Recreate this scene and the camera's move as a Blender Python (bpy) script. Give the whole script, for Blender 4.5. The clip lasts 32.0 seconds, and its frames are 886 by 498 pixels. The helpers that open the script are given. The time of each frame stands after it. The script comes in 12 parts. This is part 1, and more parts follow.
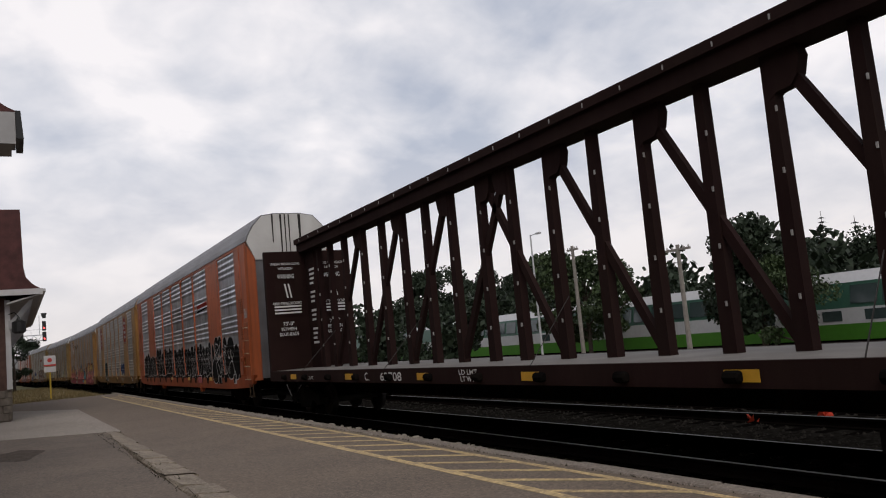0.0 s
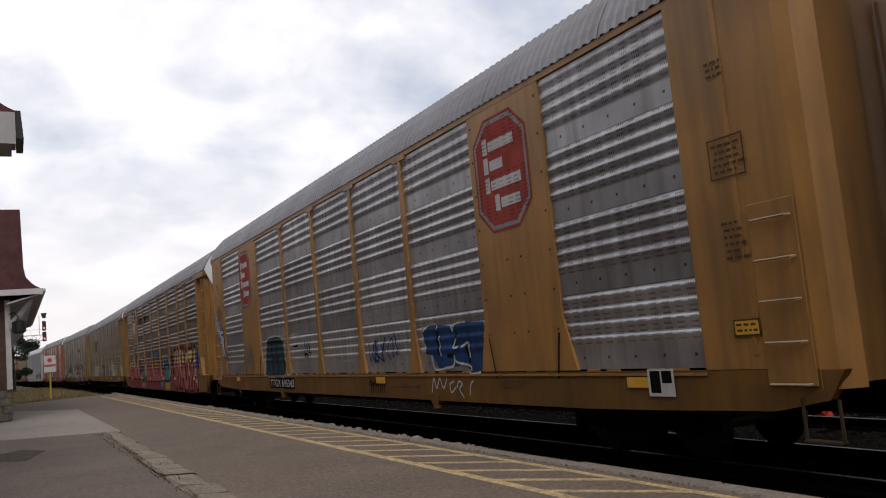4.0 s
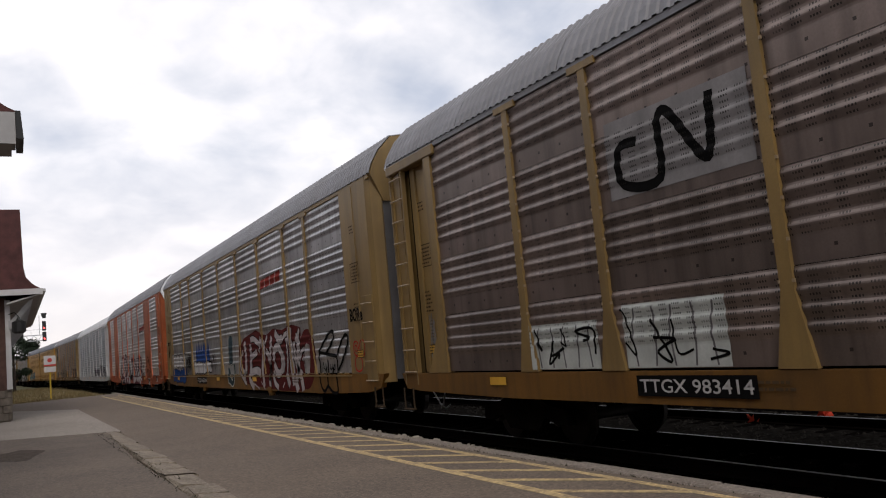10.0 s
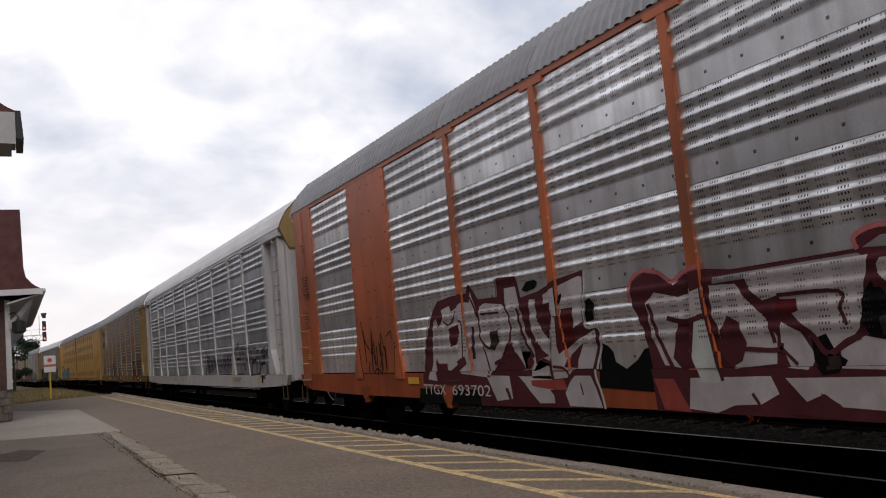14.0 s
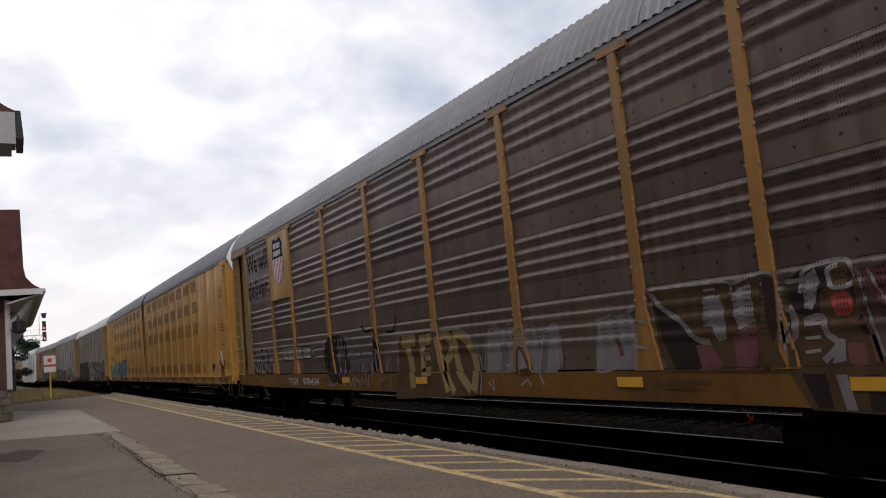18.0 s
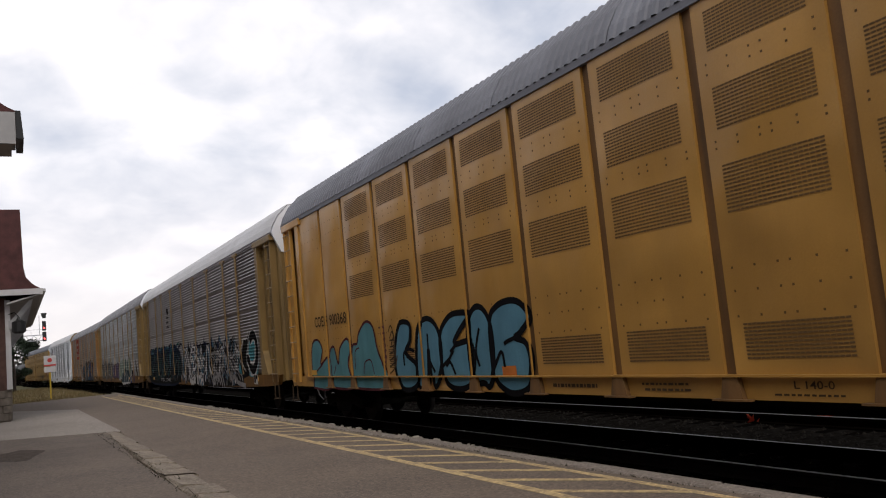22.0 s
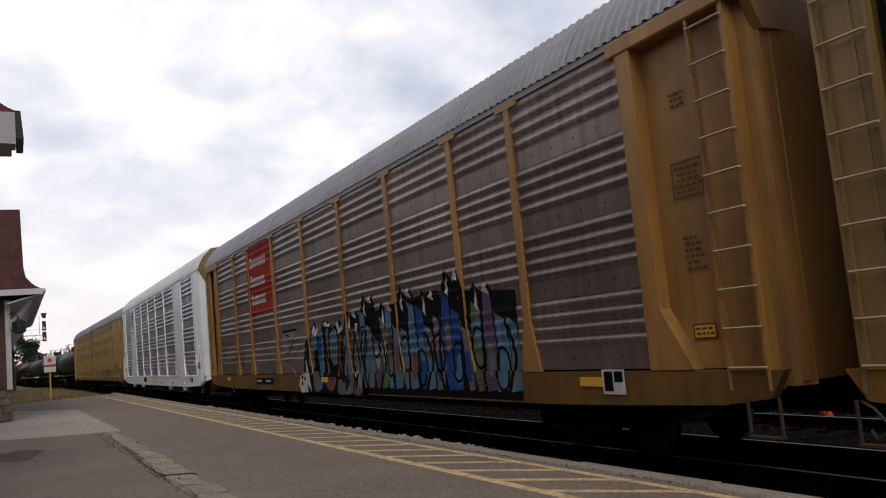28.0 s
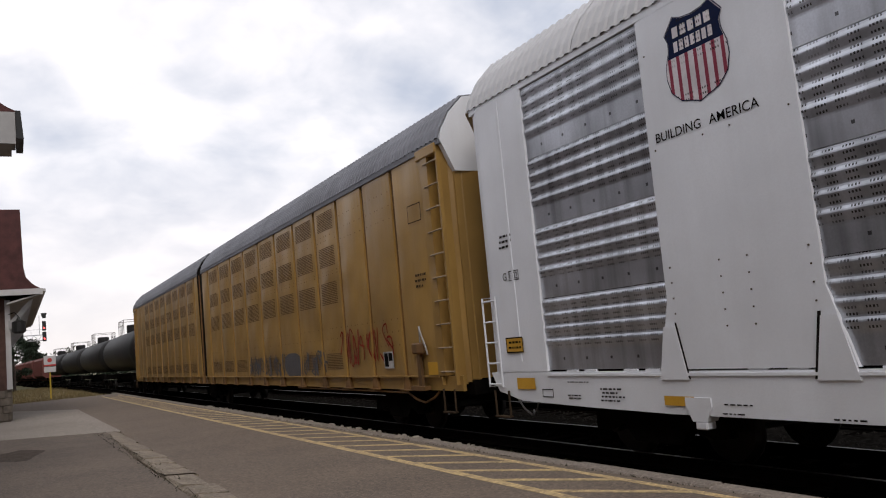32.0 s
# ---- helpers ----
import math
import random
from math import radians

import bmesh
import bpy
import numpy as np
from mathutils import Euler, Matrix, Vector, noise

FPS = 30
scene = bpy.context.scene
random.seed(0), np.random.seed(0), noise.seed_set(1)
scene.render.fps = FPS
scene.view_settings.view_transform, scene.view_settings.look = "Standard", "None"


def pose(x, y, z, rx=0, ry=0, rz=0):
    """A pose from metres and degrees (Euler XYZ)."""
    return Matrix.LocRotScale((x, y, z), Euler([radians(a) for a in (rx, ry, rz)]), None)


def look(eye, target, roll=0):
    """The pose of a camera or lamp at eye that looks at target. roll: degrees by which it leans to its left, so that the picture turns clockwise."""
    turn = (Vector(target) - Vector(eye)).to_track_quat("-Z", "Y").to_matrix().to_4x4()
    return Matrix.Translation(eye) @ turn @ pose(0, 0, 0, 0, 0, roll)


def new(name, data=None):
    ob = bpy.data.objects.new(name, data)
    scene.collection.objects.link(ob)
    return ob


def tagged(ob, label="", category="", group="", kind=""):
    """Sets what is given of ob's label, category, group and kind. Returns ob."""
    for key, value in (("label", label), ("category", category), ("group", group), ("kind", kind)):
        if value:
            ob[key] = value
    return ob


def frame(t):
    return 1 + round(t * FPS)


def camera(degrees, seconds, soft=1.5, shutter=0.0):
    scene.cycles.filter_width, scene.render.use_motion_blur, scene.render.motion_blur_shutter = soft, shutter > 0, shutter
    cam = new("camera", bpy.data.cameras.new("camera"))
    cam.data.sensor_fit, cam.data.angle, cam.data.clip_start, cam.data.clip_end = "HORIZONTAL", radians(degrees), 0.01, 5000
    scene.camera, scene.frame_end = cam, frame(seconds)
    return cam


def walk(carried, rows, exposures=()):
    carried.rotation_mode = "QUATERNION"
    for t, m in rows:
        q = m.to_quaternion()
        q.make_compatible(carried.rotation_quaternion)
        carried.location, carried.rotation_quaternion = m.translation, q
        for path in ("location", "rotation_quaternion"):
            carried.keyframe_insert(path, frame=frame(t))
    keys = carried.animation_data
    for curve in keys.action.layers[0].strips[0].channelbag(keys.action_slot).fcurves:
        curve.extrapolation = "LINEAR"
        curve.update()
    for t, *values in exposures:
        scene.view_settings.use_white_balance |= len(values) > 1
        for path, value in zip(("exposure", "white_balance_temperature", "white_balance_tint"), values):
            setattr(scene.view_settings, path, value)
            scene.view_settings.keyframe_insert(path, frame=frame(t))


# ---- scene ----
EYE = (0.0, 0.0, 1.80)
LENS, PITCH, YAW, LEAN = 57.5, 6.216, -28.476, 5.3
cam = camera(LENS, 32.0, 1.1)
AIM = Vector(EYE) + 50 * Vector((math.sin(radians(-YAW)) * math.cos(radians(PITCH)), math.cos(radians(-YAW)) * math.cos(radians(PITCH)), math.sin(radians(PITCH))))
walk(cam, [(0.0, look(EYE, AIM, -LEAN)), (32.0, look(EYE, AIM, -LEAN))],
     exposures=[(0.0, -0.28, 6700, 13), (0.9, -0.24, 6700, 13), (2.0, 0.0, 6700, 13), (32.0, 0.0, 6700, 13)])

# ---- world and sun: bright overcast ----
SUN_AZ, SUN_EL = 200.0, 48.0
world = bpy.data.worlds.new("overcast_sky")
scene.world = world
world.use_nodes = True
wn, wl = world.node_tree.nodes, world.node_tree.links
wn.clear()


def wmath(op, a, b):
    n = wn.new("ShaderNodeMath")
    n.operation = op
    for i, v in enumerate((a, b)):
        if isinstance(v, (int, float)):
            n.inputs[i].default_value = v
        elif v is not None:
            wl.new(v, n.inputs[i])
    return n.outputs[0]


w_out = wn.new("ShaderNodeOutputWorld")
w_bg = wn.new("ShaderNodeBackground")
w_sky = wn.new("ShaderNodeTexSky")
w_sky.sky_type = "NISHITA"
w_sky.sun_disc = False
w_sky.sun_elevation, w_sky.sun_rotation = radians(SUN_EL), radians(SUN_AZ)
w_co = wn.new("ShaderNodeTexCoord")
w_sep = wn.new("ShaderNodeSeparateXYZ")
wl.new(w_co.outputs["Generated"], w_sep.inputs[0])
zc = wmath("MAXIMUM", w_sep.outputs[2], 0.0)
zden = wmath("ADD", zc, 0.42)
w_cmb = wn.new("ShaderNodeCombineXYZ")
wl.new(wmath("DIVIDE", w_sep.outputs[0], zden), w_cmb.inputs[0])
wl.new(wmath("DIVIDE", w_sep.outputs[1], zden), w_cmb.inputs[1])


def cloud(scale, detail, rough, shift, distort):
    mp = wn.new("ShaderNodeMapping")
    mp.inputs["Location"].default_value = shift
    wl.new(w_cmb.outputs[0], mp.inputs[0])
    n = wn.new("ShaderNodeTexNoise")
    n.inputs["Scale"].default_value, n.inputs["Detail"].default_value = scale, detail
    n.inputs["Roughness"].default_value, n.inputs["Distortion"].default_value = rough, distort
    wl.new(mp.outputs[0], n.inputs["Vector"])
    return n.outputs["Fac"]


c_big = cloud(2.2, 3.0, 0.5, (3.1, 1.7, 0.0), 0.2)
c_mid = cloud(5.0, 5.0, 0.5, (0.4, 5.2, 0.0), 0.3)
c_fine = cloud(12.0, 4.0, 0.5, (2.4, 0.7, 0.0), 0.3)
c_sum = wmath("ADD", wmath("ADD", wmath("MULTIPLY", c_big, 0.42), wmath("MULTIPLY", c_mid, 0.44)), wmath("MULTIPLY", c_fine, 0.14))
w_ramp = wn.new("ShaderNodeValToRGB")
wl.new(c_sum, w_ramp.inputs[0])
e = w_ramp.color_ramp.elements
e[0].position, e[0].color = 0.38, (0.46, 0.515, 0.615, 1)
e[1].position, e[1].color = 0.60, (0.94, 0.935, 0.955, 1)
mid = e.new(0.49)
mid.color = (0.69, 0.72, 0.78, 1)
# towards the horizon the cloud sheet closes to an even pale grey
w_haze = wn.new("ShaderNodeMapRange")
w_haze.inputs["From Min"].default_value, w_haze.inputs["From Max"].default_value = 0.0, 0.24
wl.new(w_sep.outputs[2], w_haze.inputs["Value"])
w_mixh = wn.new("ShaderNodeMix")
w_mixh.data_type = "RGBA"
wl.new(w_haze.outputs[0], w_mixh.inputs["Factor"])
w_mixh.inputs["A"].default_value = (0.80, 0.775, 0.785, 1)
wl.new(w_ramp.outputs[0], w_mixh.inputs["B"])
# a little of the clear sky's own light shows through the cloud
w_dim = wn.new("ShaderNodeMix")
w_dim.data_type, w_dim.blend_type = "RGBA", "MULTIPLY"
w_dim.inputs["Factor"].default_value = 1.0
w_dim.inputs["B"].default_value = (0.10, 0.10, 0.10, 1)
wl.new(w_sky.outputs[0], w_dim.inputs["A"])
w_fin = wn.new("ShaderNodeMix")
w_fin.data_type = "RGBA"
w_fin.inputs["Factor"].default_value = 0.92
wl.new(w_dim.outputs["Result"], w_fin.inputs["A"])
wl.new(w_mixh.outputs["Result"], w_fin.inputs["B"])
wl.new(w_fin.outputs["Result"], w_bg.inputs["Color"])
w_bg.inputs["Strength"].default_value = 1.26
wl.new(w_bg.outputs[0], w_out.inputs[0])

sun_data = bpy.data.lights.new("sun", "SUN")
sun_data.energy, sun_data.angle, sun_data.color = 1.25, radians(25), (1.0, 0.95, 0.88)
sun = new("sun", sun_data)
sun.matrix_world = Matrix.Translation((0, 0, 60)) @ Euler((radians(90 - SUN_EL), 0, radians(180 - SUN_AZ))).to_matrix().to_4x4()

# ---- materials ----
MATS = {}


def mat(name, col, rough=0.7, metal=0.0, var=0.25, scale=3.0, streak=0.0, dirt=(0.05, 0.042, 0.035), dirt_amt=0.0, bump=0.15, fine=40.0, spec=0.4, sheet=False, holes=False, grit=0.0, dent=0.0):
    """Painted or raw surface: base colour varied at two scales, rain streaks and grime, fine relief."""
    if name in MATS:
        return MATS[name]
    m = bpy.data.materials.new(name)
    MATS[name] = m
    m.use_nodes = True
    nt, ln = m.node_tree.nodes, m.node_tree.links
    bs = nt["Principled BSDF"]
    bs.inputs["Roughness"].default_value, bs.inputs["Metallic"].default_value = rough, metal
    bs.inputs["Specular IOR Level"].default_value = spec
    tc, oi = nt.new("ShaderNodeTexCoord"), nt.new("ShaderNodeObjectInfo")
    add = nt.new("ShaderNodeVectorMath")
    mul = nt.new("ShaderNodeMath")
    mul.operation = "MULTIPLY"
    mul.inputs[1].default_value = 37.0
    ln.new(oi.outputs["Random"], mul.inputs[0])
    ln.new(tc.outputs["Object"], add.inputs[0])
    ln.new(mul.outputs[0], add.inputs[1])

    def nz(sc, detail, vec=None, stretch=None):
        src = vec or add.outputs[0]
        if stretch:
            mp = nt.new("ShaderNodeMapping")
            mp.inputs["Scale"].default_value = stretch
            ln.new(src, mp.inputs[0])
            src = mp.outputs[0]
        n = nt.new("ShaderNodeTexNoise")
        n.inputs["Scale"].default_value, n.inputs["Detail"].default_value = sc, detail
        ln.new(src, n.inputs["Vector"])
        return n.outputs["Fac"]

    def mixc(fac, a, b, blend="MIX"):
        n = nt.new("ShaderNodeMix")
        n.data_type, n.blend_type = "RGBA", blend
        if isinstance(fac, float):
            n.inputs["Factor"].default_value = fac
        else:
            ln.new(fac, n.inputs["Factor"])
        for key, v in (("A", a), ("B", b)):
            if isinstance(v, tuple):
                n.inputs[key].default_value = (*v, 1)
            else:
                ln.new(v, n.inputs[key])
        return n.outputs["Result"]

    def span(src, lo, hi, to0=0.0, to1=1.0):
        n = nt.new("ShaderNodeMapRange")
        n.inputs["From Min"].default_value, n.inputs["From Max"].default_value = lo, hi
        n.inputs["To Min"].default_value, n.inputs["To Max"].default_value = to0, to1
        ln.new(src, n.inputs["Value"])
        return n.outputs[0]

    lo = tuple(c * (1 - var) for c in col)
    hi = tuple(min(1, c * (1 + var)) for c in col)
    c = mixc(span(nz(scale, 4), 0.3, 0.7), lo, hi)
    c = mixc(span(nz(fine, 3), 0.35, 0.7, 0, 0.35), c, tuple(v * (1 - var * 1.2) for v in col))
    if dirt_amt:
        c = mixc(span(nz(scale * 0.6, 6), 0.42, 0.75, 0, dirt_amt), c, dirt)
    if streak:
        c = mixc(span(nz(1.0, 4, None, (4.5, 4.5, 0.4)), 0.45, 0.75, 0, streak), c, dirt)
    if sheet:
        # sheets differ a little in age
        n = nt.new("ShaderNodeMapRange")
        n.inputs["To Min"].default_value, n.inputs["To Max"].default_value = 0.82, 1.15
        ln.new(oi.outputs["Random"], n.inputs["Value"])
        tone = nt.new("ShaderNodeCombineXYZ")
        for i in range(3):
            ln.new(n.outputs[0], tone.inputs[i])
        c = mixc(1.0, c, tone.outputs[0], "MULTIPLY")
    if sheet or holes:
        # columns of small punched holes on the ridges, bolts on the plain band of each sheet
        sep = nt.new("ShaderNodeSeparateXYZ")
        ln.new(tc.outputs["Object"], sep.inputs[0])

        def mth(op, a, b=None):
            k = nt.new("ShaderNodeMath")
            k.operation = op
            for i, v in enumerate((a, b)):
                if isinstance(v, (int, float)):
                    k.inputs[i].default_value = v
                elif v is not None:
                    ln.new(v, k.inputs[i])
            return k.outputs[0]

        def near(src, per, shift, half):
            """1 within half of the middle of each period."""
            fr = mth("FRACT", mth("DIVIDE", mth("ADD", src, shift), per))
            return mth("LESS_THAN", mth("ABSOLUTE", mth("SUBTRACT", fr, 0.5)), half / per)

        row = mth("FRACT", mth("DIVIDE", mth("SUBTRACT", sep.outputs[2], 1.17), 1.0333))
        ridged = mth("GREATER_THAN", row, 0.29)
        strip = near(sep.outputs[1], 0.225, 0.0, 0.062)
        hole = mth("MULTIPLY", near(sep.outputs[1], 0.0375, 0.0, 0.0105), near(sep.outputs[2], 0.062, 0.0, 0.012))
        hole = mth("MULTIPLY", mth("MULTIPLY", hole, strip), mth("MULTIPLY", ridged, mth("GREATER_THAN", sep.outputs[2], 1.17)))
        bolt = mth("MULTIPLY", near(sep.outputs[1], 0.53, 0.1, 0.02), mth("LESS_THAN", mth("ABSOLUTE", mth("SUBTRACT", row, 0.15)), 0.018))
        some = span(nz(2.2, 2), 0.38, 0.55, 0.25, 0.85)
        if sheet:
            c = mixc(mth("MULTIPLY", bolt, 0.8), c, (0.015, 0.012, 0.011))
            some = span(nz(2.2, 2), 0.38, 0.55, 0.35, 0.9)
        c = mixc(mth("MULTIPLY", hole, some), c, (0.02, 0.018, 0.016))
    if grit:
        # stones of the aggregate
        vo = nt.new("ShaderNodeTexVoronoi")
        vo.inputs["Scale"].default_value = grit
        ln.new(tc.outputs["Object"], vo.inputs["Vector"])
        sp3 = nt.new("ShaderNodeSeparateColor")
        ln.new(vo.outputs["Color"], sp3.inputs[0])
        c = mixc(span(sp3.outputs[0], 0.55, 1.0, 0, 0.55), c, tuple(v * 1.75 for v in col))
        c = mixc(span(sp3.outputs[1], 0.6, 1.0, 0, 0.5), c, tuple(v * 0.35 for v in col))
    ln.new(c, bs.inputs["Base Color"])
    if bump:
        bp = nt.new("ShaderNodeBump")
        bp.inputs["Strength"].default_value, bp.inputs["Distance"].default_value = bump, 0.01
        ln.new(nz(fine, 4), bp.inputs["Height"])
        if dent:
            # the plate itself is a little buckled
            b2 = nt.new("ShaderNodeBump")
            b2.inputs["Strength"].default_value, b2.inputs["Distance"].default_value = 1.0, dent
            ln.new(nz(0.85, 1, None, (1.0, 1.0, 0.8)), b2.inputs["Height"])
            ln.new(b2.outputs[0], bp.inputs["Normal"])
        ln.new(bp.outputs[0], bs.inputs["Normal"])
    return m


GRIME = (0.045, 0.035, 0.03)
asphalt = mat("asphalt", (0.142, 0.109, 0.083), 0.9, var=0.14, scale=0.7, fine=70, bump=0.6, dirt=(0.105, 0.085, 0.069), dirt_amt=0.5, grit=34)
asphalt_dark = mat("asphalt_dark", (0.132, 0.103, 0.081), 0.9, var=0.16, scale=0.9, fine=70, bump=0.6, dirt=(0.075, 0.062, 0.052), dirt_amt=0.45, grit=34)
concrete = mat("concrete", (0.205, 0.172, 0.144), 0.9, var=0.12, scale=1.2, fine=60, bump=0.3, dirt=(0.12, 0.10, 0.085), dirt_amt=0.5, grit=40)
kerb_stone = mat("kerb_stone", (0.225, 0.185, 0.142), 0.9, var=0.25, scale=3, fine=40, bump=0.9, dirt=(0.10, 0.082, 0.062), dirt_amt=0.75, grit=30)
slab_concrete = mat("pale_slab_concrete", (0.255, 0.222, 0.190), 0.9, var=0.10, scale=0.5, fine=50, bump=0.25, dirt=(0.17, 0.145, 0.122), dirt_amt=0.6, grit=36)
paint_yellow = mat("worn_yellow_paint", (0.47, 0.345, 0.17), 0.8, var=0.15, scale=6, fine=60, bump=0.3, dirt=(0.15, 0.12, 0.095), dirt_amt=0.8, grit=30)
# both ballasts near-black: the shade under the train is put into their colour
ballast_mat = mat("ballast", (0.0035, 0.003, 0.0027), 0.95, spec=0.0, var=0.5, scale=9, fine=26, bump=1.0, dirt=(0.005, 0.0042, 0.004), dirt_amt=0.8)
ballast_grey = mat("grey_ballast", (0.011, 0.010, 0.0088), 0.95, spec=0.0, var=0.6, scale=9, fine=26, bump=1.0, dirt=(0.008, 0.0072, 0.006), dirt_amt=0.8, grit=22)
soil = mat("ground_grass", (0.075, 0.075, 0.030), 0.95, var=0.35, scale=0.15, fine=12, bump=0.6, dirt=(0.12, 0.09, 0.045), dirt_amt=0.6)
dry_grass = mat("dry_grass", (0.17, 0.125, 0.055), 0.95, var=0.35, scale=0.6, fine=20, bump=0.5, dirt=(0.075, 0.07, 0.03), dirt_amt=0.7)
brown_soil = mat("oily_brown_soil", (0.022, 0.0135, 0.008), 0.95, var=0.5, scale=6, fine=30, bump=1.0, dirt=(0.006, 0.005, 0.004), dirt_amt=0.8, spec=0.05)
# rails and ties hold the shade below the cars in their base colour
rail_top = mat("worn_rail_steel", (0.045, 0.044, 0.043), 0.5, 1.0, var=0.1, bump=0.03)
rail_side = mat("shaded_rusty_rail", (0.006, 0.0048, 0.0042), 0.9, spec=0.0, var=0.3, bump=0.2)
tie_wood = mat("shaded_creosoted_timber", (0.0035, 0.003, 0.0027), 0.9, spec=0.0, var=0.3, bump=0.4)
# darker than bare steel: shade beneath the cars is put into this black
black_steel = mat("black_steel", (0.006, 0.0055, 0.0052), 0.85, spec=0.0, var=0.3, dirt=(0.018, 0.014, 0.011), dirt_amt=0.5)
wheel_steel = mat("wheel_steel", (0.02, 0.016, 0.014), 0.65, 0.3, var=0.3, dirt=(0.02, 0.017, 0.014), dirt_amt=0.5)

# ---- mesh helpers ----
class Form:
    """Vertices and faces gathered for one mesh."""

    def __init__(self):
        self.v, self.f, self.m, self.slot = [], [], [], 0

    def face(self, pts):
        n = len(self.v)
        self.v.extend(tuple(p) for p in pts)
        self.f.append(tuple(range(n, n + len(pts))))
        self.m.append(self.slot)

    def mesh_of(self, verts, faces):
        n = len(self.v)
        self.v.extend(tuple(p) for p in verts)
        for f in faces:
            self.f.append(tuple(i + n for i in f))
            self.m.append(self.slot)
        return self

    def box(self, x0, x1, y0, y1, z0, z1):
        vs = [(x, y, z) for x in (x0, x1) for y in (y0, y1) for z in (z0, z1)]
        return self.mesh_of(vs, [(0, 1, 3, 2), (4, 6, 7, 5), (0, 4, 5, 1), (2, 3, 7, 6), (0, 2, 6, 4), (1, 5, 7, 3)])

    def bevel_box(self, x0, x1, y0, y1, z0, z1, b):
        """A box with chamfered edges."""
        vs, fs, idx = [], [], {}
        for sx in (0, 1):
            for sy in (0, 1):
                for sz in (0, 1):
                    x, y, z = (x0, x1)[sx], (y0, y1)[sy], (z0, z1)[sz]
                    dx, dy, dz = b * (1 - 2 * sx), b * (1 - 2 * sy), b * (1 - 2 * sz)
                    for k, p in enumerate(((x, y + dy, z + dz), (x + dx, y, z + dz), (x + dx, y + dy, z))):
                        idx[sx, sy, sz, k] = len(vs)
                        vs.append(p)
        i = idx
        for s in (0, 1):
            fs.append((i[s, 0, 0, 0], i[s, 0, 1, 0], i[s, 1, 1, 0], i[s, 1, 0, 0]))
            fs.append((i[0, s, 0, 1], i[1, s, 0, 1], i[1, s, 1, 1], i[0, s, 1, 1]))
            fs.append((i[0, 0, s, 2], i[0, 1, s, 2], i[1, 1, s, 2], i[1, 0, s, 2]))
            for u in (0, 1):
                fs.append((i[0, s, u, 1], i[1, s, u, 1], i[1, s, u, 2], i[0, s, u, 2]))
                fs.append((i[s, 0, u, 0], i[s, 1, u, 0], i[s, 1, u, 2], i[s, 0, u, 2]))
                fs.append((i[s, u, 0, 0], i[s, u, 1, 0], i[s, u, 1, 1], i[s, u, 0, 1]))
                for w in (0, 1):
                    pass
        for sx in (0, 1):
            for sy in (0, 1):
                for sz in (0, 1):
                    fs.append((i[sx, sy, sz, 0], i[sx, sy, sz, 1], i[sx, sy, sz, 2]))
        return self.mesh_of(vs, fs)

    def prism(self, poly, axis, a0, a1, caps=True, closed=True):
        """poly: points of the two other axes, in x-y-z order, drawn out along the axis from a0 to a1."""
        def at(p, a):
            return {"x": (a, p[0], p[1]), "y": (p[0], a, p[1]), "z": (p[0], p[1], a)}[axis]
        n = len(poly)
        vs = [at(p, a0) for p in poly] + [at(p, a1) for p in poly]
        fs = [(k, (k + 1) % n, n + (k + 1) % n, n + k) for k in range(n if closed else n - 1)]
        if caps and closed:
            fs += [tuple(range(n))[::-1], tuple(range(n, 2 * n))]
        return self.mesh_of(vs, fs)

    def tube(self, pts, r, n=6, cap=True):
        """A round bar along the points."""
        pts = [Vector(p) for p in pts]
        rings = []
        for k, p in enumerate(pts):
            d = (pts[min(k + 1, len(pts) - 1)] - pts[max(k - 1, 0)]).normalized()
            a = d.orthogonal().normalized() if abs(d.z) > 0.9 else d.cross(Vector((0, 0, 1))).normalized()
            b = d.cross(a)
            rr = r[k] if isinstance(r, (list, tuple)) else r
            rings.append([p + rr * (math.cos(2 * math.pi * j / n) * a + math.sin(2 * math.pi * j / n) * b) for j in range(n)])
        vs = [q for ring in rings for q in ring]
        fs = [(k * n + j, k * n + (j + 1) % n, (k + 1) * n + (j + 1) % n, (k + 1) * n + j) for k in range(len(pts) - 1) for j in range(n)]
        if cap:
            fs += [tuple(range(n))[::-1], tuple(range((len(pts) - 1) * n, len(pts) * n))]
        return self.mesh_of(vs, fs)

    def lathe(self, prof, axis="x", n=20, centre=(0, 0, 0)):
        """prof: (along, radius) pairs turned round an axis."""
        vs, fs = [], []
        for a, r in prof:
            for j in range(n):
                c, s = r * math.cos(2 * math.pi * j / n), r * math.sin(2 * math.pi * j / n)
                p = {"x": (a, c, s), "y": (s, a, c), "z": (c, s, a)}[axis]
                vs.append((p[0] + centre[0], p[1] + centre[1], p[2] + centre[2]))
        for k in range(len(prof) - 1):
            for j in range(n):
                fs.append((k * n + j, k * n + (j + 1) % n, (k + 1) * n + (j + 1) % n, (k + 1) * n + j))
        fs += [tuple(range(n))[::-1], tuple(range((len(prof) - 1) * n, len(prof) * n))]
        return self.mesh_of(vs, fs)

    def data(self, name, mats, smooth=False):
        me = bpy.data.meshes.new(name)
        me.from_pydata(self.v, [], self.f)
        for m in (mats if isinstance(mats, (list, tuple)) else [mats]):
            me.materials.append(m)
        if any(self.m):
            me.polygons.foreach_set("material_index", self.m)
        if smooth:
            me.polygons.foreach_set("use_smooth", [True] * len(self.f))
        me.update()
        return me


def fix_normals(me):
    bm = bmesh.new()
    bm.from_mesh(me)
    bmesh.ops.recalc_face_normals(bm, faces=bm.faces)
    bm.to_mesh(me)
    bm.free()


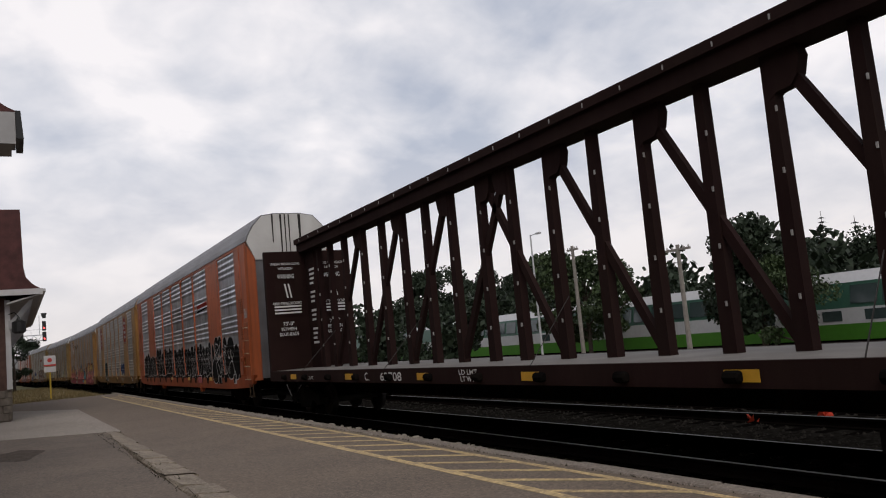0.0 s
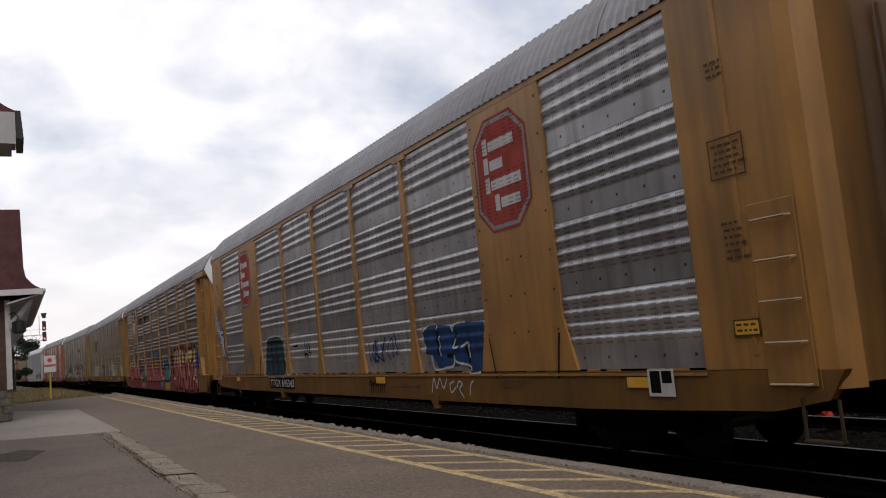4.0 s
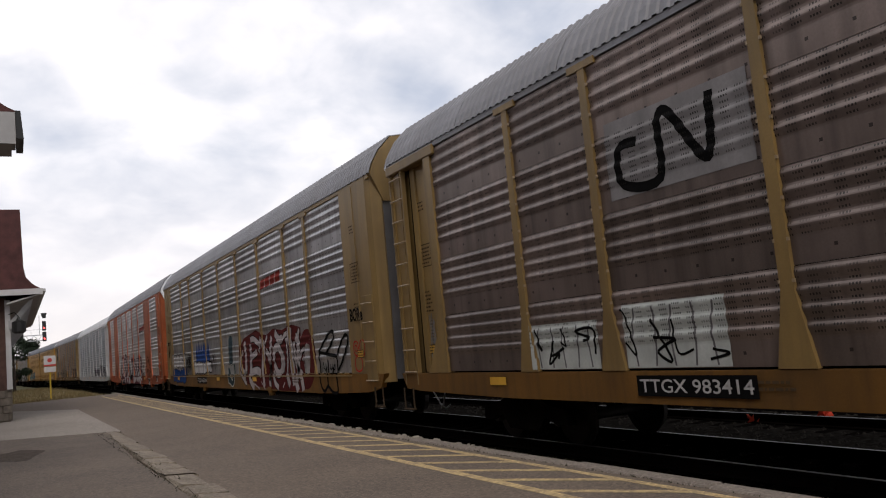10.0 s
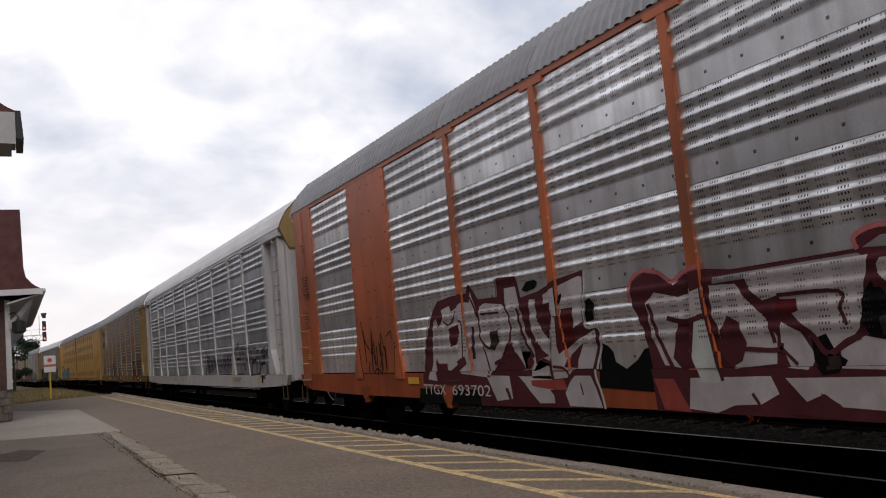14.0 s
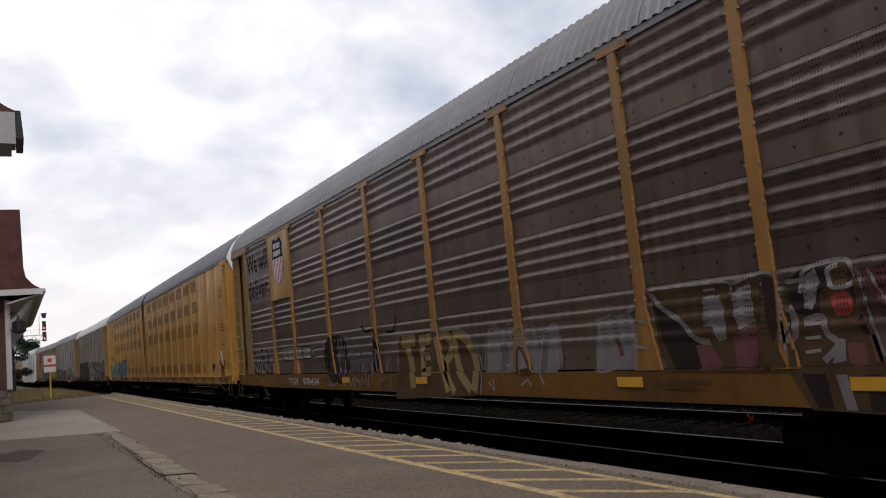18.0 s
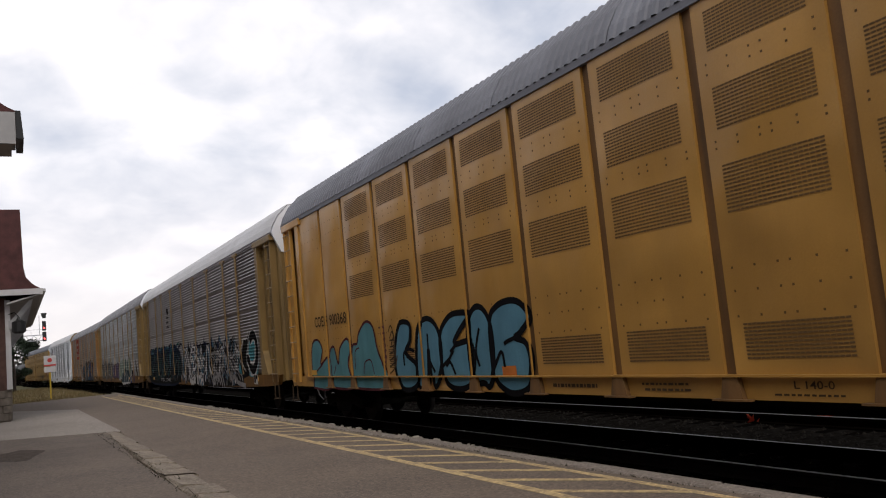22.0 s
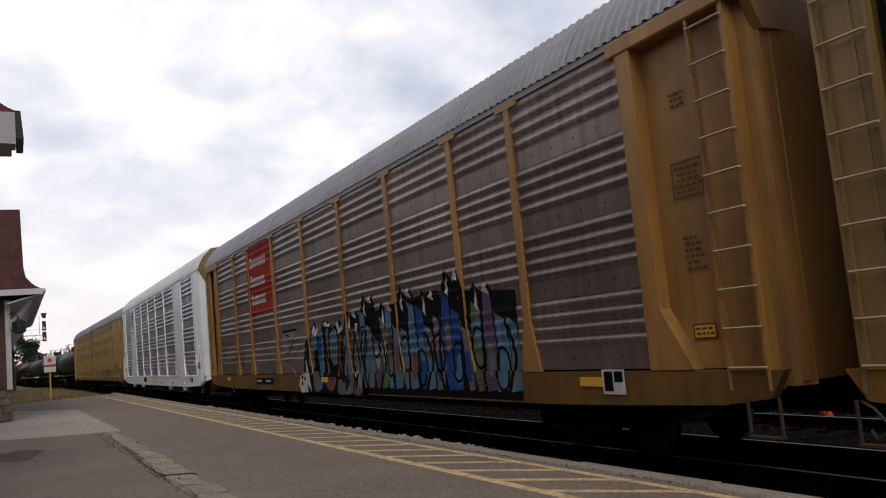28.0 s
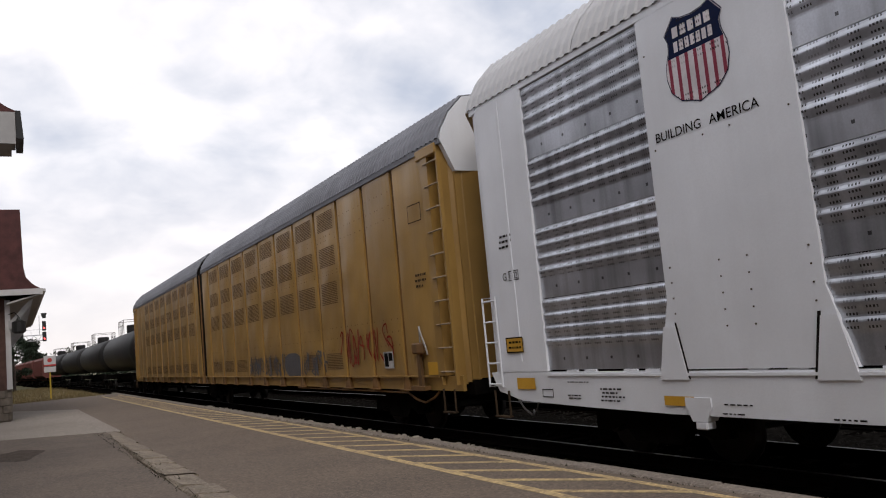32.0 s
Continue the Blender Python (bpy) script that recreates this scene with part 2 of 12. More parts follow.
def part(name, form, mats, parent, label="", smooth=False, at=(0, 0, 0), fix=True):
    """One mesh object under a thing or under a part."""
    me = form.data(name, mats, smooth)
    if fix:
        fix_normals(me)
    ob = new(name, me)
    ob.parent, ob.location = parent, at
    if label:
        ob["label"] = label
    return ob


def piece(name, me, parent, at=(0, 0, 0), turn=(0, 0, 0)):
    """A further object on mesh data that is already there."""
    ob = new(name, me)
    ob.parent, ob.location, ob.rotation_euler = parent, at, turn
    return ob


def thing(name, at=(0, 0, 0), label="", category="", group="", kind="", rz=0):
    ob = new(name)
    ob.location, ob.rotation_euler = at, (0, 0, radians(rz))
    return tagged(ob, label, category, group, kind)


def solid(name, form, mats, label="", category="", kind="", group="", smooth=False, at=(0, 0, 0)):
    ob = part(name, form, mats, None, "", smooth, at)
    return tagged(ob, label, category, group, kind)


# ---- the line of the near track ----
TRACK_X, SPEED = 8.55, 12.55


def drift(y):
    """How far the track has swung to the left at y."""
    if y < 70:
        return 0.0
    if y < 140:
        return 0.00045 * (y - 70) ** 2
    return 2.205 + 0.063 * (y - 140)


def line_x(y):
    return TRACK_X - drift(y)


def along(form, section, ys, centre, closed=True):
    """A section of (offset, z) points swept along the track's line."""
    n = len(section)
    vs = [(centre(y) + o, y, z) for y in ys for o, z in section]
    fs = [(k * n + j, k * n + (j + 1) % n, (k + 1) * n + (j + 1) % n, (k + 1) * n + j) for k in range(len(ys) - 1) for j in range(n if closed else n - 1)]
    return form.mesh_of(vs, fs)


LONG = [-430, -60, 0, 30, 60, 70] + list(range(80, 141, 10)) + [200, 300, 500, 820]

# ---- ground and platform ----
f = Form()
GX = [-900, -300, -60, -20, -7, 0, 6.4, 10, 15, 20, 30, 60, 140, 400, 900]
GY = [-500, -100, -30, 0, 20, 40, 62, 75, 100, 150, 250, 500, 1200]


def ground_z(x, y):
    base = -0.55
    if x > 20:
        base -= min(1.0, (x - 20) * 0.05)
    if y > 62 and x < 6.4:
        base += 0.35
    return base


for i in range(len(GX) - 1):
    for j in range(len(GY) - 1):
        q = [(GX[i], GY[j]), (GX[i + 1], GY[j]), (GX[i + 1], GY[j + 1]), (GX[i], GY[j + 1])]
        f.face([(x, y, ground_z(x, y)) for x, y in q])
bmg = f.data("ground", soil)
bm = bmesh.new()
bm.from_mesh(bmg)
bmesh.ops.remove_doubles(bm, verts=bm.verts, dist=0.001)
bm.to_mesh(bmg)
bm.free()
ground = tagged(new("ground", bmg), "rough grass and weeds reaching to the horizon", "ground", kind="structure")

platform = tagged(part("platform", Form().box(-7.0, 6.29, -40, 62, -0.54, 0.0), asphalt, None), "weathered grey asphalt station platform", "platform", kind="structure")
f = Form().prism([(-7.0, -40.0), (1.93, -40.0), (1.95, 16.0), (2.2, 23.9), (-3.0, 28.2), (-7.0, 31.0)], "z", 0.0, 0.085)
tagged(part("pavement", f, asphalt_dark, None), "patched dark asphalt walk beside the platform", "pavement", kind="structure")
f = Form().prism([(-3.0, 28.9), (2.64, 24.7), (2.64, 42.1), (-3.0, 55.0)], "z", 0.004, 0.03)
tagged(part("pavement_slab", f, slab_concrete, None), "pale concrete slab before the station", "pavement", kind="structure")
# edge kerb along the track: cast lengths with open joints
edge = thing("platform_kerb", label="chipped concrete kerb along the platform edge", category="kerb", kind="structure")
rng = random.Random(4)
y = -20.0
while y < 62:
    ln_ = 2.4
    o = rng.uniform(-0.012, 0.012)
    piece_form = Form().bevel_box(6.315, 6.575 + o, y + 0.012, y + ln_ - 0.012, -0.5, 0.012 + rng.uniform(-0.012, 0.008), 0.02)
    part("kerb_block", piece_form, concrete, edge)
    y += ln_
# stone kerb between the walk and the platform
kerb = thing("walk_kerb", label="worn stone kerb with broken mortar", category="kerb", kind="structure")
y = -4.0
while y < 24.2:
    ln_ = rng.uniform(0.7, 1.7)
    x0, x1 = 1.95 + rng.uniform(-0.02, 0.02) + 0.014 * max(0, y - 8), 2.41 + rng.uniform(-0.06, 0.03) + 0.009 * max(0, y - 8)
    ks = Form().bevel_box(x0, x1, y + 0.004, min(y + ln_, 24.4) - 0.004, -0.04, 0.105, 0.03)
    ks.v = [(a + rng.uniform(-0.035, 0.035), b + rng.uniform(-0.05, 0.05), c + rng.uniform(-0.020, 0.006) - (0.035 if a > 2.2 else 0)) for a, b, c in ks.v]
    part("kerb_stone", ks, kerb_stone, kerb)
    y += ln_

# yellow edge marking
marking = thing("edge_marking", label="worn yellow hatched safety marking", category="road marking", kind="structure")
part("line", Form().box(5.08, 5.215, -10, 58, 0.0, 0.004), paint_yellow, marking)
part("line", Form().box(6.06, 6.16, -10, 58, 0.0, 0.004), paint_yellow, marking)
y = -6.785
while y < 56:
    b = Form()
    b.prism([(5.215, y - 0.10), (5.215, y + 0.10), (6.06, y - 1.12), (6.06, y - 1.32)], "z", 0.0, 0.004)
    part("stripe", b, paint_yellow, marking)
    y += 1.112

# joint in the paving past the slab
tagged(part("joint", Form().box(2.62, 2.70, 42.2, 62.0, 0.0, 0.004), asphalt_dark, None), "dark joint between platform pavings", "joint", kind="structure")
# broken edge: pale crumbled concrete lying along the kerb
cr_ = random.Random(41)
rub = Form()
for _ in range(210):
    yy = 11.0 + 22.0 * cr_.random() ** 0.9
    xx = cr_.uniform(6.28, 6.62)
    s_ = cr_.uniform(0.02, 0.10) * (1.0 if yy > 12 else 0.4)
    a = cr_.uniform(0, 6.28)
    base = [(xx + s_ * cr_.uniform(0.6, 1.2) * math.cos(a + k * 1.257) * 0.8, yy + 1.6 * s_ * cr_.uniform(0.6, 1.2) * math.sin(a + k * 1.257)) for k in range(5)]
    zt = cr_.uniform(0.014, 0.034)
    vs = [(p, q, -0.01) for p, q in base] + [(xx + (p - xx) * 0.7, yy + (q - yy) * 0.7, zt + cr_.uniform(-0.01, 0.01)) for p, q in base]
    rub.mesh_of(vs, [(k, (k + 1) % 5, 5 + (k + 1) % 5, 5 + k) for k in range(5)] + [(5, 6, 7, 8, 9)])
pale_rubble = mat("pale_rubble", (0.27, 0.235, 0.195), 0.95, var=0.3, scale=8, fine=40, bump=0.6, dirt=(0.12, 0.10, 0.08), dirt_amt=0.5)
tagged(part("broken_concrete", rub, pale_rubble, None), "pale crumbled concrete along the platform edge", "rubble", kind="stuff")
wd = Form()
for _ in range(1500):
    yy = cr_.uniform(3.0, 24.0)
    if cr_.random() < 0.8:
        xx, zz = cr_.choice((cr_.uniform(6.28, 6.33), cr_.uniform(6.56, 6.62))), -0.01
    else:
        xx, zz, yy = 1.93 + 0.014 * max(0, yy - 8) + cr_.uniform(-0.05, 0.03), 0.085, cr_.uniform(8.0, 24.0)
    h, a = cr_.uniform(0.01, 0.035), cr_.uniform(0, 6.28)
    dx, dy = 0.012 * math.cos(a), 0.012 * math.sin(a)
    wd.face([(xx - dx, yy - dy, zz), (xx + dx, yy + dy, zz), (xx + cr_.uniform(-0.03, 0.03), yy + cr_.uniform(-0.03, 0.03), zz + h)])
kerb_weed = mat("kerb_weed", (0.035, 0.034, 0.016), 0.9, var=0.4, scale=3)
tagged(part("kerb_weeds", wd, kerb_weed, None, fix=False), "small dry weeds rooted along the kerbs", "weeds", kind="stuff")

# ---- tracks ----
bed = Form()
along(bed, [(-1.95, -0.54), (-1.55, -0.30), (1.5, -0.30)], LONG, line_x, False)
tagged(part("ballast_bed", bed, ballast_mat, None), "crushed stone ballast, near-black for the shade under the train", "ballast", kind="structure")
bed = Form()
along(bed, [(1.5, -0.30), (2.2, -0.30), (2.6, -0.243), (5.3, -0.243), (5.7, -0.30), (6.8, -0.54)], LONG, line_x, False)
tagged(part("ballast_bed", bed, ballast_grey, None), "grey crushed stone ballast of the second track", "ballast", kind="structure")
tagged(part("ballast_wall", Form().prism([(6.58, -0.54), (6.58, -0.10), (6.74, -0.16), (7.05, -0.30), (7.05, -0.54)], "y", -40, 62), brown_soil, None), "oily brown soil heaped against the platform kerb", "ballast", kind="structure")


def track(off, name, label):
    t = thing(name, label=label, category="railway track", kind="structure")
    for s in (-0.7525, 0.7525):
        web = [(s + off + a, z) for a, z in ((-0.07, -0.235), (0.07, -0.235), (0.07, -0.215), (0.012, -0.20), (0.012, -0.11), (0.034, -0.10), (0.034, -0.066), (-0.034, -0.066), (-0.034, -0.10), (-0.012, -0.11), (-0.012, -0.20), (-0.07, -0.215))]
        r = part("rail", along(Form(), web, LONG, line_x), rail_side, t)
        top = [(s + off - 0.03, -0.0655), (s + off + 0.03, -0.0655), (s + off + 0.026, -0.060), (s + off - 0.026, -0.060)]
        part("running_surface", along(Form(), top, LONG, line_x), rail_top, r, "worn railhead, toned down for the shade under the train")
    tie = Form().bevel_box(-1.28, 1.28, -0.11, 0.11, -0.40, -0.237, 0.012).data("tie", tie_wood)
    fix_normals(tie)
    for k in range(-20, 130):
        yy = 0.55 * k
        piece("tie", tie, t, (line_x(yy) + off, yy, 0), (0, 0, radians(rng.uniform(-0.5, 0.5))))
    return t


track(0.0, "track_1", "main railway track with polished rails")
track(3.92, "track_2", "second railway track on weedy ballast")

# ---- rolling stock ----
HW = 1.50   # half width of a car body
CARS = []   # (thing, S of its middle, half the truck spacing)
WHEELSETS = []
SKIN = {}     # how the side of each rack is made, for the paint on it

galv = mat("galvanised_panel", (0.75, 0.75, 0.765), 0.38, 0.86, var=0.22, scale=1.2, streak=0.5, dirt=(0.30, 0.27, 0.25), dirt_amt=0.35, bump=0.08, sheet=True, spec=0.2)
galv_brown = mat("grimy_panel", (0.205, 0.160, 0.140), 0.36, 0.55, var=0.22, scale=1.0, streak=0.6, dirt=(0.06, 0.048, 0.04), dirt_amt=0.45, bump=0.08, sheet=True, spec=0.5)
galv_dark = mat("dull_panel", (0.58, 0.605, 0.655), 0.38, 0.84, var=0.22, scale=1.2, streak=0.5, dirt=(0.075, 0.075, 0.080), dirt_amt=0.4, bump=0.08, sheet=True, spec=0.2)
galv_purple = mat("grimy_grey_panel", (0.19, 0.165, 0.172), 0.36, 0.55, var=0.22, scale=1.0, streak=0.6, dirt=(0.07, 0.058, 0.055), dirt_amt=0.45, bump=0.08, sheet=True, spec=0.5)
galv_rust = mat("rusted_panel", (0.155, 0.115, 0.098), 0.38, 0.5, var=0.22, scale=1.0, streak=0.6, dirt=(0.06, 0.045, 0.038), dirt_amt=0.45, bump=0.08, sheet=True, spec=0.5)
galv_mid = mat("weathered_panel", (0.45, 0.442, 0.446), 0.38, 0.78, var=0.22, scale=1.2, streak=0.5, dirt=(0.12, 0.105, 0.098), dirt_amt=0.4, bump=0.08, sheet=True, spec=0.2)
roof_dark = mat("dark_grey_roof", (0.175, 0.18, 0.20), 0.55, 0.3, var=0.15, scale=0.8, dirt=(0.08, 0.08, 0.085), dirt_amt=0.4, spec=0.15)
roof_grey = mat("galvanised_roof", (0.21, 0.21, 0.222), 0.5, 0.4, var=0.15, scale=0.8, streak=0.2, dirt=(0.16, 0.15, 0.145), dirt_amt=0.4, spec=0.15)
roof_white = mat("white_roof", (0.44, 0.445, 0.46), 0.6, 0.0, var=0.08, scale=0.8, dirt=(0.35, 0.34, 0.33), dirt_amt=0.4)
yellow = mat("faded_yellow_paint", (0.295, 0.146, 0.037), 0.46, var=0.16, scale=0.9, streak=0.6, dirt=(0.095, 0.052, 0.022), dirt_amt=0.55, spec=0.45)
tan = mat("dusty_yellow_paint", (0.222, 0.142, 0.047), 0.46, var=0.16, scale=0.9, streak=0.55, dirt=(0.10, 0.066, 0.030), dirt_amt=0.55, spec=0.45)
orange = mat("rusty_orange_paint", (0.385, 0.088, 0.023), 0.46, var=0.2, scale=0.9, streak=0.55, dirt=(0.095, 0.036, 0.022), dirt_amt=0.6, spec=0.45)
white = mat("white_paint", (0.72, 0.745, 0.79), 0.46, var=0.06, scale=0.9, streak=0.08, dirt=(0.42, 0.41, 0.41), dirt_amt=0.25, spec=0.45)
# grime plus the shade of the recessed channels, both put into the post colour
plate_post = mat("grime_and_shade_yellow", (0.20, 0.10, 0.03), 0.7, var=0.2, scale=0.9, streak=0.7, dirt=(0.06, 0.035, 0.016), dirt_amt=0.6)
gable_white = mat("rust_streaked_white", (0.50, 0.49, 0.47), 0.6, var=0.1, scale=1.2, dirt=(0.22, 0.19, 0.17), dirt_amt=0.4)
plate_yellow = mat("automax_yellow_paint", (0.435, 0.232, 0.054), 0.33, var=0.12, scale=0.9, streak=0.08, dirt=(0.17, 0.085, 0.03), dirt_amt=0.3, dent=0.12)
plate_olive = mat("dirty_olive_yellow_paint", (0.345, 0.205, 0.058), 0.38, var=0.14, scale=0.9, streak=0.12, dirt=(0.12, 0.07, 0.03), dirt_amt=0.4, dent=0.12)
# dirt, and the shade low on the cars, are both in this sill colour
sill_yellow = mat("dirty_shaded_yellow_sill", (0.15, 0.072, 0.016), 0.7, var=0.2, scale=0.9, streak=0.5, dirt=(0.05, 0.03, 0.015), dirt_amt=0.6, spec=0.15)
sill_orange = mat("dirty_orange_sill", (0.27, 0.060, 0.020), 0.7, var=0.2, scale=0.9, streak=0.4, dirt=(0.07, 0.025, 0.015), dirt_amt=0.6, spec=0.15)
dirty_white = mat("dirty_white_paint", (0.40, 0.395, 0.40), 0.46, var=0.1, scale=0.9, streak=0.5, dirt=(0.24, 0.22, 0.21), dirt_amt=0.45, spec=0.45)
grey_door = mat("bare_metal_door", (0.15, 0.15, 0.16), 0.5, 0.4, var=0.25, scale=1.5, streak=0.5, dirt=(0.10, 0.09, 0.085), dirt_amt=0.5, spec=0.15)
box_brown = mat("brown_freight_paint", (0.019, 0.0088, 0.0082), 0.9, spec=0.08, var=0.2, scale=1.0, streak=0.3, dirt=(0.03, 0.018, 0.014), dirt_amt=0.4)
deck_grey = mat("worn_deck", (0.13, 0.12, 0.11), 0.8, var=0.25, scale=1.5, dirt=(0.09, 0.075, 0.065), dirt_amt=0.5)
tank_black = mat("black_tank_paint", (0.014, 0.0135, 0.014), 0.55, spec=0.25, var=0.25, scale=0.7, streak=0.4, dirt=(0.035, 0.03, 0.028), dirt_amt=0.4)
hopper_red = mat("brown_red_paint", (0.13, 0.035, 0.028), 0.7, var=0.2, streak=0.4)
white_text = mat("white_lettering", (0.62, 0.61, 0.60), 0.7, var=0.12, fine=30)
reflector = mat("yellow_reflector", (0.55, 0.30, 0.03), 0.4, var=0.12)
perforation = mat("punched_holes", (0.12, 0.066, 0.022), 0.9, var=0.2)
# rubber, and also the black strips that stand for shade in gaps and slots
rubber = mat("black_rubber_and_gap_shade", (0.012, 0.010, 0.009), 0.9, var=0.2, spec=0.08)
step_grime = mat("grimy_step", (0.06, 0.04, 0.024), 0.8, var=0.3, scale=4, dirt=(0.02, 0.015, 0.012), dirt_amt=0.6, spec=0.1)
rung_steel = mat("worn_rung", (0.29, 0.22, 0.14), 0.55, var=0.2, scale=4, dirt=(0.16, 0.10, 0.05), dirt_amt=0.4)
hose_grey = mat("pale_hose", (0.30, 0.29, 0.28), 0.6, var=0.2)


def make_truck():
    """Meshes of a two-axle freight truck."""
    prof = [(-1.22, 0.30), (-1.22, 0.52), (-0.72, 0.60), (-0.40, 0.74), (0.40, 0.74), (0.72, 0.60), (1.22, 0.52), (1.22, 0.30), (0.98, 0.28), (0.62, 0.40), (0.42, 0.18), (-0.42, 0.18), (-0.62, 0.40), (-0.98, 0.28)]
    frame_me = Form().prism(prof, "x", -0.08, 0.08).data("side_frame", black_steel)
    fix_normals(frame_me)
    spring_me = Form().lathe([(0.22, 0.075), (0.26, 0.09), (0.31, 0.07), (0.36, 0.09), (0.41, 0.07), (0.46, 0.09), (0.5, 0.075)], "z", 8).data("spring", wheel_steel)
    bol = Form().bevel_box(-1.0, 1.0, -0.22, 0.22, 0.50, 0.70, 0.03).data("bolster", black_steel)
    axle = Form()
    axle.lathe([(-1.0, 0.075), (-0.6, 0.085), (0.6, 0.085), (1.0, 0.075)], "x", 10)
    for s in (-1, 1):
        axle.lathe([(s * 0.80, 0.36), (s * 0.795, 0.40), (s * 0.70, 0.42), (s * 0.685, 0.455), (s * 0.66, 0.455), (s * 0.66, 0.37), (s * 0.71, 0.34), (s * 0.72, 0.14), (s * 0.66, 0.11), (s * 0.84, 0.11), (s * 0.78, 0.15), (s * 0.77, 0.33)], "x", 24)
        axle.lathe([(s * 0.995, 0.10), (s * 1.12, 0.10), (s * 1.13, 0.085)], "x", 12)
        axle.box(s * 1.13 - 0.004, s * 1.13 + 0.004, -0.06, 0.06, -0.012, 0.012)
    axle_me = axle.data("wheelset", wheel_steel)
    fix_normals(axle_me)
    return frame_me, spring_me, bol, axle_me


TRUCK = make_truck()


def add_truck(car, y):
    frame_me, spring_me, bol, axle_me = TRUCK
    tr = piece("truck", bol, car, (0, y, 0))
    tr["label"] = "cast steel truck with two axles, near-black for the shade"
    for s in (-1.08, 1.08):
        piece("side_frame", frame_me, tr, (s, 0, 0))
        for dy in (-0.22, 0.0, 0.22):
            piece("spring", spring_me, tr, (s * 0.97, dy, 0))
    for dy in (-0.89, 0.89):
        WHEELSETS.append((piece("wheelset", axle_me, tr, (0, dy, 0.36)), dy))


def coupler(car, y, sgn):
    """Knuckle coupler on its shank, with the brake hose that hangs beside it."""
    c = Form()
    c.box(-0.08, 0.08, min(y, y + sgn * 0.38), max(y, y + sgn * 0.38), 0.68, 0.88)
    ya, yb = sorted((y + sgn * 0.36, y + sgn * 0.62))
    c.bevel_box(-0.17, 0.15, ya, yb, 0.60, 0.94, 0.05)
    part("coupler", c, black_steel, car)
    pts = [(-0.42, y, 0.70), (-0.44, y + sgn * 0.16, 0.62), (-0.40, y + sgn * 0.34, 0.38), (-0.36, y + sgn * 0.50, 0.28), (-0.30, y + sgn * 0.60, 0.36)]
    part("brake_hose", Form().tube(pts, 0.017, 6), hose_grey, car, "pale dusty air hose", smooth=True)


def sill_step(car, y, side, m, w=0.42):
    x = side * (HW + 0.02)
    s = Form()
    for dy in (-w / 2, w / 2):
        s.box(x - 0.012, x + 0.012, y + dy - 0.014, y + dy + 0.014, 0.44, 0.85)
    s.box(x - 0.05, x + 0.05, y - w / 2, y + w / 2, 0.425, 0.445)
    part("sill_step", s, step_grime, car)


def ladder(car, y0, y1, z0, z1, x, m, rungs):
    """Two stiles; each rung is a piece under them."""
    l = Form()
    for yy in (y0, y1):
        l.box(x - 0.035, x + 0.035, yy - 0.022, yy + 0.022, z0, z1)
    lad = part("ladder", l, m, car)
    rung = Form().tube([(x, y0, 0), (x - 0.055, y0 + 0.02, 0), (x - 0.055, y1 - 0.02, 0), (x, y1, 0)], 0.016, 6).data("rung", rung_steel)
    for k in range(rungs):
        piece("rung", rung, lad, (0, 0, z0 + 0.25 + (z1 - z0 - 0.4) * k / max(1, rungs - 1)))
    return lad


def ridge_profile(z0, z1, count, flat, depth=0.021):
    """(x, z) outline of a pressed sheet: rounded ridges above, a plain band below; x is how far it stands out."""
    pts = [(0.0, z0), (0.0, z0 + flat)]
    if count:
        pitch = (z1 - z0 - flat) / count
        for k in range(count):
            b = z0 + flat + k * pitch
            pts += [(depth * 0.10, b + pitch * 0.14), (depth * 0.55, b + pitch * 0.36), (depth * 0.92, b + pitch * 0.54), (depth, b + pitch * 0.64), (depth * 0.82, b + pitch * 0.73), (depth * 0.18, b + pitch * 0.88), (0.0, b + pitch)]
    return pts


def sheet_profile(k, z0, z1, style):
    if style == "fine":
        return ridge_profile(z0 + 0.07, z1, 9, 0.02, 0.024)
    return ridge_profile(z0, z1, 4, 0.28)


Z_BOT, Z_TOP = 1.17, 5.36
ROOF = [(-1.50, 5.46), (-1.43, 5.66), (-1.24, 5.98), (-0.92, 6.30), (-0.45, 6.37), (0.45, 6.37), (0.92, 6.30), (1.24, 5.98), (1.43, 5.66), (1.50, 5.46)]
SHEETS = [(1.17, 2.195), (2.203, 3.228), (3.236, 4.261), (4.269, 5.36)]
_sheet_cache = {}


def side_sheets(car, y0, y1, side, m, style):
    """The stacked pressed sheets of one bay."""
    for k, (z0, z1) in enumerate(SHEETS):
        key = (round(y1 - y0, 2), k, m.name, style, side)
        if key not in _sheet_cache:
            w = y1 - y0
            prof = sheet_profile(k, z0, z1, style)
            fm = Form()
            fm.prism([(side * (HW - 0.042 + a), z) for a, z in prof] + [(side * (HW - 0.08), z1), (side * (HW - 0.08), z0)], "y", 0, w)
            me = fm.data("side_sheet", m)
            fix_normals(me)
            _sheet_cache[key] = me
        piece("side_sheet", _sheet_cache[key], car, (0, y0, 0))


FLARE = 0.26   # how far solid plates spread at their foot
_post_cache = {}


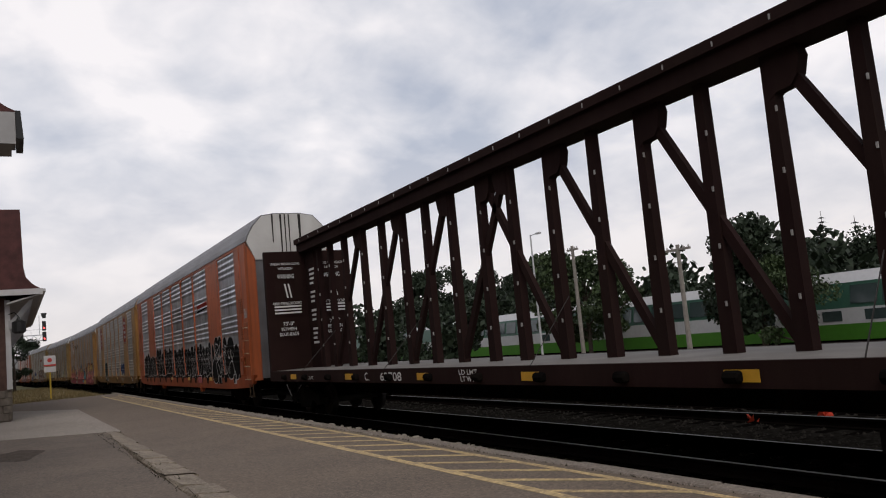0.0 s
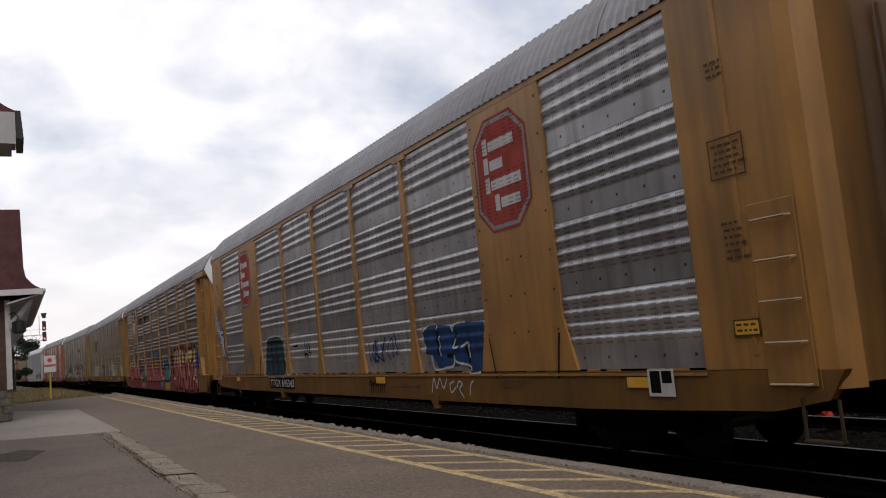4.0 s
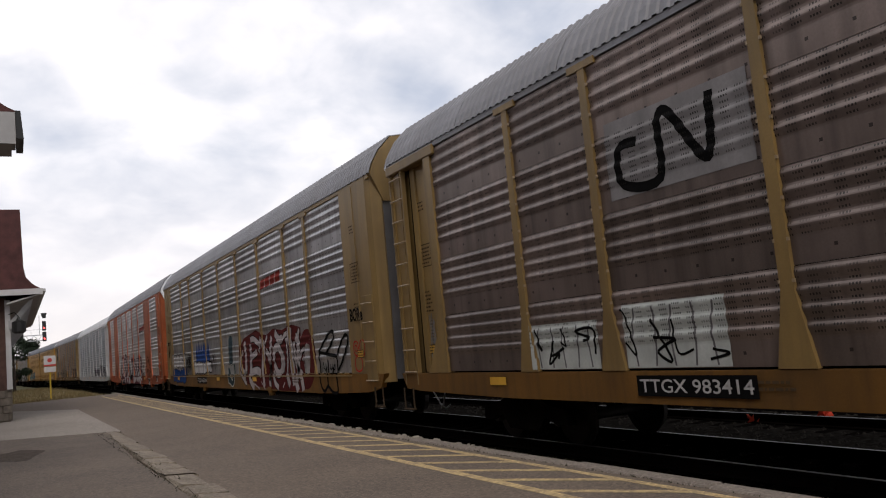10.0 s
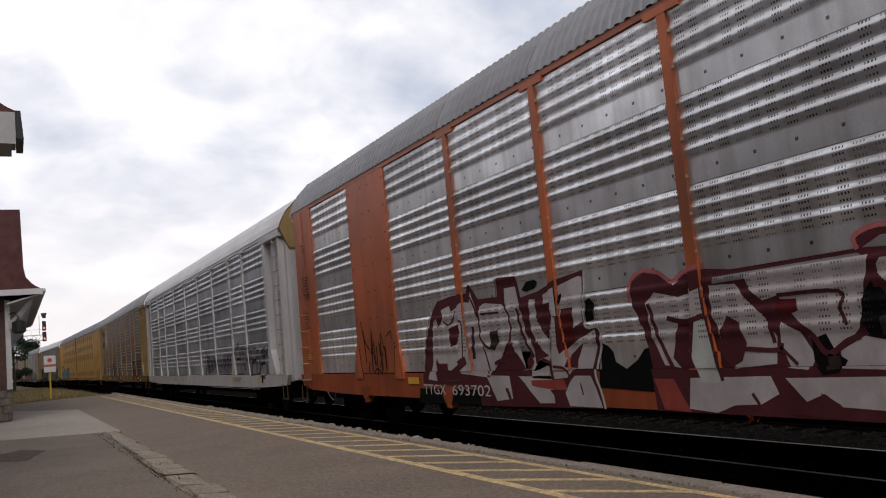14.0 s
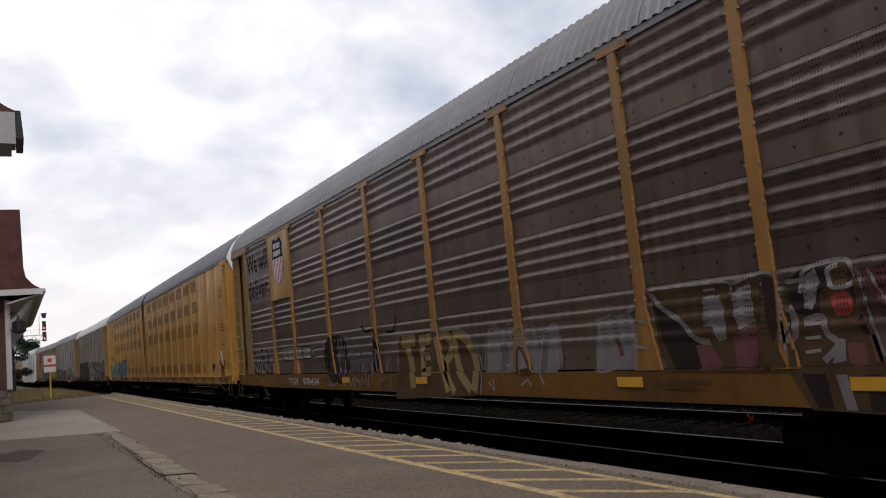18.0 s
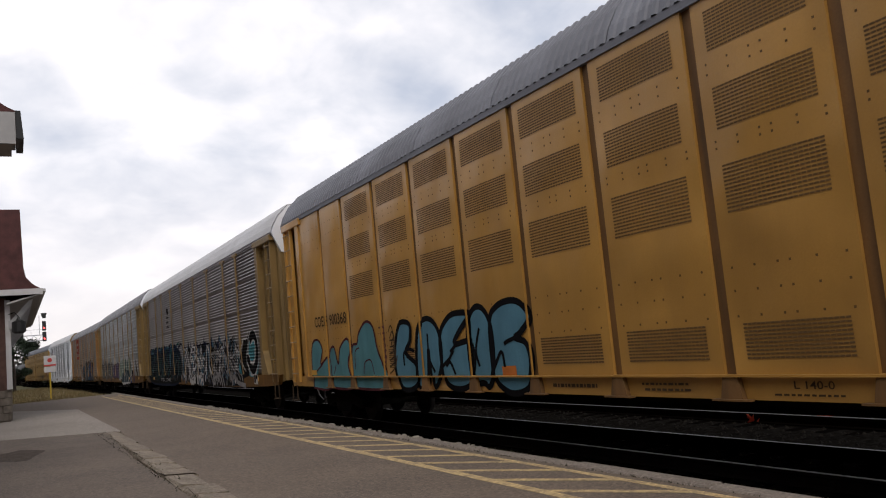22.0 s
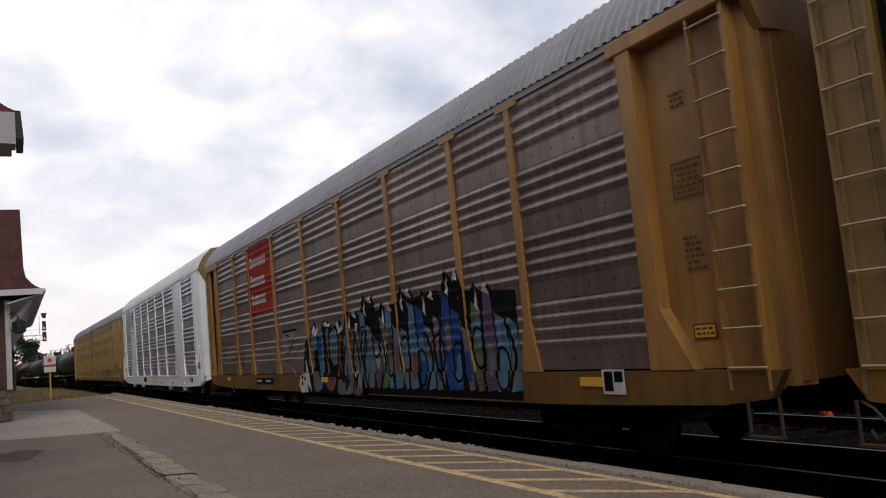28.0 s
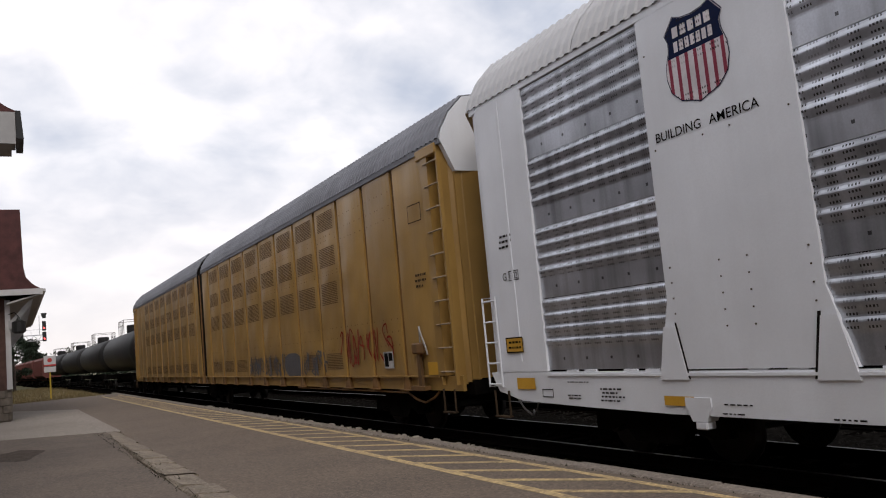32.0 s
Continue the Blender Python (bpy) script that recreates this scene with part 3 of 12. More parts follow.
def post(car, y, side, m, cap=True):
    key = (m.name, side, cap)
    if key not in _post_cache:
        fm = Form()
        x0, x1 = sorted((side * (HW - 0.06), side * (HW + 0.008)))
        fm.prism([(-0.24, 1.15), (0.24, 1.15), (0.085, 1.95), (0.075, 5.36), (-0.075, 5.36), (-0.085, 1.95)], "x", x0, x1)
        if cap:
            xa, xb = sorted((side * (HW - 0.06), side * (HW + 0.014)))
            fm.box(xa, xb, -0.30, 0.30, 5.30, 5.40)
        # pale clip heads down both edges
        fm.slot = 1
        xa, xb = sorted((side * (HW - 0.02), side * (HW + 0.012)))
        for k in range(8):
            for s_ in (-1, 1):
                zc = 2.05 + 0.43 * k
                fm.box(xa, xb, s_ * 0.088 - 0.012, s_ * 0.088 + 0.012, zc - 0.018, zc + 0.018)
        me = fm.data("post", [m, rung_steel])
        fix_normals(me)
        _post_cache[key] = me
    piece("post", _post_cache[key], car, (0, y, 0))


_roof_cache = {}


def roof_mesh(w, m):
    """One pressed roof sheet of that length."""
    key = (round(w, 3), m.name)
    if key not in _roof_cache:
        fm = Form()
        n = max(2, int(w / 0.19))
        ys, hs = [], []
        for k in range(n):
            for a, h in ((0.0, 0.0), (0.16, 0.025), (0.46, 0.025), (0.62, 0.0)):
                ys.append((k + a) * w / n)
                hs.append(h)
        ys.append(w - 0.012)
        hs.append(0.0)
        k2 = len(ROOF)
        vs = []
        for yy, h in zip(ys, hs):
            for x, z in ROOF:
                r = Vector((x, 0, z - 4.6)).normalized()
                vs.append((x + r.x * h, yy, z + r.z * h))
        fm.mesh_of(vs, [(a * k2 + b, a * k2 + b + 1, (a + 1) * k2 + b + 1, (a + 1) * k2 + b) for a in range(len(ys) - 1) for b in range(k2 - 1)])
        me = fm.data("roof_sheet", m)
        fix_normals(me)
        _roof_cache[key] = me
    return _roof_cache[key]


def roof_sheets(car, half, m, count):
    w = 2 * half / count
    for k in range(count):
        piece("roof_sheet", roof_mesh(w, m), car, (0, -half + k * w, 0))


def bolt_rows(plate, a, b, side, m, few):
    """Bolt heads in columns on a solid side plate; the clean car has small ones near its foot and below the emblem."""
    r = 0.009 if few else 0.016
    me = Form().box(-0.006, 0.006, -r, r, -r, r).data("bolt_head", [m])
    if side > 0:
        return
    for y in (a + 0.10, a + 0.16 + (b - a) / 3, b - 0.16 - (b - a) / 3, b - 0.10):
        for z in ((1.62, 1.80, 1.98, 2.16, 2.34, 3.74, 4.9) if few else [1.75 + 0.57 * k for k in range(7)]):
            piece("bolt_head", me, plate, (-HW, y, z))


def gussets(plate, a, b, side, m, plain):
    """Sloped foot plates of a solid side plate, with black strips for the shaded slot on their inner edge."""
    xg = sorted((side * (HW - 0.01), side * (HW + 0.019)))
    xs = sorted((side * (HW - 0.01), side * (HW + 0.008)))
    for y, d in ((a, -1), (b, 1)):
        if plain:
            part("gusset", Form().prism([(y + d * q, z) for q, z in ((0.115, 1.66), (0.27, 1.04), (-0.20, 1.04), (-0.07, 1.66))][::d], "x", *xg), m, plate)
        w = 0.034 if d < 0 else 0.018
        part("slot", Form().prism([(y + d * q, z) for q, z in ((-0.07, 1.70), (-0.20, 1.05), (-0.20 - w, 1.05), (-0.07 - w, 1.70))][::d], "x", *xs), rubber, plate, "black strip painted for the shaded slot")


def jacking_pad(car, y, side, low, m, top):
    """Cast pad that hangs below the side sill."""
    xs = sorted((side * (HW - 0.16), side * (HW + 0.02)))
    p = part("jacking_pad", Form().prism([(y - 0.20, low + top), (y + 0.20, low + top), (y + 0.20, low + 0.12), (y + 0.11, low - 0.05), (y - 0.11, low - 0.05), (y - 0.20, low + 0.12)], "x", *xs), m, car)
    part("shoe", Form().bevel_box(xs[0], xs[1] - 0.02, y - 0.10, y + 0.08, low - 0.14, low - 0.05, 0.015), m, p)


def autorack(s_mid, half, frame_m, panel_m, roof_m, ends, bays, label, solids=(), style="wide", end_m=None, top_m=None, sill_m=None, door_m=None, low=0.72, ledge=False):
    """Closed car carrier. s_mid: where its middle stands at the start; bays: y of the posts; solids: bays of flat plate."""
    car = thing("autorack_car", label=label, category="railway car", group="cars of the train")
    plain = frame_m is white or (frame_m is orange and panel_m is galv)   # no paint over the foot of the plates
    sill_m = sill_m or {orange.name: sill_orange, white.name: white, dirty_white.name: dirty_white}.get(frame_m.name, sill_yellow)
    end_m = end_m or frame_m
    top_m = top_m or end_m
    door_m = door_m or end_m
    # floor, sills, and a black core for the shade inside
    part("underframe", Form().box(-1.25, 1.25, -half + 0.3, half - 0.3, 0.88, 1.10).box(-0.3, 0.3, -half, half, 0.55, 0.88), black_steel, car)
    for side in (-1, 1):
        fm = Form()
        x0, x1 = sorted((side * (HW - 0.12), side * (HW - 0.002)))
        fm.prism([(-half + 2.6, low + 0.03), (-half + 4.2, low), (half - 4.2, low), (half - 2.6, low + 0.03), (half - 0.9, min(0.80, low + 0.08)), (half - 0.25, 0.84), (half - 0.05, 1.14), (-half + 0.05, 1.14), (-half + 0.25, 0.84), (-half + 0.9, min(0.80, low + 0.08))], "x", x0, x1)
        part("side_sill", fm, sill_m, car)
        if ends == "flush":
            for yj in (-8.9, -4.95, 4.95, 8.9) if plain else (-4.95, 4.95):
                jacking_pad(car, yj, side, low, sill_m, 0.22 if plain else 0.125)
        if ledge:
            # rolled lip of the sill, with the open drain slots above it
            xa, xb = sorted((side * (HW - 0.02), side * (HW + 0.016)))
            part("sill_lip", Form().box(xa, xb, bays[0], bays[-1], 1.085, 1.118), frame_m, car)
            sl = Form()
            xa, xb = sorted((side * (HW - 0.04), side * (HW - 0.014)))
            for a, b in zip(bays[:-1], bays[1:]):
                n = int((b - a - 0.5) / 0.42)
                for k in range(n):
                    if k % 4 != 2:
                        yk = a + 0.3 + (b - a - 0.6) * k / n
                        sl.box(xa, xb, yk, yk + 0.26, 1.142, 1.168)
            part("slot_strip", sl, frame_m, car)
        xa, xb = sorted((side * (HW - 0.13), side * (HW - 0.01)))
        part("top_chord", Form().box(xa, xb, -half + 0.1, half - 0.1, 5.37, 5.47), frame_m if ends == "flush" else (panel_m if style == "fine" else roof_m), car)
        edges = bays
        for a, b in zip(edges[:-1], edges[1:]):
            if (a, b) in solids:
                xs = sorted((side * (HW - 0.06), side * (HW - 0.002)))
                sheet_plate_ = part("solid_panel", Form().prism([(a - FLARE, 1.16), (b + FLARE, 1.16), (b + 0.02, 1.95), (b, 5.36), (a, 5.36), (a - 0.02, 1.95)], "x", *xs), frame_m, car)
                bolt_rows(sheet_plate_, a, b, side, step_grime, frame_m is white)
                gussets(sheet_plate_, a, b, side, frame_m, plain)
            else:
                side_sheets(car, a, b, side, panel_m, style)
        for k, yy in enumerate(edges):
            near_solid = any(abs(yy - s) < 0.01 for q in solids for s in q)
            if not near_solid and k not in (0, len(edges) - 1):
                post(car, yy, side, frame_m)
    # solid near-black boxes put the shade of the hollow inside into colour
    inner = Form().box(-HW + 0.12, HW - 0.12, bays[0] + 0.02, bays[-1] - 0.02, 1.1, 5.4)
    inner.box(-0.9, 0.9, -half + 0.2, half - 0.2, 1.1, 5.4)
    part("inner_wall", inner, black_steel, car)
    roof_sheets(car, half, roof_m, 9)
    for sgn in (-1, 1):
        rack_end(car, sgn, half, edges[0] if sgn < 0 else edges[-1], ends, end_m, top_m, door_m, frame_m)
        add_truck(car, sgn * 10.05)
        coupler(car, sgn * half, sgn)
        for side in (-1, 1):
            sill_step(car, sgn * (half - 0.35), side, sill_m)
    if frame_m in (orange, white):
        br = part("hand_brake", Form().bevel_box(-HW - 0.09, -HW, -half + 0.98, -half + 1.34, 1.58, 1.74, 0.03), sill_m, car, "dirty hand brake housing")
        part("lever", Form().tube([(-HW - 0.05, -half + 1.1, 1.74), (-HW - 0.07, -half + 1.06, 2.0), (-HW - 0.08, -half + 0.96, 1.9), (-HW - 0.08, -half + 0.90, 1.45)], 0.016, 6), sill_m, br)
        part("chain_channel", Form().box(-HW - 0.05, -HW, -half + 1.12, -half + 1.22, 1.16, 1.58), sill_m, br)
    CARS.append((car, s_mid, 10.05))
    SKIN[car.name] = (tuple(bays), tuple(solids), ends, style)
    return car


def rack_end(car, sgn, half, y_in, ends, end_m, top_m, door_m, frame_m, lad_at=(0.78, 0.24), foot=True):
    """The end of a rack: side plate, corner, radial doors, ladder."""
    yo = sgn * half
    ya, yb = sorted((y_in, yo - sgn * 0.32))
    if ends == "flush":
        for side in (-1, 1):
            xs = sorted((side * (HW - 0.08), side * HW))
            fm = Form()
            fm.box(xs[0], xs[1], ya, yb, 1.15, 5.40)
            pl = part("end_plate", fm, end_m, car)
            xr = sorted((side * HW, side * (HW + 0.014)))
            ym = (ya + yb) / 2
            part("seam", Form().box(xr[0], xr[1], ym - 0.03, ym + 0.03, 1.3, 5.38), end_m, pl)
            # rounded corner plate
            cor = [(side * HW, yo - sgn * 0.32), (side * (HW - 0.06), yo - sgn * 0.14), (side * (HW - 0.26), yo), (side * (HW - 0.30), yo - sgn * 0.03), (side * (HW - 0.12), yo - sgn * 0.17), (side * (HW - 0.08), yo - sgn * 0.32)]
            part("corner_plate", Form().prism(cor, "z", 0.95, 5.46), end_m, car)
        if end_m is white:
            yl = sorted((yo - sgn * 0.42, yo - sgn * 0.02))
            fm = Form()
            for y in yl:
                fm.tube([(-HW + 0.2, y, 0.92), (-HW - 0.03, y, 0.92), (-HW - 0.03, y, 2.34), (-HW + 0.2, y, 2.34)], 0.018, 6)
            lad = part("ladder", fm, end_m, car)
            for k in range(5):
                part("rung", Form().tube([(-HW - 0.03, yl[0], 0.96 + 0.33 * k), (-HW - 0.03, yl[1], 0.96 + 0.33 * k)], 0.016, 6), end_m, lad)
            yl = []
        else:
            yl = sorted((yo - sgn * 0.92, yo - sgn * 0.38))
        lad = yl and part("ladder_plate", Form().bevel_box(-HW - 0.016, -HW, yl[0] - 0.03, yl[1] + 0.03, 0.98, 2.86, 0.006), end_m, car)
        for k in range(5 if yl else 0):
            z = 1.0 + 0.42 * k
            part("rung", Form().tube([(-HW, yl[0] + 0.03, z), (-HW - 0.075, yl[0] + 0.05, z), (-HW - 0.075, yl[1] - 0.05, z), (-HW, yl[1] - 0.03, z)], 0.015, 6), rung_steel, lad)
    else:
        for side in (-1, 1):
            xs = sorted((side * (HW - 0.26), side * (HW - 0.18)))
            part("end_plate", Form().box(xs[0], xs[1], ya, yb, 1.15, 5.30), end_m, car)
            xs = sorted((side * (HW - 0.2), side * (HW + 0.008)))
            zf = 1.9 if foot else 1.09
            fm = Form().prism([(y_in - 0.14, zf), (y_in + 0.14, zf), (y_in + 0.14, 5.36), (y_in - 0.14, 5.36)], "x", *xs)
            if foot:
                fm.prism([(y_in - 0.14, 1.15), (y_in - sgn * -0.14 + sgn * 0.5 if sgn > 0 else y_in + 0.14, 1.15), (y_in + 0.14, 1.9), (y_in - 0.14, 1.9)] if sgn > 0 else [(y_in - 0.6, 1.15), (y_in + 0.14, 1.15), (y_in + 0.14, 1.9), (y_in - 0.14, 1.9)], "x", *xs)
            part("end_post", fm, end_m, car)
            xs = sorted((side * (HW - 0.2), side * (HW + 0.03)))
            yk = sorted((y_in - sgn * 0.3, yo - sgn * 0.12))
            part("top_beam", Form().bevel_box(xs[0], xs[1], yk[0], yk[1], 5.22, 5.42, 0.02), end_m, car)
            if side < 0:
                yl = sorted((yo - sgn * lad_at[0], yo - sgn * lad_at[1]))
                lad = ladder(car, yl[0], yl[1], 0.92, 5.24, side * (HW - 0.03), end_m, 10)
                yw = sorted((yo - sgn * lad_at[1], yo - sgn * (lad_at[1] + 0.06)))
                if sgn > 0:
                    # channel behind the ladder, black strip for the gap's shade, raised strip beside it
                    part("ladder_channel", Form().box(-HW + 0.05, -HW + 0.09, yl[0] - 0.02, yl[1] + 0.02, 0.94, 5.22).box(-HW + 0.035, -HW + 0.05, yl[0] + 0.16, yl[0] + 0.20, 0.96, 5.2), end_m, lad)
                    part("gap", Form().box(-HW + 0.165, -HW + 0.2, yl[0] - 0.12, yl[0] - 0.03, 1.0, 5.24), rubber, lad, "black strip painted for the shaded gap beside the ladder")
                    part("raised_strip", Form().bevel_box(-HW + 0.14, -HW + 0.19, yl[0] - 0.32, yl[0] - 0.12, 1.15, 5.24, 0.012), end_m, lad)
                else:
                    part("hinge_strip", Form().bevel_box(-HW + 0.15, -HW + 0.19, yl[1] + 0.10, yl[1] + 0.16, 1.15, 5.24, 0.012), end_m, lad)
                part("ladder_plate", Form().box(side * (HW - 0.03) - 0.02, side * (HW - 0.22) + 0.02, yw[0], yw[1], 0.92, 5.24), end_m, lad)
            xs = sorted((side * (HW - 0.3), side * (HW - 0.22)))
            cor = [(side * (HW - 0.18), yo - sgn * 0.32), (side * (HW - 0.22), yo - sgn * 0.12), (side * (HW - 0.45), yo), (side * (HW - 0.48), yo - sgn * 0.04), (side * (HW - 0.28), yo - sgn * 0.16), (side * (HW - 0.26), yo - sgn * 0.32)]
            part("corner_plate", Form().prism(cor, "z", 0.95, 5.30), end_m, car)
    # pair of end doors, bowed, with the gable above
    for side in (-1, 1):
        bow = [(side * (HW - 0.30), yo - sgn * 0.03), (side * 0.7, yo + sgn * 0.04), (side * 0.012, yo + sgn * 0.06), (side * 0.012, yo), (side * 0.7, yo - sgn * 0.02), (side * (HW - 0.30), yo - sgn * 0.09)]
        leaf = door_m if not isinstance(door_m, tuple) else door_m[0 if side < 0 else 1]
        d = part("end_door", Form().prism(bow, "z", 1.0, 4.85), leaf, car)
        part("door_bar", Form().tube([(side * 0.32, yo + sgn * 0.085, 1.05), (side * 0.32, yo + sgn * 0.085, 4.8)], 0.02, 6), leaf, d)
    gab = [(x * 0.985, z - 0.012) for x, z in ROOF] + [(1.2, 4.85), (-1.2, 4.85)]
    if top_m is gable_white:
        # soot has run down the paint in bands
        soot = Form()
        for x, w, zb in ((-0.46, 0.10, 5.2), (-0.06, 0.05, 5.05), (0.08, 0.05, 4.95), (0.22, 0.07, 5.0), (0.52, 0.06, 5.4)):
            soot.face([(sgn * x, yo + sgn * 0.034, 6.34), (sgn * (x + w), yo + sgn * 0.034, 6.34), (sgn * (x + w * 0.8), yo + sgn * 0.034, zb), (sgn * (x + w * 0.2), yo + sgn * 0.034, zb)])
        part("soot_streaks", soot, wheel_steel, car, "dark soot streaks down the gable", fix=False)
    part("gable", Form().prism(gab, "y", *sorted((yo - sgn * 0.10, yo + sgn * 0.03))), top_m, car)


TTX = [-12.0, -9.2, -7.2, -4.32, -1.44, 1.44, 4.32, 7.2, 9.2, 12.0]
BN = [-11.88, -9.2, -7.05, -4.23, -1.41, 1.41, 4.23, 7.05, 9.2, 11.88]
BN_SOLID = [(-9.2, -7.05), (7.05, 9.2)]

c1 = autorack(40.55, 13.7, orange, galv_dark, roof_grey, "flush", BN, "orange closed car carrier covered in black graffiti", BN_SOLID, door_m=(grey_door, orange), top_m=gable_white, low=0.63)
c2 = autorack(69.0, 13.7, yellow, galv_mid, roof_grey, "flush", BN, "yellow car carrier with red octagon emblems", BN_SOLID, low=0.63, ledge=True)
c3 = autorack(97.8, 13.9, yellow, galv_brown, roof_grey, "recess", TTX, "grimy car carrier with pink and blue graffiti", top_m=white, low=0.38)
c4 = autorack(126.85, 13.95, tan, galv_brown, roof_grey, "recess", TTX, "brown weathered car carrier on a yellow flatcar", top_m=white, low=0.73)
c5 = autorack(155.55, 13.93, tan, galv_mid, roof_grey, "flush", TTX, "dusty yellow car carrier with white and red graffiti", door_m=grey_door, low=0.65, ledge=True)
c6 = autorack(184.05, 13.6, orange, galv, roof_grey, "flush", BN, "orange closed car carrier with grey graffiti", BN_SOLID, door_m=grey_door, top_m=white, low=0.66)
c7 = autorack(212.55, 13.8, dirty_white, galv_dark, roof_white, "recess", TTX, "white car carrier with blue scribbles", top_m=tan, low=0.72)
c8 = autorack(241.0, 13.95, yellow, galv_rust, roof_grey, "recess", TTX, "brown weathered car carrier with shield emblem", top_m=white, end_m=tan, low=0.76)
c10 = autorack(313.85, 13.85, tan, galv_purple, roof_white, "recess", TTX, "grey car carrier with black and white graffiti", style="fine", top_m=white, low=0.73)
c11 = autorack(342.7, 13.9, tan, galv_dark, roof_grey, "recess", TTX, "grey car carrier with green bubble graffiti", top_m=white, low=0.69)
c12 = autorack(371.1, 13.9, yellow, galv_brown, roof_grey, "recess", TTX, "brown car carrier with a red sign and blue graffiti", top_m=yellow, low=0.67)
c13 = autorack(399.8, 13.55, white, galv_dark, roof_white, "flush", BN, "clean white car carrier with shield emblems", BN_SOLID, door_m=grey_door, top_m=tan, low=0.62, ledge=True)


MAX_EDGES = {1: [0.65, 1.5, 3.36, 5.22, 7.14, 9.08, 10.98, 12.87, 14.75, 16.68, 18.25, 19.95], -1: [0.15, 1.35, 3.28, 5.18, 7.1, 9.0, 10.87, 12.72, 14.55, 16.22, 17.87, 19.5, 21.0]}
MAX_ENDS = {1: 21.475, -1: 21.75}


def plate_at(y, z, ym, zm):
    """How far out the side of the two-unit car stands; (ym, zm) says which member it is."""
    a, am = abs(y), abs(ym)
    edges = MAX_EDGES[1 if ym > 0.25 else -1]
    if am > edges[-1]:
        return HW - 0.18
    if zm < 1.07:
        return HW - 0.07
    for e0, e1 in zip(edges[:-1], edges[1:]):
        if e0 + 0.085 < am < e1 - 0.085:
            u, v = (a - e0 - 0.085) / (e1 - e0 - 0.17), min(max((z - 1.09) / 4.27, 0), 1)
            return HW - 0.03 + 0.03 * (1 - (2 * u - 1) ** 2) * (1 - (2 * v - 1) ** 4)
    return HW - 0.075


def plate_mesh(w, side, m):
    """One bowed side plate with returned edges."""
    us = [0.0] + [k / 8 for k in range(9)] + [1.0]
    rows = []
    for i, a in enumerate(us):
        for j in range(7):
            b = j / 6
            x = HW - 0.115 if i in (0, len(us) - 1) else HW - 0.03 + 0.03 * (1 - (2 * a - 1) ** 2) * (1 - (2 * b - 1) ** 4)
            rows.append((side * x, a * w, 1.09 + b * 4.27))
    return Form().mesh_of(rows, [(i * 7 + j, i * 7 + j + 1, (i + 1) * 7 + j + 1, (i + 1) * 7 + j) for i in range(len(us) - 1) for j in range(6)]).data("side_plate", m)


def punched(w, slots):
    """Rows of punched slots and of rivets on a near-side plate."""
    hf, rv = Form(), Form()

    def at(y, z):
        u, v = y / w, (z - 1.09) / 4.27
        return -(HW - 0.03 + 0.03 * (1 - (2 * u - 1) ** 2) * (1 - (2 * v - 1) ** 4) + 0.004)

    def chip(form, y, z, a, b):
        form.face([(at(y - a, z - b), y - a, z - b), (at(y - a, z + b), y - a, z + b), (at(y + a, z + b), y + a, z + b), (at(y + a, z - b), y + a, z - b)])
    n_y = int((w - 0.33) / 0.0625)
    for z0, z1, n in ((2.88, 3.42, 13), (3.83, 4.31, 12), (4.74, 5.21, 12), (1.26, 1.65, 10)) if slots else ():
        for iz in range(n):
            for iy in range(n_y):
                chip(hf, w / 2 + (iy - (n_y - 1) / 2) * 0.0625, z0 + 0.01 + (z1 - z0 - 0.02) * iz / (n - 1), 0.0285, 0.0105)
    for z in (2.27, 2.01, 1.73) + ((3.62, 3.70, 4.48, 4.60) if slots else (4.38, 4.65, 4.95)):
        for dy in (0.415, 0.225, 0.045, -0.045, -0.23, -0.42):
            chip(rv, w * (0.5 + dy), z, 0.014, 0.013)
    return (hf.data("perforation", perforation) if slots else None), rv.data("rivets", perforation)


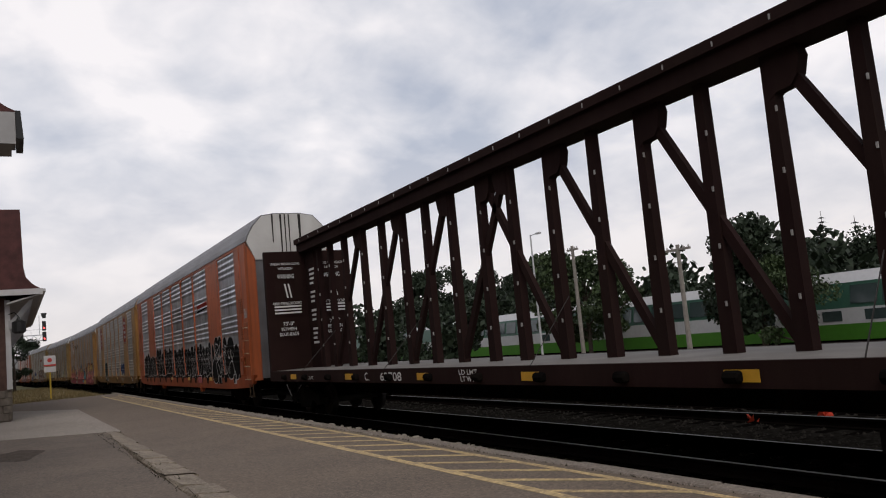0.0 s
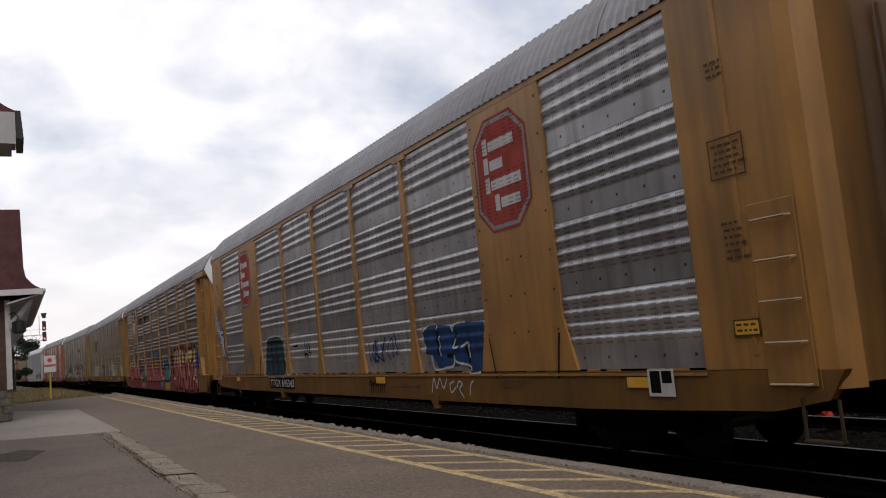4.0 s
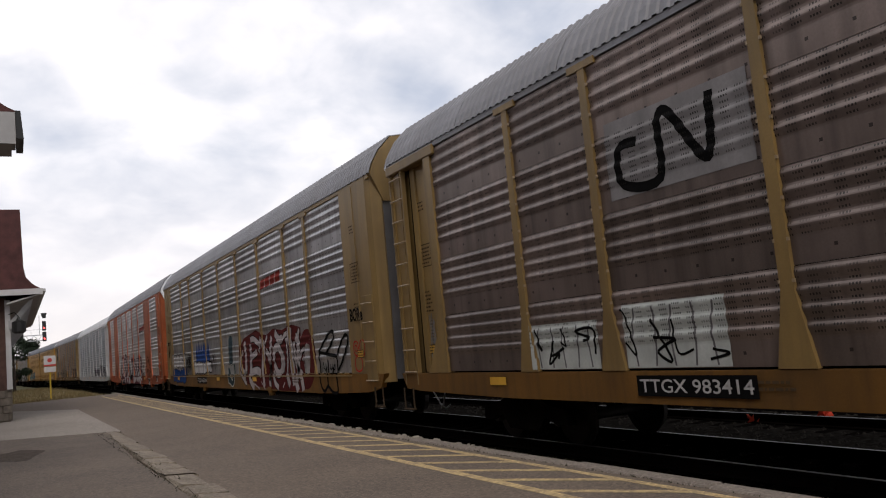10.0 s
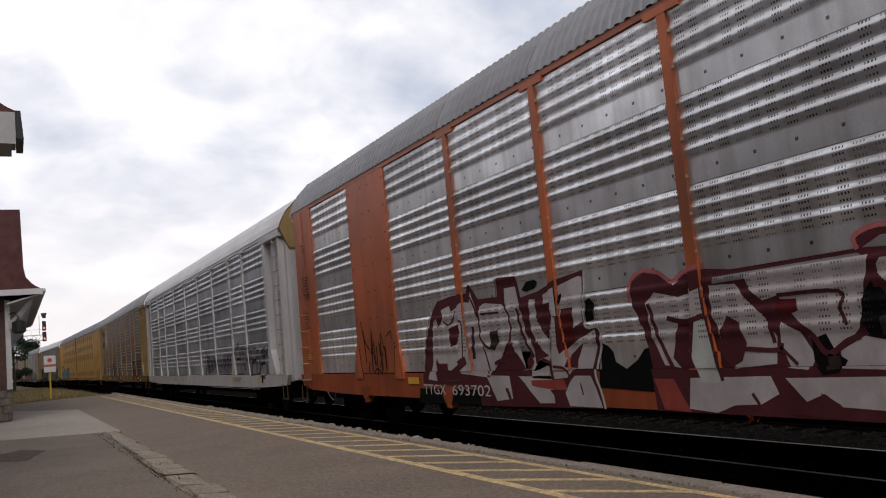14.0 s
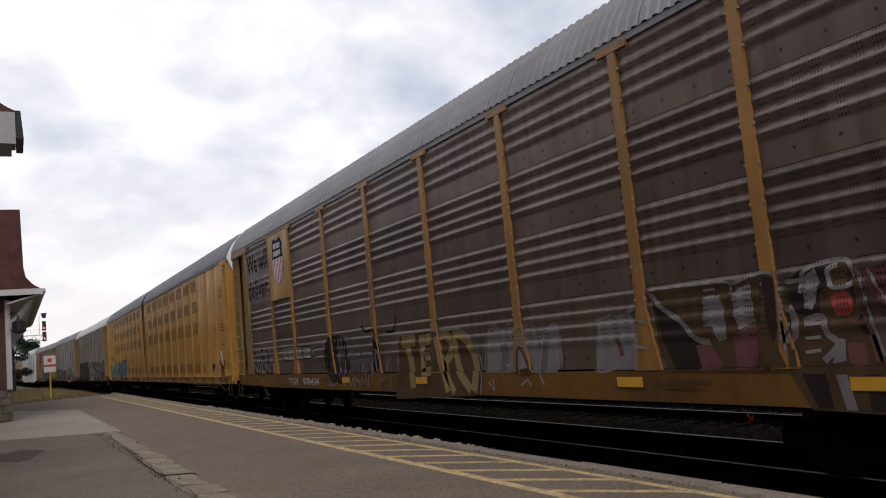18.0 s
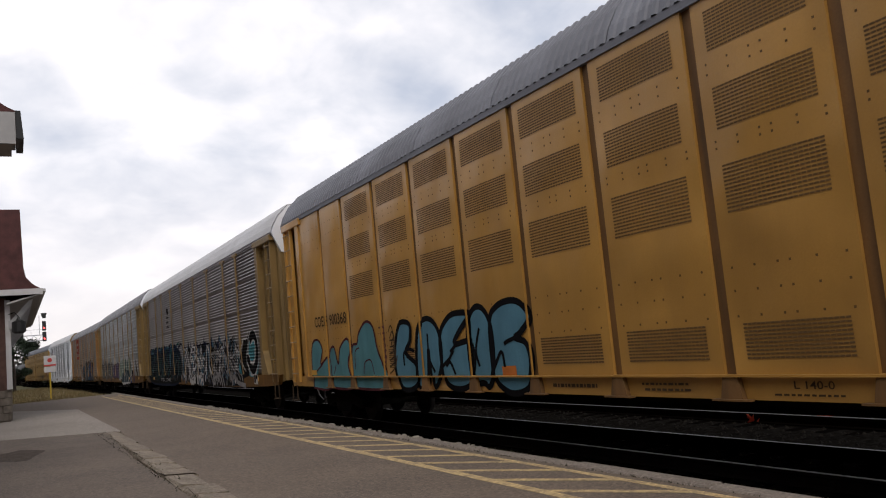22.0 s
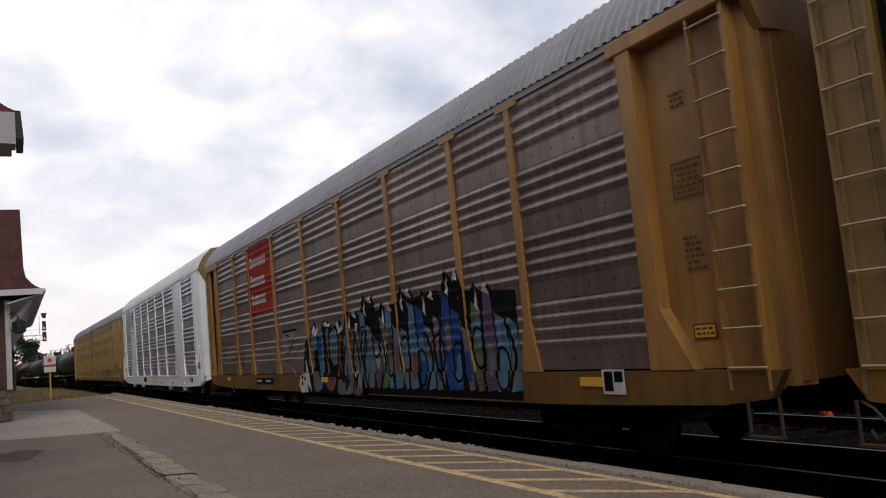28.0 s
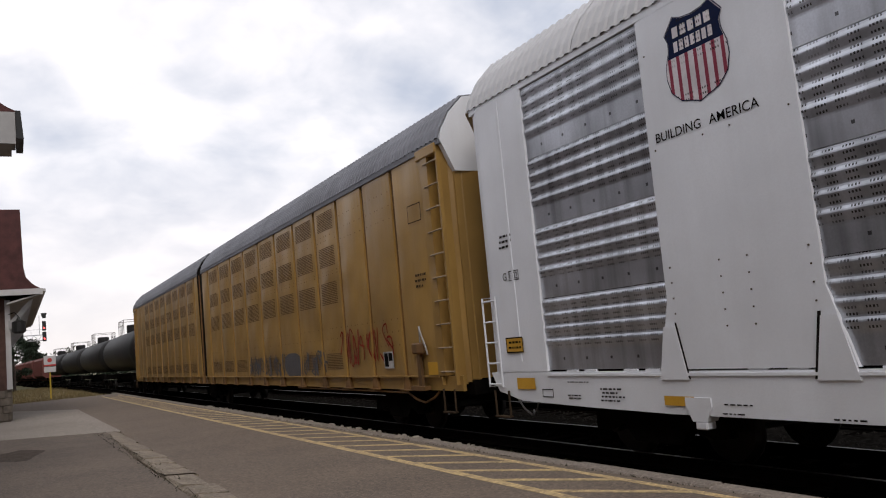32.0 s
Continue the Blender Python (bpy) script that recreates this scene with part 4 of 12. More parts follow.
def automax(s_front, label, front_top, py):
    """Two-unit articulated car carrier with bowed yellow plate sides."""
    full = 42.95
    car = thing("articulated_autorack", label=label, category="railway car", group="cars of the train")
    rib = {}
    for side in (-1, 1):
        xa, xb = sorted((side * (HW - 0.12), side * (HW - 0.075)))
        pf = Form().box(xa, xb, -0.11, 0.11, 0.82, 5.36)
        xa, xb = sorted((side * (HW - 0.075), side * (HW - 0.002)))
        pf.prism([(-0.16, 0.82), (0.16, 0.82), (0.10, 1.09), (-0.10, 1.09)], "x", xa, xb)
        xa, xb = sorted((side * (HW - 0.05), side * (HW + 0.03)))
        pf.box(xa, xb, -0.27, 0.27, 0.80, 0.822)
        rib[side] = pf.data("post", plate_post)
        fix_normals(rib[side])
    stock = {}
    for unit in (-1, 1):
        edges = MAX_EDGES[unit]
        yi, yo = unit * edges[0], unit * MAX_ENDS[unit]
        y0, y1 = sorted((yi, yo))
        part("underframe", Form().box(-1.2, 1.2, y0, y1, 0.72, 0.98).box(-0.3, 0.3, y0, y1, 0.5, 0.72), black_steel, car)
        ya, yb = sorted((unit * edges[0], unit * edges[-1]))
        # black core here too, coloured for the shade inside the unit
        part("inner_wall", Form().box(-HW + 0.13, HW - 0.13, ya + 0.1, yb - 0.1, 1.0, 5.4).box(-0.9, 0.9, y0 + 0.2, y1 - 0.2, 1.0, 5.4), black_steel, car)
        for side in (-1, 1):
            xs = sorted((side * (HW - 0.13), side * (HW - 0.07)))
            part("side_sill", Form().box(xs[0], xs[1], y0, y1, 0.81, 1.08), py, car)
            xs = sorted((side * (HW - 0.10), side * (HW + 0.016)))
            part("ledge", Form().box(xs[0], xs[1], ya, yb, 1.065, 1.092), py, car)
            xs = sorted((side * (HW - 0.10), side * HW))
            part("top_chord", Form().box(xs[0], xs[1], y0, y1, 5.36, 5.47), roof_dark, car)
            for k, (e0, e1) in enumerate(zip(edges[:-1], edges[1:])):
                w = e1 - e0 - 0.17
                key = (round(w, 2), side)
                if key not in stock:
                    stock[key] = plate_mesh(w, side, py)
                    fix_normals(stock[key])
                a = (e0 + 0.085) if unit > 0 else (-e1 + 0.085)
                sp = piece("side_plate", stock[key], car, (0, a, 0))
                if side < 0 and 1 <= k <= 10:
                    slots = k <= 8
                    hk = ("holes", round(w, 2), slots)
                    if hk not in stock:
                        stock[hk] = punched(w, slots)
                    for nm, me in zip(("perforation", "rivets"), stock[hk]):
                        if me:
                            piece(nm, me, sp)["kind"] = "stuff"
                piece("post", rib[side], car, (0, unit * e0 if k else unit * (e0 + 0.06), 0))
        rw = (y1 - y0) / 7
        sheet = roof_mesh(rw, roof_dark)
        for k in range(7):
            piece("roof_sheet", sheet, car, (0, y0 + k * rw, 0))
        gab = [(x * 0.985, z - 0.012) for x, z in ROOF] + [(1.42, 0.9), (-1.42, 0.9)]
        part("bellows_wall", Form().prism(gab, "y", *sorted((yi + unit * 0.12, yi - unit * 0.02))), rubber, car)
    part("bellows", Form().prism([(x * 0.93, z - 0.08) for x, z in ROOF] + [(1.3, 1.0), (-1.3, 1.0)], "y", -0.12, 0.62), rubber, car, "black rubber diaphragm between the units")
    for y in (-full / 2 + 3.2, 0.25, full / 2 - 3.2):
        add_truck(car, y)
    for sgn in (-1, 1):
        yo = sgn * MAX_ENDS[sgn]
        coupler(car, yo, sgn)
        rack_end(car, sgn, MAX_ENDS[sgn], sgn * (MAX_EDGES[sgn][-1] + 0.1), "recess", py, front_top if sgn < 0 else py, py, py, (0.66, 0.12) if sgn < 0 else (0.78, 0.24), False)
        sill_step(car, yo - sgn * 0.4, -1, sill_yellow)
    # hand brake on the side of the leading end, with the air pipe below
    br = part("hand_brake", Form().bevel_box(-HW - 0.10, -HW + 0.0, -20.58, -20.06, 1.52, 1.74, 0.03), plate_post, car, "dirty hand brake housing")
    part("channel", Form().box(-HW - 0.06, -HW + 0.0, -20.34, -20.20, 0.84, 1.52), plate_post, br)
    part("step", Form().box(-HW - 0.12, -HW + 0.02, -20.55, -19.95, 0.82, 0.90), plate_post, br)
    part("lever", Form().tube([(-HW - 0.05, -20.38, 1.72), (-HW - 0.07, -20.43, 2.05), (-HW - 0.09, -20.5, 1.95), (-HW - 0.09, -20.70, 1.62), (-HW - 0.07, -20.70, 1.50)], 0.018, 6), hose_grey, br)
    part("brake_pipe", Form().tube([(-1.38, -12.0, 0.76), (-1.38, -19.3, 0.74), (-1.40, -19.7, 0.62), (-1.40, -20.1, 0.56), (-1.40, -20.5, 0.66), (-1.38, -20.7, 0.78)], 0.022, 6), plate_post, car)
    part("tag_plate", Form().box(-HW + 0.0, -HW + 0.165, -20.95, -20.55, 1.11, 1.35), reflector, car, "yellow instruction plate")
    CARS.append((car, s_front + full / 2, 17.0))
    SKIN[car.name] = ((), (), "plate", "plate")
    return car


c9 = automax(256.0, "yellow two-unit articulated car carrier with teal graffiti", white, plate_yellow)
c14 = automax(414.7, "dirty yellow two-unit articulated car carrier", white, plate_olive)


def centerbeam():
    """Bulkhead flatcar with a truss down its middle."""
    full = 24.0
    h = full / 2
    car = thing("centerbeam_flatcar", label="empty dark brown centre-beam lumber flatcar", category="railway car", group="cars of the train")
    part("deck", Form().box(-1.40, 1.40, -h, h, 1.16, 1.23), deck_grey, car, "worn grey steel deck")
    for side in (-1, 1):
        xs = sorted((side * 1.30, side * 1.405))
        part("side_sill", Form().prism([(-h, 0.93), (h, 0.93), (h, 1.235), (-h, 1.235)], "x", *xs), box_brown, car)
    part("underframe", Form().box(-0.35, 0.35, -h, h, 0.55, 1.16), black_steel, car)
    # top chord
    part("top_chord", Form().box(-0.34, 0.34, -h, h, 5.22, 5.38).box(-0.26, 0.26, -h, h, 4.95, 5.22), box_brown, car)
    pst = Form().prism([(-0.125, 1.23), (0.125, 1.23), (0.075, 4.96), (-0.075, 4.96)], "x", -0.08, 0.08).data("truss_post", box_brown)
    fix_normals(pst)
    ys = [-11.2, -10.25, -9.05, -7.84, -6.61, -5.45, -4.2, -3.02, -1.76, -0.47, 0.65, 1.94, 3.17, 4.43, 5.7, 7.0, 8.4, 9.6, 10.6]
    # small pale tabs on the truss posts and the top chord
    tab_me = Form().box(-0.105, -0.08, -0.085, -0.063, -0.035, 0.035).data("strap_hook", hose_grey)
    fix_normals(tab_me)
    for yy in ys:
        tp = piece("truss_post", pst, car, (0, yy, 0))
        for k in range(4):
            piece("strap_hook", tab_me, tp, (0, -0.012 * k + 0.02, 1.9 + 0.78 * k))
    for a, b in ((0.65, -1.76), (-1.76, -4.2), (-4.2, -6.61), (-6.61, -9.05), (-9.05, -11.2), (-0.47, 1.94), (1.94, 4.43), (4.43, 7.0), (7.0, 9.6)):
        d = 1 if b > a else -1
        part("brace", Form().prism([(a + 0.12 * d - 0.085, 4.95), (a + 0.12 * d + 0.085, 4.95), (b + 0.085, 1.24), (b - 0.085, 1.24)], "x", -0.05, 0.05), box_brown, car)
        part("gusset", Form().prism([(a, 4.95), (a + d * 0.46, 4.95), (a + d * 0.50, 4.80), (a + d * 0.44, 4.58), (a + d * 0.34, 4.46), (a + d * 0.12, 4.44), (a, 4.36)], "x", -0.087, 0.087), box_brown, car)
    # load-strap winches and bright cable ends along the sill
    for k in range(12):
        yy = -10.5 + 1.9 * k
        part("winch", Form().lathe([(-0.12, 0.05), (-0.10, 0.075), (0.10, 0.075), (0.12, 0.05)], "y", 8, (-1.44, yy, 1.06)), black_steel, car)
        if k % 3 == 1:
            part("strap", Form().tube([(-1.38, yy + 0.3, 1.24), (-0.15, yy + 0.75, 2.3)], 0.009, 4), wheel_steel, car)
    for sgn in (-1, 1):
        ye = sgn * (h - 0.1)
        part("bulkhead", Form().box(-1.40, 1.40, *sorted((ye - 0.09, ye + 0.09)), 1.235, 5.0), box_brown, car)
        part("web_plate", Form().prism([(ye - sgn * 0.09, 1.235), (ye - sgn * 1.0, 1.235), (ye - sgn * 0.85, 4.95), (ye - sgn * 0.09, 4.95)], "x", -0.06, 0.06), box_brown, car)
        add_truck(car, sgn * (h - 2.6))
        coupler(car, sgn * h, sgn)
    for k in range(26):
        piece("strap_hook", tab_me, car, (-0.245, -11.5 + 0.92 * k, 5.29))
    CARS.append((car, 13.3, h - 2.6))
    return car


c0 = centerbeam()


def tank_car(s_front):
    full = 20.6
    h = full / 2
    car = thing("tank_car", label="grimy black pressurised tank car", category="railway car", group="cars of the train")
    r = 1.52
    prof = [(-h + 0.7, 0.25), (-h + 0.72, 0.7), (-h + 0.86, 1.1), (-h + 1.15, 1.4), (-h + 1.5, r), (h - 1.5, r), (h - 1.15, 1.4), (h - 0.86, 1.1), (h - 0.72, 0.7), (h - 0.7, 0.25)]
    part("tank", Form().lathe(prof, "y", 32, (0, 0, 2.95)), tank_black, car, smooth=True)
    part("underframe", Form().box(-1.2, 1.2, -h, -h + 2.6, 0.9, 1.2).box(-1.2, 1.2, h - 2.6, h, 0.9, 1.2).box(-0.3, 0.3, -h, h, 0.75, 1.05), black_steel, car)
    part("dome", Form().lathe([(4.4, 0.55), (4.95, 0.55), (5.02, 0.45)], "z", 16), tank_black, car)
    rl = Form()
    for side in (-1, 1):
        for k in range(5):
            yy = -1.6 + 0.8 * k
            rl.tube([(side * 0.95, yy, 4.2), (side * 0.95, yy, 5.35)], 0.022, 5)
        rl.tube([(side * 0.95, -1.6, 5.35), (side * 0.95, 1.6, 5.35)], 0.022, 5).tube([(side * 0.95, -1.6, 4.95), (side * 0.95, 1.6, 4.95)], 0.022, 5)
    for yy in (-1.6, 1.6):
        rl.tube([(-0.95, yy, 5.35), (0.95, yy, 5.35)], 0.022, 5)
    part("railing", rl, deck_grey, car, "pale steel safety railing")
    for sgn in (-1, 1):
        add_truck(car, sgn * (h - 1.9))
        coupler(car, sgn * h, sgn)
    CARS.append((car, s_front + h, h - 1.9))


for k in range(4):
    tank_car(459.0 + 22.3 * k)


def hopper(s_front):
    full = 17.6
    h = full / 2
    car = thing("hopper_car", label="rusty brown covered hopper car", category="railway car", group="cars of the train")
    sec = [(-1.55, 1.6), (-1.55, 4.1), (-1.2, 4.5), (1.2, 4.5), (1.55, 4.1), (1.55, 1.6), (0.5, 0.7), (-0.5, 0.7)]
    part("body", Form().prism(sec, "y", -h + 0.9, h - 0.9), hopper_red, car)
    rib = Form().prism([(-1.63, 1.55), (-1.63, 4.1), (-1.56, 4.1), (-1.56, 1.55)], "y", -0.05, 0.05).data("rib", hopper_red)
    for k in range(12):
        piece("rib", rib, car, (0, -h + 1.2 + (full - 2.4) * k / 11, 0))
    part("underframe", Form().box(-1.4, 1.4, -h, h, 0.95, 1.15), black_steel, car)
    for sgn in (-1, 1):
        add_truck(car, sgn * (h - 1.7))
        coupler(car, sgn * h, sgn)
    CARS.append((car, s_front + h, h - 1.7))


for k in range(4):
    hopper(548.5 + 18.8 * k)

# ---- the station ----
shingle = mat("dark_red_shingles", (0.075, 0.028, 0.026), 0.9, var=0.3, scale=3, fine=30, bump=0.5)
trim_white = mat("white_trim", (0.50, 0.49, 0.49), 0.7, var=0.08, dirt=(0.25, 0.24, 0.22), dirt_amt=0.3)
soffit = mat("grey_soffit_boards", (0.36, 0.355, 0.35), 0.8, var=0.1)
brick_dark = mat("dark_brick", (0.10, 0.055, 0.045), 0.9, var=0.25, scale=5)
base_stone = mat("rubble_stone", (0.16, 0.135, 0.11), 0.95, var=0.35, scale=4, bump=0.5)
lamp_black = mat("black_lantern", (0.012, 0.012, 0.012), 0.5, var=0.1)
window_glass = mat("dark_window", (0.02, 0.024, 0.028), 0.12, var=0.1, spec=0.6)

station = thing("station_building", (0, 0, 0), "old brick station with flared dark red roof", "building")
part("wall", Form().box(-9.0, -0.14, 37.7, 61.0, 1.30, 5.05), brick_dark, station)
part("wall_base", Form().box(-9.0, -0.10, 37.66, 61.0, 0.0, 0.06), base_stone, station)
stones = part("stone_course", Form().box(-8.98, -0.16, 37.72, 60.98, 0.06, 1.30), base_stone, station, "squared rubble stone plinth")
rs = random.Random(8)
for row in range(4):
    y = 37.7
    while y < 60.5:
        w = rs.uniform(0.45, 0.9)
        part("stone", Form().bevel_box(-0.17, -0.06 + rs.uniform(-0.02, 0.03), y + 0.01, min(y + w, 61.0) - 0.01, 0.07 + row * 0.305, 0.365 + row * 0.305, 0.02), base_stone, stones)
        y += w
    x = -3.0
    while x < -0.3:
        w = rs.uniform(0.4, 0.8)
        part("stone", Form().bevel_box(x, min(x + w, -0.08) - 0.02, 37.62 + rs.uniform(-0.02, 0.02), 37.73, 0.07 + row * 0.305, 0.365 + row * 0.305, 0.02), base_stone, stones)
        x += w
part("corner_board", Form().box(-0.20, 0.0, 37.58, 37.68, 1.32, 4.95).box(-0.03, 0.0, 37.68, 37.85, 1.32, 4.95), trim_white, station, "white corner board")
for y in (41.0, 45.5, 50.0, 54.5, 58.5):
    w = part("window", Form().box(-0.13, -0.06, y - 0.6, y + 0.6, 1.9, 4.0), trim_white, station)
    part("pane", Form().box(-0.062, -0.05, y - 0.5, y + 0.5, 2.0, 2.92), window_glass, w)
    part("pane", Form().box(-0.062, -0.05, y - 0.5, y + 0.5, 2.98, 3.9), window_glass, w)
roof_sec = [(-9.6, 5.30), (1.16, 5.30), (0.86, 5.50), (0.60, 5.80), (0.53, 6.2), (0.47, 8.62), (-9.0, 8.62)]
part("roof", Form().prism(roof_sec, "y", 37.0, 62.0), shingle, station, "dark red shingled mansard roof with flared eaves")
part("fascia", Form().box(-9.6, 1.22, 36.92, 37.0, 5.08, 5.32).box(1.14, 1.22, 37.0, 62.0, 5.08, 5.32), trim_white, station, "white painted fascia")
part("gutter", Form().box(1.225, 1.31, 36.9, 62.0, 5.18, 5.30), trim_white, station)
part("soffit", Form().prism([(-0.12, 4.72), (1.13, 5.08), (1.13, 5.12), (-0.12, 4.80)], "y", 37.02, 61.9), soffit, station)
for k in range(9):
    y = 37.6 + 3.0 * k
    part("bracket", Form().prism([(-0.08, 3.75), (0.02, 3.75), (0.80, 4.72), (0.86, 4.96), (0.70, 4.90), (0.0, 4.10), (-0.08, 4.10)], "y", y - 0.07, y + 0.07), soffit, station)
lantern = thing("wall_lantern", label="black iron lantern on a wall arm", category="lamp")
part("arm", Form().tube([(-0.06, 37.45, 4.35), (0.15, 37.4, 4.42), (0.32, 37.4, 4.2)], 0.025, 6), lamp_black, lantern)
part("shade", Form().lathe([(3.55, 0.16), (3.62, 0.26), (4.02, 0.26), (4.10, 0.10), (4.22, 0.04)], "z", 10, (0.30, 37.4, 0)), lamp_black, lantern)

wing = thing("station_wing", label="station wing with dark shingles and white eaves", category="building")
part("wall", Form().box(-9.0, -2.2, 15.2, 34.0, 0.0, 5.35), brick_dark, wing)
part("roof", Form().prism([(-9.6, 5.75), (0.20, 5.95), (0.05, 6.02), (-0.35, 6.30), (-0.75, 6.9), (-1.6, 8.6), (-9.0, 8.6)], "y", 14.0, 14.9), shingle, wing)
part("roof", Form().prism([(-9.6, 5.75), (-1.9, 5.85), (-2.6, 8.4), (-9.0, 8.4)], "y", 14.91, 34.6), shingle, wing)
part("fascia", Form().box(-9.6, 0.16, 13.95, 14.06, 5.42, 5.93).box(0.10, 0.16, 14.06, 14.9, 5.55, 5.93), soffit, wing, "pale grey fascia boards")
part("gutter", Form().prism([(0.165, 5.95), (0.235, 5.95), (0.27, 5.50), (0.165, 5.50)], "y", 13.93, 14.9), lamp_black, wing, "black metal gutter")
part("soffit", Form().box(-2.2, 0.10, 14.06, 14.9, 5.44, 5.50), soffit, wing)
stain = mat("oil_stain", (0.088, 0.070, 0.056), 0.95, var=0.3, scale=5, spec=0.1, grit=34)
patch = Form()
patch.face([(0.0 + 0.55 * math.cos(a) * (1 + 0.2 * math.sin(3 * a)), 20.4 + 1.35 * math.sin(a) * (1 + 0.15 * math.cos(5 * a)), 0.0895) for a in [2 * math.pi * k / 40 for k in range(40)]])
tagged(part("stain", patch, stain, None), "dark oily stain on the asphalt walk", "stain", kind="structure")

# unseen hall added beside and behind the camera, to block low sky
hall = thing("unseen_hall", label="long unseen brick hall added to block low sky", category="building")
part("wall", Form().box(-15.0, -3.4, -34.0, 12.6, 0.09, 5.6), brick_dark, hall)
part("roof", Form().prism([(-15.8, 5.6), (-2.0, 5.6), (-2.0, 5.85), (-2.9, 6.4), (-3.6, 9.2), (-12.6, 9.2), (-15.8, 5.85)], "y", -35.0, 13.4), shingle, hall)
part("fascia", Form().box(-2.0, -1.9, -35.0, 13.4, 5.5, 5.85), trim_white, hall)
for k in range(9):
    y = -31.0 + 5.0 * k
    w = part("window", Form().box(-3.4, -3.34, y - 0.7, y + 0.7, 1.2, 3.9), trim_white, hall)
    part("pane", Form().box(-3.342, -3.33, y - 0.6, y + 0.6, 1.3, 2.5), window_glass, w)
    part("pane", Form().box(-3.342, -3.33, y - 0.6, y + 0.6, 2.58, 3.8), window_glass, w)

# ---- sign on the platform end ----
post_yellow = mat("yellow_post_paint", (0.45, 0.30, 0.03), 0.6, var=0.12)
sign_red = mat("sign_red", (0.45, 0.05, 0.045), 0.6, var=0.08)
sign = thing("warning_sign", (2.60, 70.8, 0.0), "white and red warning sign on a yellow post", "sign", rz=2)
part("post", Form().tube([(0, 0, -0.25), (0, 0, 3.15)], 0.06, 10), post_yellow, sign, "yellow steel post")
up = part("upper_panel", Form().bevel_box(-0.42, 0.42, -0.10, -0.062, 2.40, 3.20, 0.012), trim_white, sign)
part("emblem", Form().lathe([(-0.004, 0.17), (0.004, 0.17)], "y", 16, (0, -0.105, 2.86)), sign_red, up)
part("stripe", Form().box(-0.42, 0.42, -0.108, -0.101, 2.40, 2.52), sign_red, up)
part("lower_panel", Form().bevel_box(-0.42, 0.42, -0.10, -0.062, 1.92, 2.34, 0.012), trim_white, sign)

# ---- signal bridge over the far curve ----
galv_steel = mat("pale_galvanised_steel", (0.42, 0.42, 0.43), 0.5, 0.3, var=0.12)
lamp_red = bpy.data.materials.new("red_signal_lamp")
lamp_red.use_nodes = True
_b = lamp_red.node_tree.nodes["Principled BSDF"]
_b.inputs["Base Color"].default_value = (0.5, 0.02, 0.02, 1)
_b.inputs["Emission Color"].default_value = (1.0, 0.10, 0.09, 1)
_b.inputs["Emission Strength"].default_value = 3.0
bridge = thing("signal_bridge", (0, 180, 0), "steel signal bridge with red lights over the track", "railway signal")
tr_ = Form()
for dy in (-0.35, 0.35):
    for z in (8.5, 9.6):
        tr_.tube([(-14.0, dy, z), (6.2, dy, z)], 0.07, 4)
    for k in range(14):
        x = -14.0 + 1.44 * k
        tr_.tube([(x, dy, 8.5), (x + 0.72, dy, 9.6), (x + 1.44, dy, 8.5)], 0.045, 4)
part("truss", tr_, galv_steel, bridge)
part("mast", Form().tube([(-14.0, 0, -0.5), (-14.0, 0, 9.6)], 0.22, 8), galv_steel, bridge)
rail_f = Form()
for x in (0.5, 2.0, 3.5, 5.0, 5.9):
    rail_f.tube([(x, -0.35, 9.6), (x, -0.35, 10.7)], 0.03, 4)
rail_f.tube([(0.5, -0.35, 10.7), (5.9, -0.35, 10.7)], 0.03, 4)
rail_f.tube([(5.0, 0, 9.6), (5.0, 0, 13.5)], 0.08, 4)
part("railing", rail_f, galv_steel, bridge)
for x, z0, n in ((5.85, 8.3, 2), (1.8, 8.1, 1)):
    for k in range(n):
        hd = part("signal_head", Form().bevel_box(x - 0.36, x + 0.36, -0.62, -0.42, z0 + 2.1 * k, z0 + 1.9 + 2.1 * k, 0.08), lamp_black, bridge)
        for j in range(2):
            part("lens", Form().lathe([(-0.68, 0.16), (-0.62, 0.18)], "y", 10, (x, 0, z0 + 0.5 + 0.9 * j + 2.1 * k)), lamp_red if j == 0 else lamp_black, hd)
part("top_head", Form().prism([(5.3, 13.9), (6.4, 13.9), (6.15, 12.9), (5.55, 12.9)], "y", -0.5, -0.3), lamp_black, bridge)

# ---- across the tracks ----
coach_white = mat("coach_white", (0.42, 0.42, 0.43), 0.45, var=0.06, streak=0.15, dirt=(0.3, 0.3, 0.29))
coach_green = mat("coach_light_green", (0.050, 0.175, 0.018), 0.45, var=0.08)
coach_dark = mat("coach_dark_green", (0.022, 0.075, 0.05), 0.4, var=0.1)
coach_glass = mat("coach_glass", (0.035, 0.05, 0.05), 0.12, var=0.1, spec=0.6)


